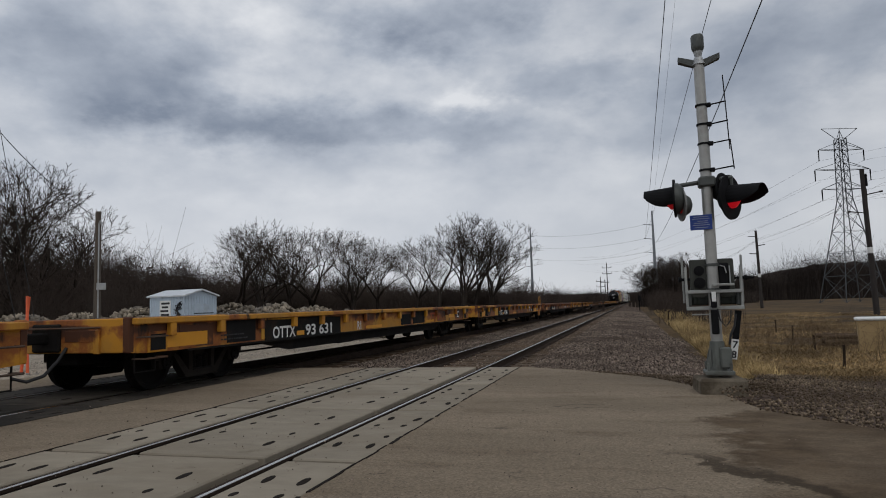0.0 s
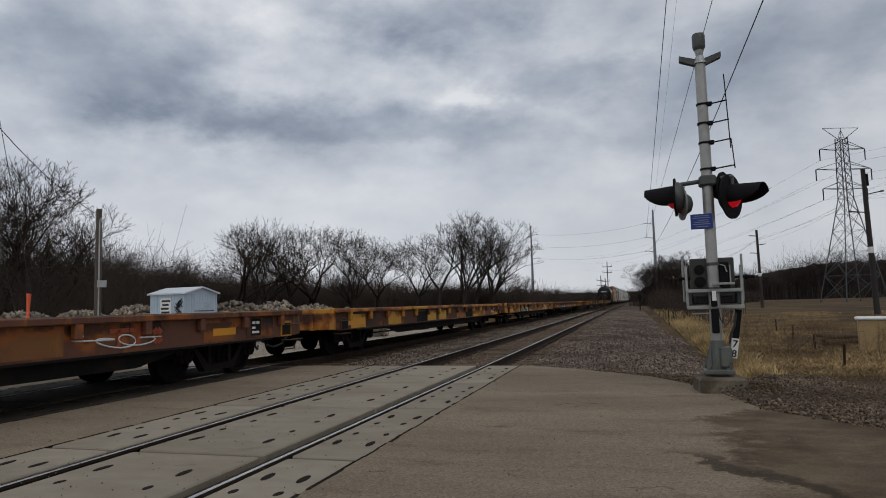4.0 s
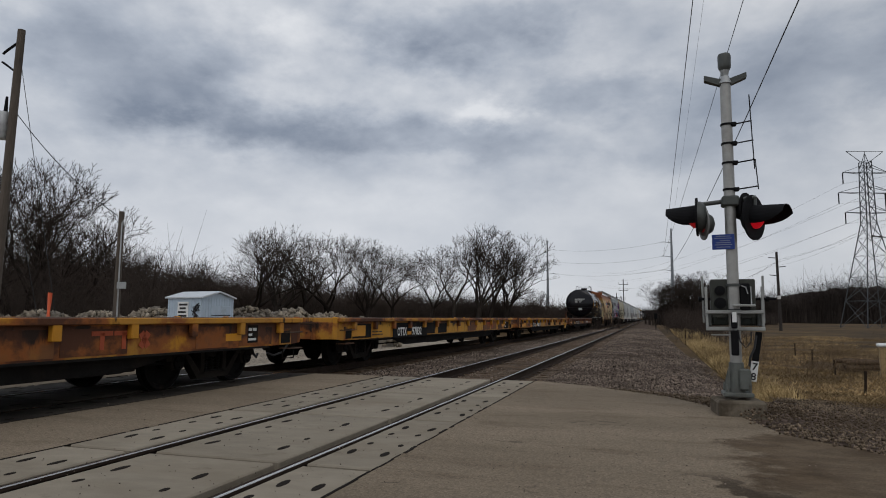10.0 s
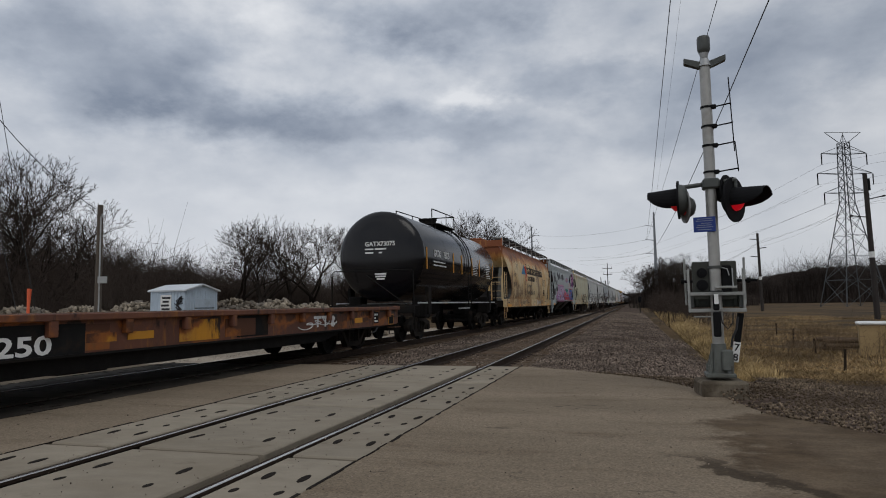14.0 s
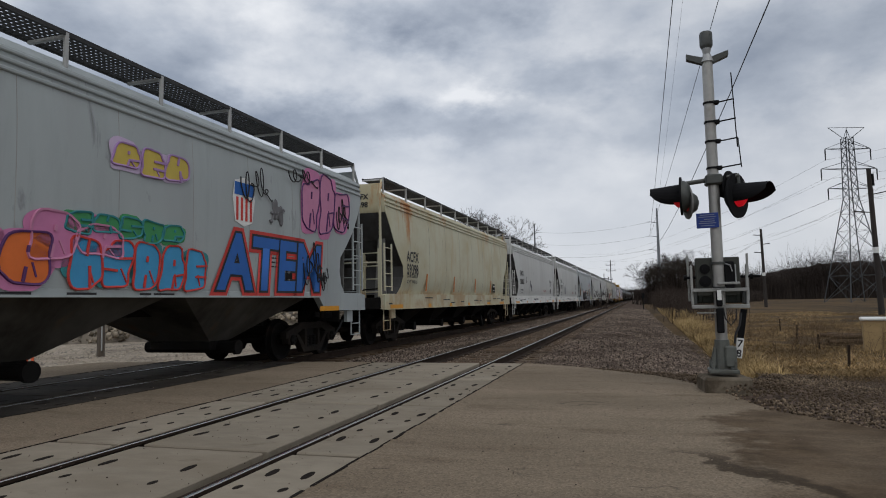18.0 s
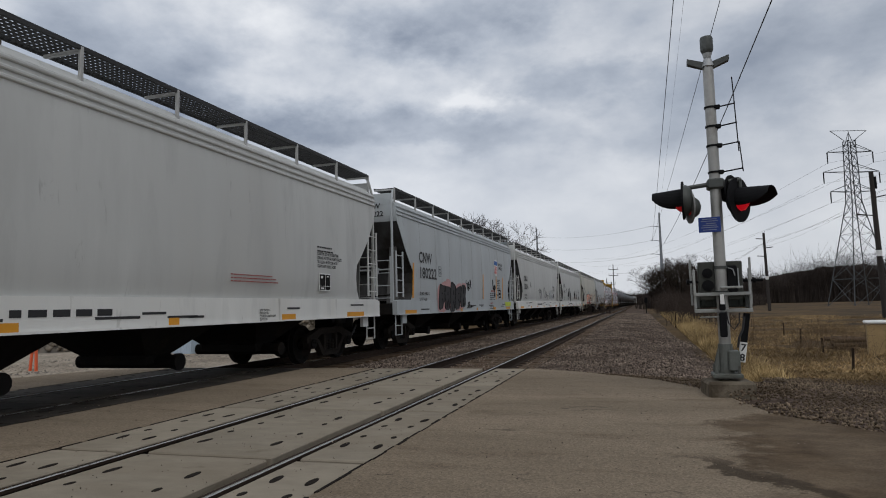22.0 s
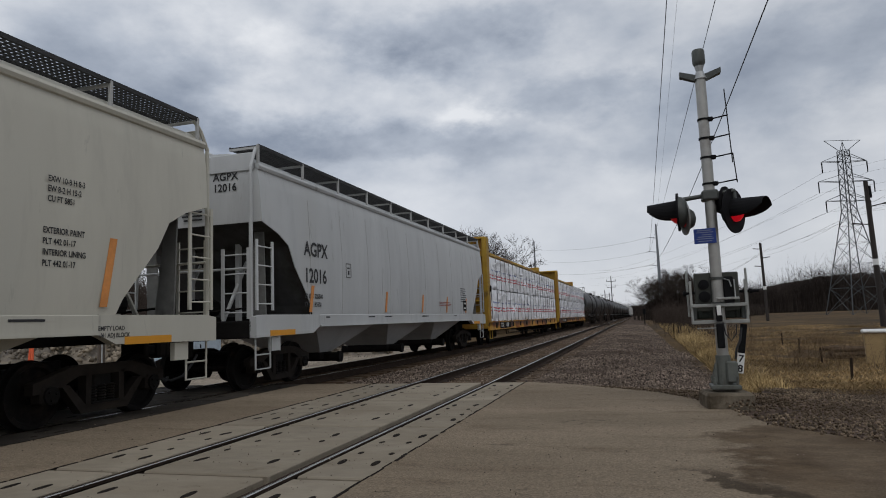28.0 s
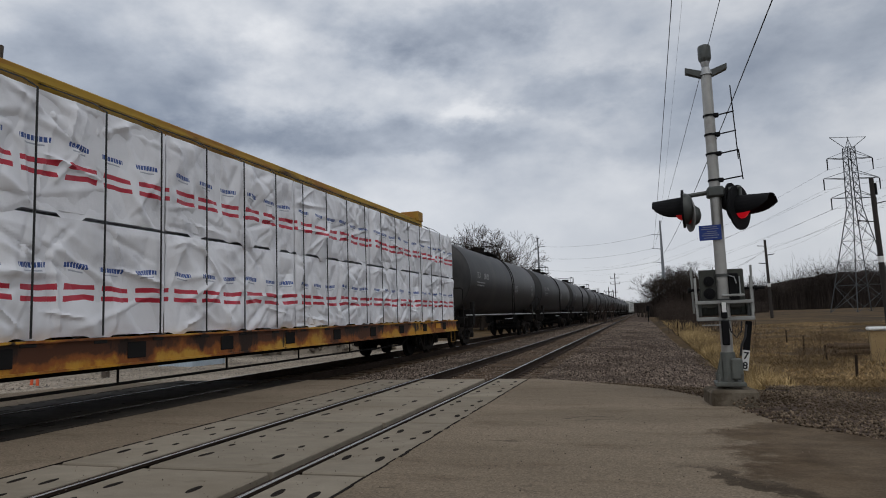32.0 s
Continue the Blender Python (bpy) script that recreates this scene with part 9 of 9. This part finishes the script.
def sag(a, b, drop, n=10):
    a, b = Vector(a), Vector(b)
    return [tuple(a.lerp(b, i / n) - Vector((0, 0, drop * 4 * (i / n) * (1 - i / n)))) for i in range(n + 1)]


def wood_pole(x, y, z0, z1, r, mat, label, tilt=(0, 0)):
    pole = thing("utility_pole", label, "utility pole", "utility poles", at=pose(x, y, z0, tilt[0], tilt[1], 0))
    s = Shape()
    s.tube((0, 0, -0.4), (0, 0, z1 - z0), r, r * 0.72, 12)
    part("pole_shaft", s, mat, pole, "", True)
    return pole


def monopole(x, y, z1, arms, label, side=-1, reach=1.6):
    pole = thing("steel_monopole", label, "power pole", "steel power poles", at=pose(x, y, 0))
    s = Shape().tube((0, 0, -0.6), (0, 0, z1), 0.48, 0.17, 14)
    part("pole_shaft", s, M_MONO, pole, "", True)
    for z in arms:
        s = Shape()
        s.tube((0, 0, z - 0.15), (side * reach, 0, z + 0.12), 0.09, 0.045, 8)
        a = part("insulator_arm", s, M_MONO, pole, "short steel arm")
        s = Shape()
        for k in range(4):
            s.tube((side * (reach + 0.12 * k), 0, z + 0.1), (side * (reach + 0.12 * k + 0.05), 0, z + 0.1), 0.12, 0.09, 8)
        part("insulator", s, M_SIGBLACK, a, "dark insulator")
    return pole


def build_poles():
    monopole(5.1, 150, 20.6, (17.6, 14.5, 11.5), "tall grey steel power pole with three short arms")
    monopole(-27.3, 188, 23.0, (20.4, 17.0, 13.6), "tall grey steel power pole across the tracks", 1)
    for x0, z0, arm, slack, r in ((1.86, 15.53, 14.6, 0.0001, 0.024), (3.60, 12.74, 14.6, 0.0001, 0.015), (4.38, 11.10, 11.6, 0.0004, 0.02)):
        pts = [(x0 + (3.4 - x0) * y / 150, y, z0 + (arm - z0) * y / 150 - slack * y * (150 - y)) for y in range(-60, 151, 10)]
        wire("power_wire", pts, r, "dark power wire sagging from a steel pole")
    pts = [(1.84 + 1.56 * y / 150, y, 13.54 + 1.06 * y / 150 - 0.0005 * y * (150 - y)) for y in range(-60, 151, 10)]
    wire("shield_wire", pts, 0.005, "thin pale wire with small markers")
    for z, z2 in ((17.7, 20.4), (14.6, 17.0), (11.6, 13.6)):
        wire("power_wire", sag((3.5, 150, z), (-25.4, 188, z2), 1.0), 0.02, "dark power wire crossing the tracks")
    # dark wooden poles along the field
    rr = wood_pole(15.4, 49.6, -0.3, 9.45, 0.19, M_DARKPOLE, "dark wooden utility pole with white band", (0, -1.0))
    s = Shape()
    for z, sx in ((7.4, 1), (6.2, -1)):
        s.path([(0, 0, z + 0.6), (sx * 0.9, 0, z + 0.75)], 0.035, 6)
        s.path([(sx * 0.9, 0, z + 0.75), (sx * 1.1, 0, z + 0.78)], 0.06, 6)
    part("side_arm", s, M_DARKPOLE, rr)
    part("white_band", Shape().tube((0, 0, 4.1), (0, 0, 4.5), 0.178, 0.174, 12), M_WHITE, rr, "white band")
    s = Shape()
    s.tube((0.16, 0, 8.6), (0.16, 0, 9.4), 0.12, None, 8)
    part("pole_top_fitting", s, M_SIGBLACK, rr)
    r2 = wood_pole(14.9, 86.7, -0.3, 9.15, 0.19, M_DARKPOLE, "dark wooden utility pole in the field", (0, -0.6))
    s = Shape()
    for z, sx in ((8.7, -1), (7.6, 1), (6.6, -1)):
        s.path([(0, 0, z), (sx * 0.9, 0, z + 0.1)], 0.05, 6)
    part("side_arm", s, M_DARKPOLE, r2)
    part("white_band", Shape().tube((0, 0, 3.8), (0, 0, 4.2), 0.178, 0.174, 12), M_WHITE, r2, "white band")
    for k, (x, y, top) in enumerate(((-10.3, 300, 18.2), (-14.6, 330, 13.2), (-13.0, 345, 12.0), (-50, 340, 13.0), (-62, 330, 12.0))):
        p = wood_pole(x, y, -0.3, top, 0.24, M_DARKPOLE, "distant dark utility pole with cross arms")
        s = Shape()
        for z in (top - 2.0, top - 4.6) if k < 2 else (top - 1.0,):
            s.box((0, 0, z), (4.0, 0.2, 0.22))
            for sx in (-1, 1):
                s.box((sx * 1.9, 0, z + 0.5), (0.14, 0.14, 0.9))
        part("cross_arm", s, M_DARKPOLE, p)
    for dz, dx in ((0.0, 0.9), (-1.1, -0.9), (-0.3, 0.2)):
        wire("field_wire", sag((15.4 + dx, 49.6, 8.4 + dz), (14.9 + dx, 86.7, 8.5 + dz), 0.5), 0.005, "thin wire between the field poles")
        wire("field_wire", sag((15.4 + dx, 49.6, 8.4 + dz), (22.0 + dx, 8.0, 8.6 + dz), 0.5), 0.005, "thin wire between the field poles")
        wire("field_wire", sag((14.9 + dx, 86.7, 8.5 + dz), (13.0 + dx, 150, 8.2 + dz), 0.8), 0.009, "thin wire between the field poles")
    # short service pole by the lot and the transformer pole
    short = wood_pole(-17.98, 18.78, -0.5, 4.85, 0.13, M_WOODPOLE, "grey weathered service pole with a meter plate")
    part("meter_plate", Shape().box((0.13, -0.16, 2.7), (0.3, 0.03, 0.24), 0.01), M_GALV, short, "pale metal plate", at=pose(0, 0, 0, 0, 0, 40))
    s = Shape()
    s.path([(0.13, -0.1, 0.2), (0.13, -0.1, 4.9), (0.2, -0.12, 5.0), (0.28, -0.12, 4.8)], 0.025, 6)
    part("conduit", s, M_GALV, short, "thin conduit")
    tall = wood_pole(-21.2, 16.7, -0.5, 11.1, 0.17, M_WOODPOLE, "tall weathered pole carrying a grey transformer", (0, 2.0))
    s = Shape()
    s.loft([[(-0.38 + 0.24 * math.cos(2 * math.pi * i / 16) * k, -0.05 + 0.24 * math.sin(2 * math.pi * i / 16) * k, z) for i in range(16)] for k, z in ((0.9, 7.7), (1.0, 7.75), (1.0, 8.55), (0.85, 8.65))])
    part("transformer", s, M_GALV, tall, "grey transformer can", True)
    s = Shape()
    s.tube((-0.3, -0.05, 8.6), (-0.3, -0.05, 9.2), 0.07, 0.04, 8)
    s.path([(0, 0, 11.2), (-0.6, 0, 10.9), (-0.75, 0, 10.8)], 0.05, 6)
    s.path([(-0.75, 0, 10.5), (-0.1, 0, 10.1)], 0.04, 6)
    part("bushing", s, M_SIGBLACK, tall, "dark insulators")
    wire("service_cable", sag((-21.0, 16.7, 8.35), (-18.1, 18.7, 4.7), 0.3, 14), 0.014, "drooping black service cable")
    for a, b in (((-20.95, 16.7, 10.8), (-17.9, 16.2, 1.2)), ((-21.05, 16.7, 7.0), (-19.0, 16.5, 1.2))):
        wire("guy_wire", [a, b], 0.01, "taut steel guy wire beside the pole")
    for x, y, tilt in ((-18.35, 16.2, 6), (-18.0, 16.1, -2)):
        s = Shape().tube((0, 0, -0.15), (0, 0, 2.3), 0.045, 0.04, 8)
        solid("guy_marker", s, M_ORANGE, "orange plastic guy wire marker standing in the gravel", "marker", "orange markers", at=pose(x, y, -0.45, 0, tilt, 0))


def build_pylon():
    x, y, top = 36.1, 127.0, 29.9
    py = thing("lattice_pylon", "grey steel lattice transmission tower with three cross arms", "pylon", at=pose(x, y, -0.35, 0, 0, 18))

    def half(z):
        return 0.66 + (28.4 - z) / 10.6 * 0.18 if z > 17.8 else 0.84 + (17.8 - z) / 17.8 * 2.8

    zs = [0, 4.6, 8.6, 12.2, 15.2, 17.8, 19.5, 21.2, 22.9, 24.6, 26.4, 27.5, 28.4]
    for sx in (-1, 1):
        for sy in (-1, 1):
            part("leg", Shape().path([(sx * half(a), sy * half(a), a) for a in zs], 0.085, 4), M_LATTICE, py, "tapering angle-steel leg")
    s = Shape()
    for a, b in zip(zs, zs[1:]):
        for k in range(4):
            c = ((-1, -1), (1, -1), (1, 1), (-1, 1))
            (ux, uy), (vx, vy) = c[k], c[(k + 1) % 4]
            s.tube((ux * half(a), uy * half(a), a), (vx * half(b), vy * half(b), b), 0.045, None, 3)
            s.tube((vx * half(a), vy * half(a), a), (ux * half(b), uy * half(b), b), 0.045, None, 3)
            s.tube((ux * half(b), uy * half(b), b), (vx * half(b), vy * half(b), b), 0.032, None, 3)
    tagged(part("bracing", s, M_LATTICE, py), "crossed steel bracing", kind="stuff")
    for z, reach in ((26.4, 4.0), (22.9, 4.9), (19.5, 3.9)):
        s = Shape()
        for sx in (-1, 1):
            for sy in (-0.6, 0.6):
                s.tube((0.7 * sx, sy, z), (sx * reach, 0, z + 0.1), 0.06, None, 4)
                s.tube((0.7 * sx, sy, z + 1.3), (sx * reach, 0, z + 0.1), 0.05, None, 4)
        arm = tagged(part("tower_arm", s, M_LATTICE, py), "tapering lattice cross arm", kind="stuff")
        for sx in (-1, 1):
            s2 = Shape().tube((sx * reach, 0, z), (sx * reach, 0, z - 1.9), 0.11, 0.09, 6)
            part("insulator_string", s2, M_SIGBLACK, arm, "dark insulator string")
    s = Shape()
    for sx in (-1, 1):
        s.tube((0.8 * sx, 0, 28.4), (sx * 3.2, 0, 30.2), 0.06, None, 4)
        s.tube((0, 0, 30.2), (sx * 3.2, 0, 30.2), 0.05, None, 4)
        s.tube((0.9 * sx, 0, 27.4), (0, 0, 29.9), 0.05, None, 4)
    s.tube((0, 0, 28.4), (0, 0, 30.2), 0.05, None, 4)
    tagged(part("tower_top", s, M_LATTICE, py), "V-shaped shield wire arms", kind="stuff")
    c, d = math.cos(radians(18)), math.sin(radians(18))
    for z, reach in ((24.2, 4.0), (20.7, 4.9), (17.3, 3.9)):
        for sx in (-1, 1):
            a = (x + sx * reach * c, y + sx * reach * d, z)
            wire("transmission_wire", sag(a, (a[0] - 60, a[1] + 230, z + 1), 5.5, 14), 0.016, "long transmission wire sagging from the pylon")
            wire("transmission_wire", sag(a, (a[0] + 75, a[1] - 190, z + 1), 5.0, 14), 0.014, "long transmission wire sagging from the pylon")


# ---- things round the lot and in the field ----
def build_shed():
    shed = thing("metal_shed", "small pale blue sheet-metal shed with graffiti and a white notice", "shed", at=pose(-18.9, 24.6, -0.58, 0, 0, -8))
    w, l, h = 1.95, 1.9, 2.5
    # local axes: the gable end faces the tracks, +x; the long wall faces -y
    s = Shape()
    s.prism([(-l / 2, 0), (l / 2, 0), (l / 2, h), (0, h + 0.2), (-l / 2, h)], 0, -w / 2, w / 2)
    part("wall", s, M_SHED, shed, "pale blue ribbed sheet wall")
    for side in (-1, 1):
        s = Shape()
        s.loft([[(-w / 2 - 0.12, side * (l / 2 + 0.07), h - 0.03), (w / 2 + 0.12, side * (l / 2 + 0.07), h - 0.03), (w / 2 + 0.12, 0, h + 0.24), (-w / 2 - 0.12, 0, h + 0.24)],
                [(-w / 2 - 0.12, side * (l / 2 + 0.07), h + 0.03), (w / 2 + 0.12, side * (l / 2 + 0.07), h + 0.03), (w / 2 + 0.12, 0, h + 0.30), (-w / 2 - 0.12, 0, h + 0.30)]])
        part("roof", s, M_SHEDROOF, shed, "white sheet roof")
    rib = Shape().box((0, 0, 0), (0.02, 0.025, h - 0.05)).mesh("wall_rib", M_SHED)
    for i in range(12):
        part("wall_rib", rib, M_SHED, shed, at=pose(w / 2 + 0.008, -l / 2 + 0.1 + i * (l - 0.2) / 11, h / 2))
        part("wall_rib", rib, M_SHED, shed, at=pose(-w / 2 + 0.1 + i * (w - 0.2) / 11, -l / 2 - 0.008, h / 2, 0, 0, 90))
    door = part("door", Shape().box((w / 2 + 0.02, 0.15, 1.1), (0.04, 1.1, 2.1), 0.01), M_SHED, shed, "pale blue sheet door")
    s = Shape()
    s.box((w / 2 + 0.046, 0.15, 1.75), (0.012, 1.14, 0.03))
    s.box((w / 2 + 0.05, -0.3, 1.05), (0.03, 0.05, 0.16), 0.005)
    part("door_bar", s, M_SIGBLACK, door, "dark bar and latch")
    notice = part("notice", Shape().box((-0.05, -l / 2 - 0.025, 1.72), (0.62, 0.02, 1.2), 0.004), M_WHITE, shed, "white notice with unreadable lines")
    s = Shape()
    rng = random.Random(6)
    for k in range(7):
        s.box((-0.05 + rng.uniform(-.04, .04), -l / 2 - 0.037, 2.2 - k * 0.16), (rng.uniform(0.3, 0.52), 0.004, 0.085))
    part("notice_writing", s, M_BLACK, notice, "plain dark bars of writing")
    s = Shape()
    for k in range(3):
        pts = [(0.5 + 0.2 * math.sin(i * 2.3 + k) + 0.02 * i, -l / 2 - 0.02, 1.25 + 0.07 * i + 0.22 * math.cos(i * 1.7 + k)) for i in range(14)]
        s.path(pts, 0.026, 4)
    part("tag_scribble", s, SP_DARK, shed, "dark scribbled paint")
    s = Shape()
    s.path([(-0.6 + 0.08 * i, -l / 2 - 0.04, 1.3 + 0.1 * math.sin(i * 2.2)) for i in range(12)], 0.025, 4)
    part("pink_scribble", s, SP_PINK, shed, "pink scribbled paint")


def build_rocks():
    """Heaps of broken stone behind the lot; the larger blocks are things of their own."""
    rng = random.Random(17)
    shapes = []
    for k in range(6):
        s = Shape()
        n = 7
        rings = []
        for z, r in ((-0.5, 0.55), (-0.25, 0.95), (0.15, 0.9), (0.45, 0.5)):
            rings.append([(r * (1 + rng.uniform(-.25, .25)) * math.cos(2 * math.pi * i / n), r * (1 + rng.uniform(-.25, .25)) * math.sin(2 * math.pi * i / n), z + rng.uniform(-.12, .12)) for i in range(n)])
        s.loft(rings)
        shapes.append(s.mesh("stone_block", M_ROCK))
    heaps = [(-33.0, 23.6, 1.15, 4.2), (-31.0, 24.4, 1.3, 4.4), (-28.8, 25.4, 1.5, 4.4), (-26.6, 26.8, 1.45, 4.4), (-24.6, 28.4, 1.65, 4.6), (-22.6, 30.0, 1.6, 4.6), (-20.8, 31.2, 1.75, 4.6), (-19.0, 32.4, 1.65, 4.4), (-17.2, 33.4, 1.45, 4.2), (-15.6, 34.4, 1.15, 3.8)]
    for hx, hy, top, r in heaps:
        for _ in range(10):
            a, d = rng.uniform(0, 6.28), r * 0.55 * math.sqrt(rng.random())
            x, y = hx + d * math.cos(a), hy + d * math.sin(a) * 0.7
            size = rng.uniform(0.16, 0.32)
            z = -0.5 + (top + 0.5) * max(0.0, 1 - (d / (r * 0.62)) ** 2) - size * rng.uniform(0.2, 0.9)
            ob = solid("stone_block", shapes[rng.randrange(6)], M_ROCK, "rough broken limestone block in a heap beside the lot", "stone", "heaped stone blocks", at=Matrix.LocRotScale((x, y, z), Euler((rng.uniform(0, 6), rng.uniform(0, 6), rng.uniform(0, 6))), Vector((size, size * rng.uniform(.7, 1.2), size * rng.uniform(.7, 1.0)))))
    g = np.random.default_rng(5)
    places, sizes = [], []
    for hx, hy, top, r in heaps:
        for _ in range(520):
            a, d = g.uniform(0, 6.28), r * 0.62 * math.sqrt(g.uniform())
            size = g.uniform(0.06, 0.2)
            places.append((hx + d * math.cos(a), hy + d * math.sin(a) * 0.74, -0.6 + (top + 0.42) * (1 - (d / (r * 0.64)) ** 2) ** 0.8))
            sizes.append(size)
    scatter_stones("heaped_rubble", places, sizes, M_RUBBLE, "broken limestone rubble heaped beside the lot", 31)
    s = Shape()
    for hx, hy, top, r in heaps:
        rings = []
        for k in range(6):
            f = k / 5
            rings.append([(hx + r * 0.62 * (1 - f) * (1 + 0.2 * math.sin(i * 2.3 + hx)) * math.cos(2 * math.pi * i / 12) + 0.01 * math.cos(i), hy + r * 0.46 * (1 - f) * math.sin(2 * math.pi * i / 12), -0.7 + (top + 0.25) * (1 - (1 - f) ** 2)) for i in range(12)])
        s.loft(rings)
    tagged(part("rubble_core", s, M_ROCK, None), "rubble filling the stone heaps", "rubble", kind="stuff")


def build_field_things():
    rng = random.Random(8)
    box = thing("utility_box", "tan utility box with a white lid standing in dry grass", "utility box", at=pose(6.5, 21.3, -0.62, 0, 0, -14))
    body = part("body", Shape().box((0, 0, 0.5), (0.78, 0.7, 1.04), 0.015), M_TAN, box, "tan painted body")
    part("lid", Shape().box((0, 0, 1.06), (0.9, 0.82, 0.09), 0.03), M_WHITE, box, "white lid")
    part("corner_batten", Shape().box((0.12, -0.36, 0.5), (0.04, 0.03, 1.0), 0.006), M_TAN, body)
    part("hazard_label", Shape().box((0.36, -0.357, 0.72), (0.1, 0.006, 0.16)), M_WHITE, body, "small pale label")
    for x, y, z, h in ((4.38, 16.43, -0.58, 0.62), (4.95, 21.2, -0.6, 0.62), (5.5, 26.6, -0.55, 0.62), (5.9, 31.5, -0.5, 0.62)):
        s = Shape()
        s.box((0, 0, h / 2 - 0.1), (0.035, 0.035, h + 0.2), 0.004)
        s.box((0, -0.02, h / 2), (0.05, 0.008, h))
        solid("fence_post", s, M_RAIL, "short rusty steel fence post in the grass", "fence post", "fence posts", at=pose(x, y, z, rng.uniform(-4, 4), rng.uniform(-4, 4), rng.uniform(0, 90)))
    for k in range(14):
        layer, i = divmod(k, 5)
        s = Shape()
        s.tube((-0.95, 0, 0), (0.95, 0, 0), 0.07, 0.06, 8)
        solid("old_timber", s, M_TIE, "old dark timber lying in a stack in the field", "timber", "stacked timbers", at=pose(6.7 + rng.uniform(-.15, .15), 23.6 + i * 0.17, -0.48 + layer * 0.15, 0, rng.uniform(-4, 4), rng.uniform(-8, 8)))
    for x, y in ((1.93, 40.0), (2.3, 62.0)):
        s = Shape().box((0, 0, 0.5), (0.07, 0.07, 1.2), 0.01)
        solid("marker_post", s, M_RAIL, "rusty marker post beside the ballast", "post", "line-side posts", at=pose(x, y, -0.6))
    # distant line-side signal
    sig = thing("line_signal", "small dark railway signal far down the line", "railway signal", at=pose(0.9, 95, -0.4))
    part("signal_post", Shape().tube((0, 0, 0), (0, 0, 1.7), 0.06, None, 8), M_SIGBLACK, sig)
    part("signal_head", Shape().box((0, 0, 1.85), (0.4, 0.3, 0.75), 0.05), M_SIGBLACK, sig)


build_trees()
build_woods()
build_grass()
build_poles()
build_pylon()
build_shed()
build_rocks()
build_field_things()


build_crossing()
build_stones()
motions()
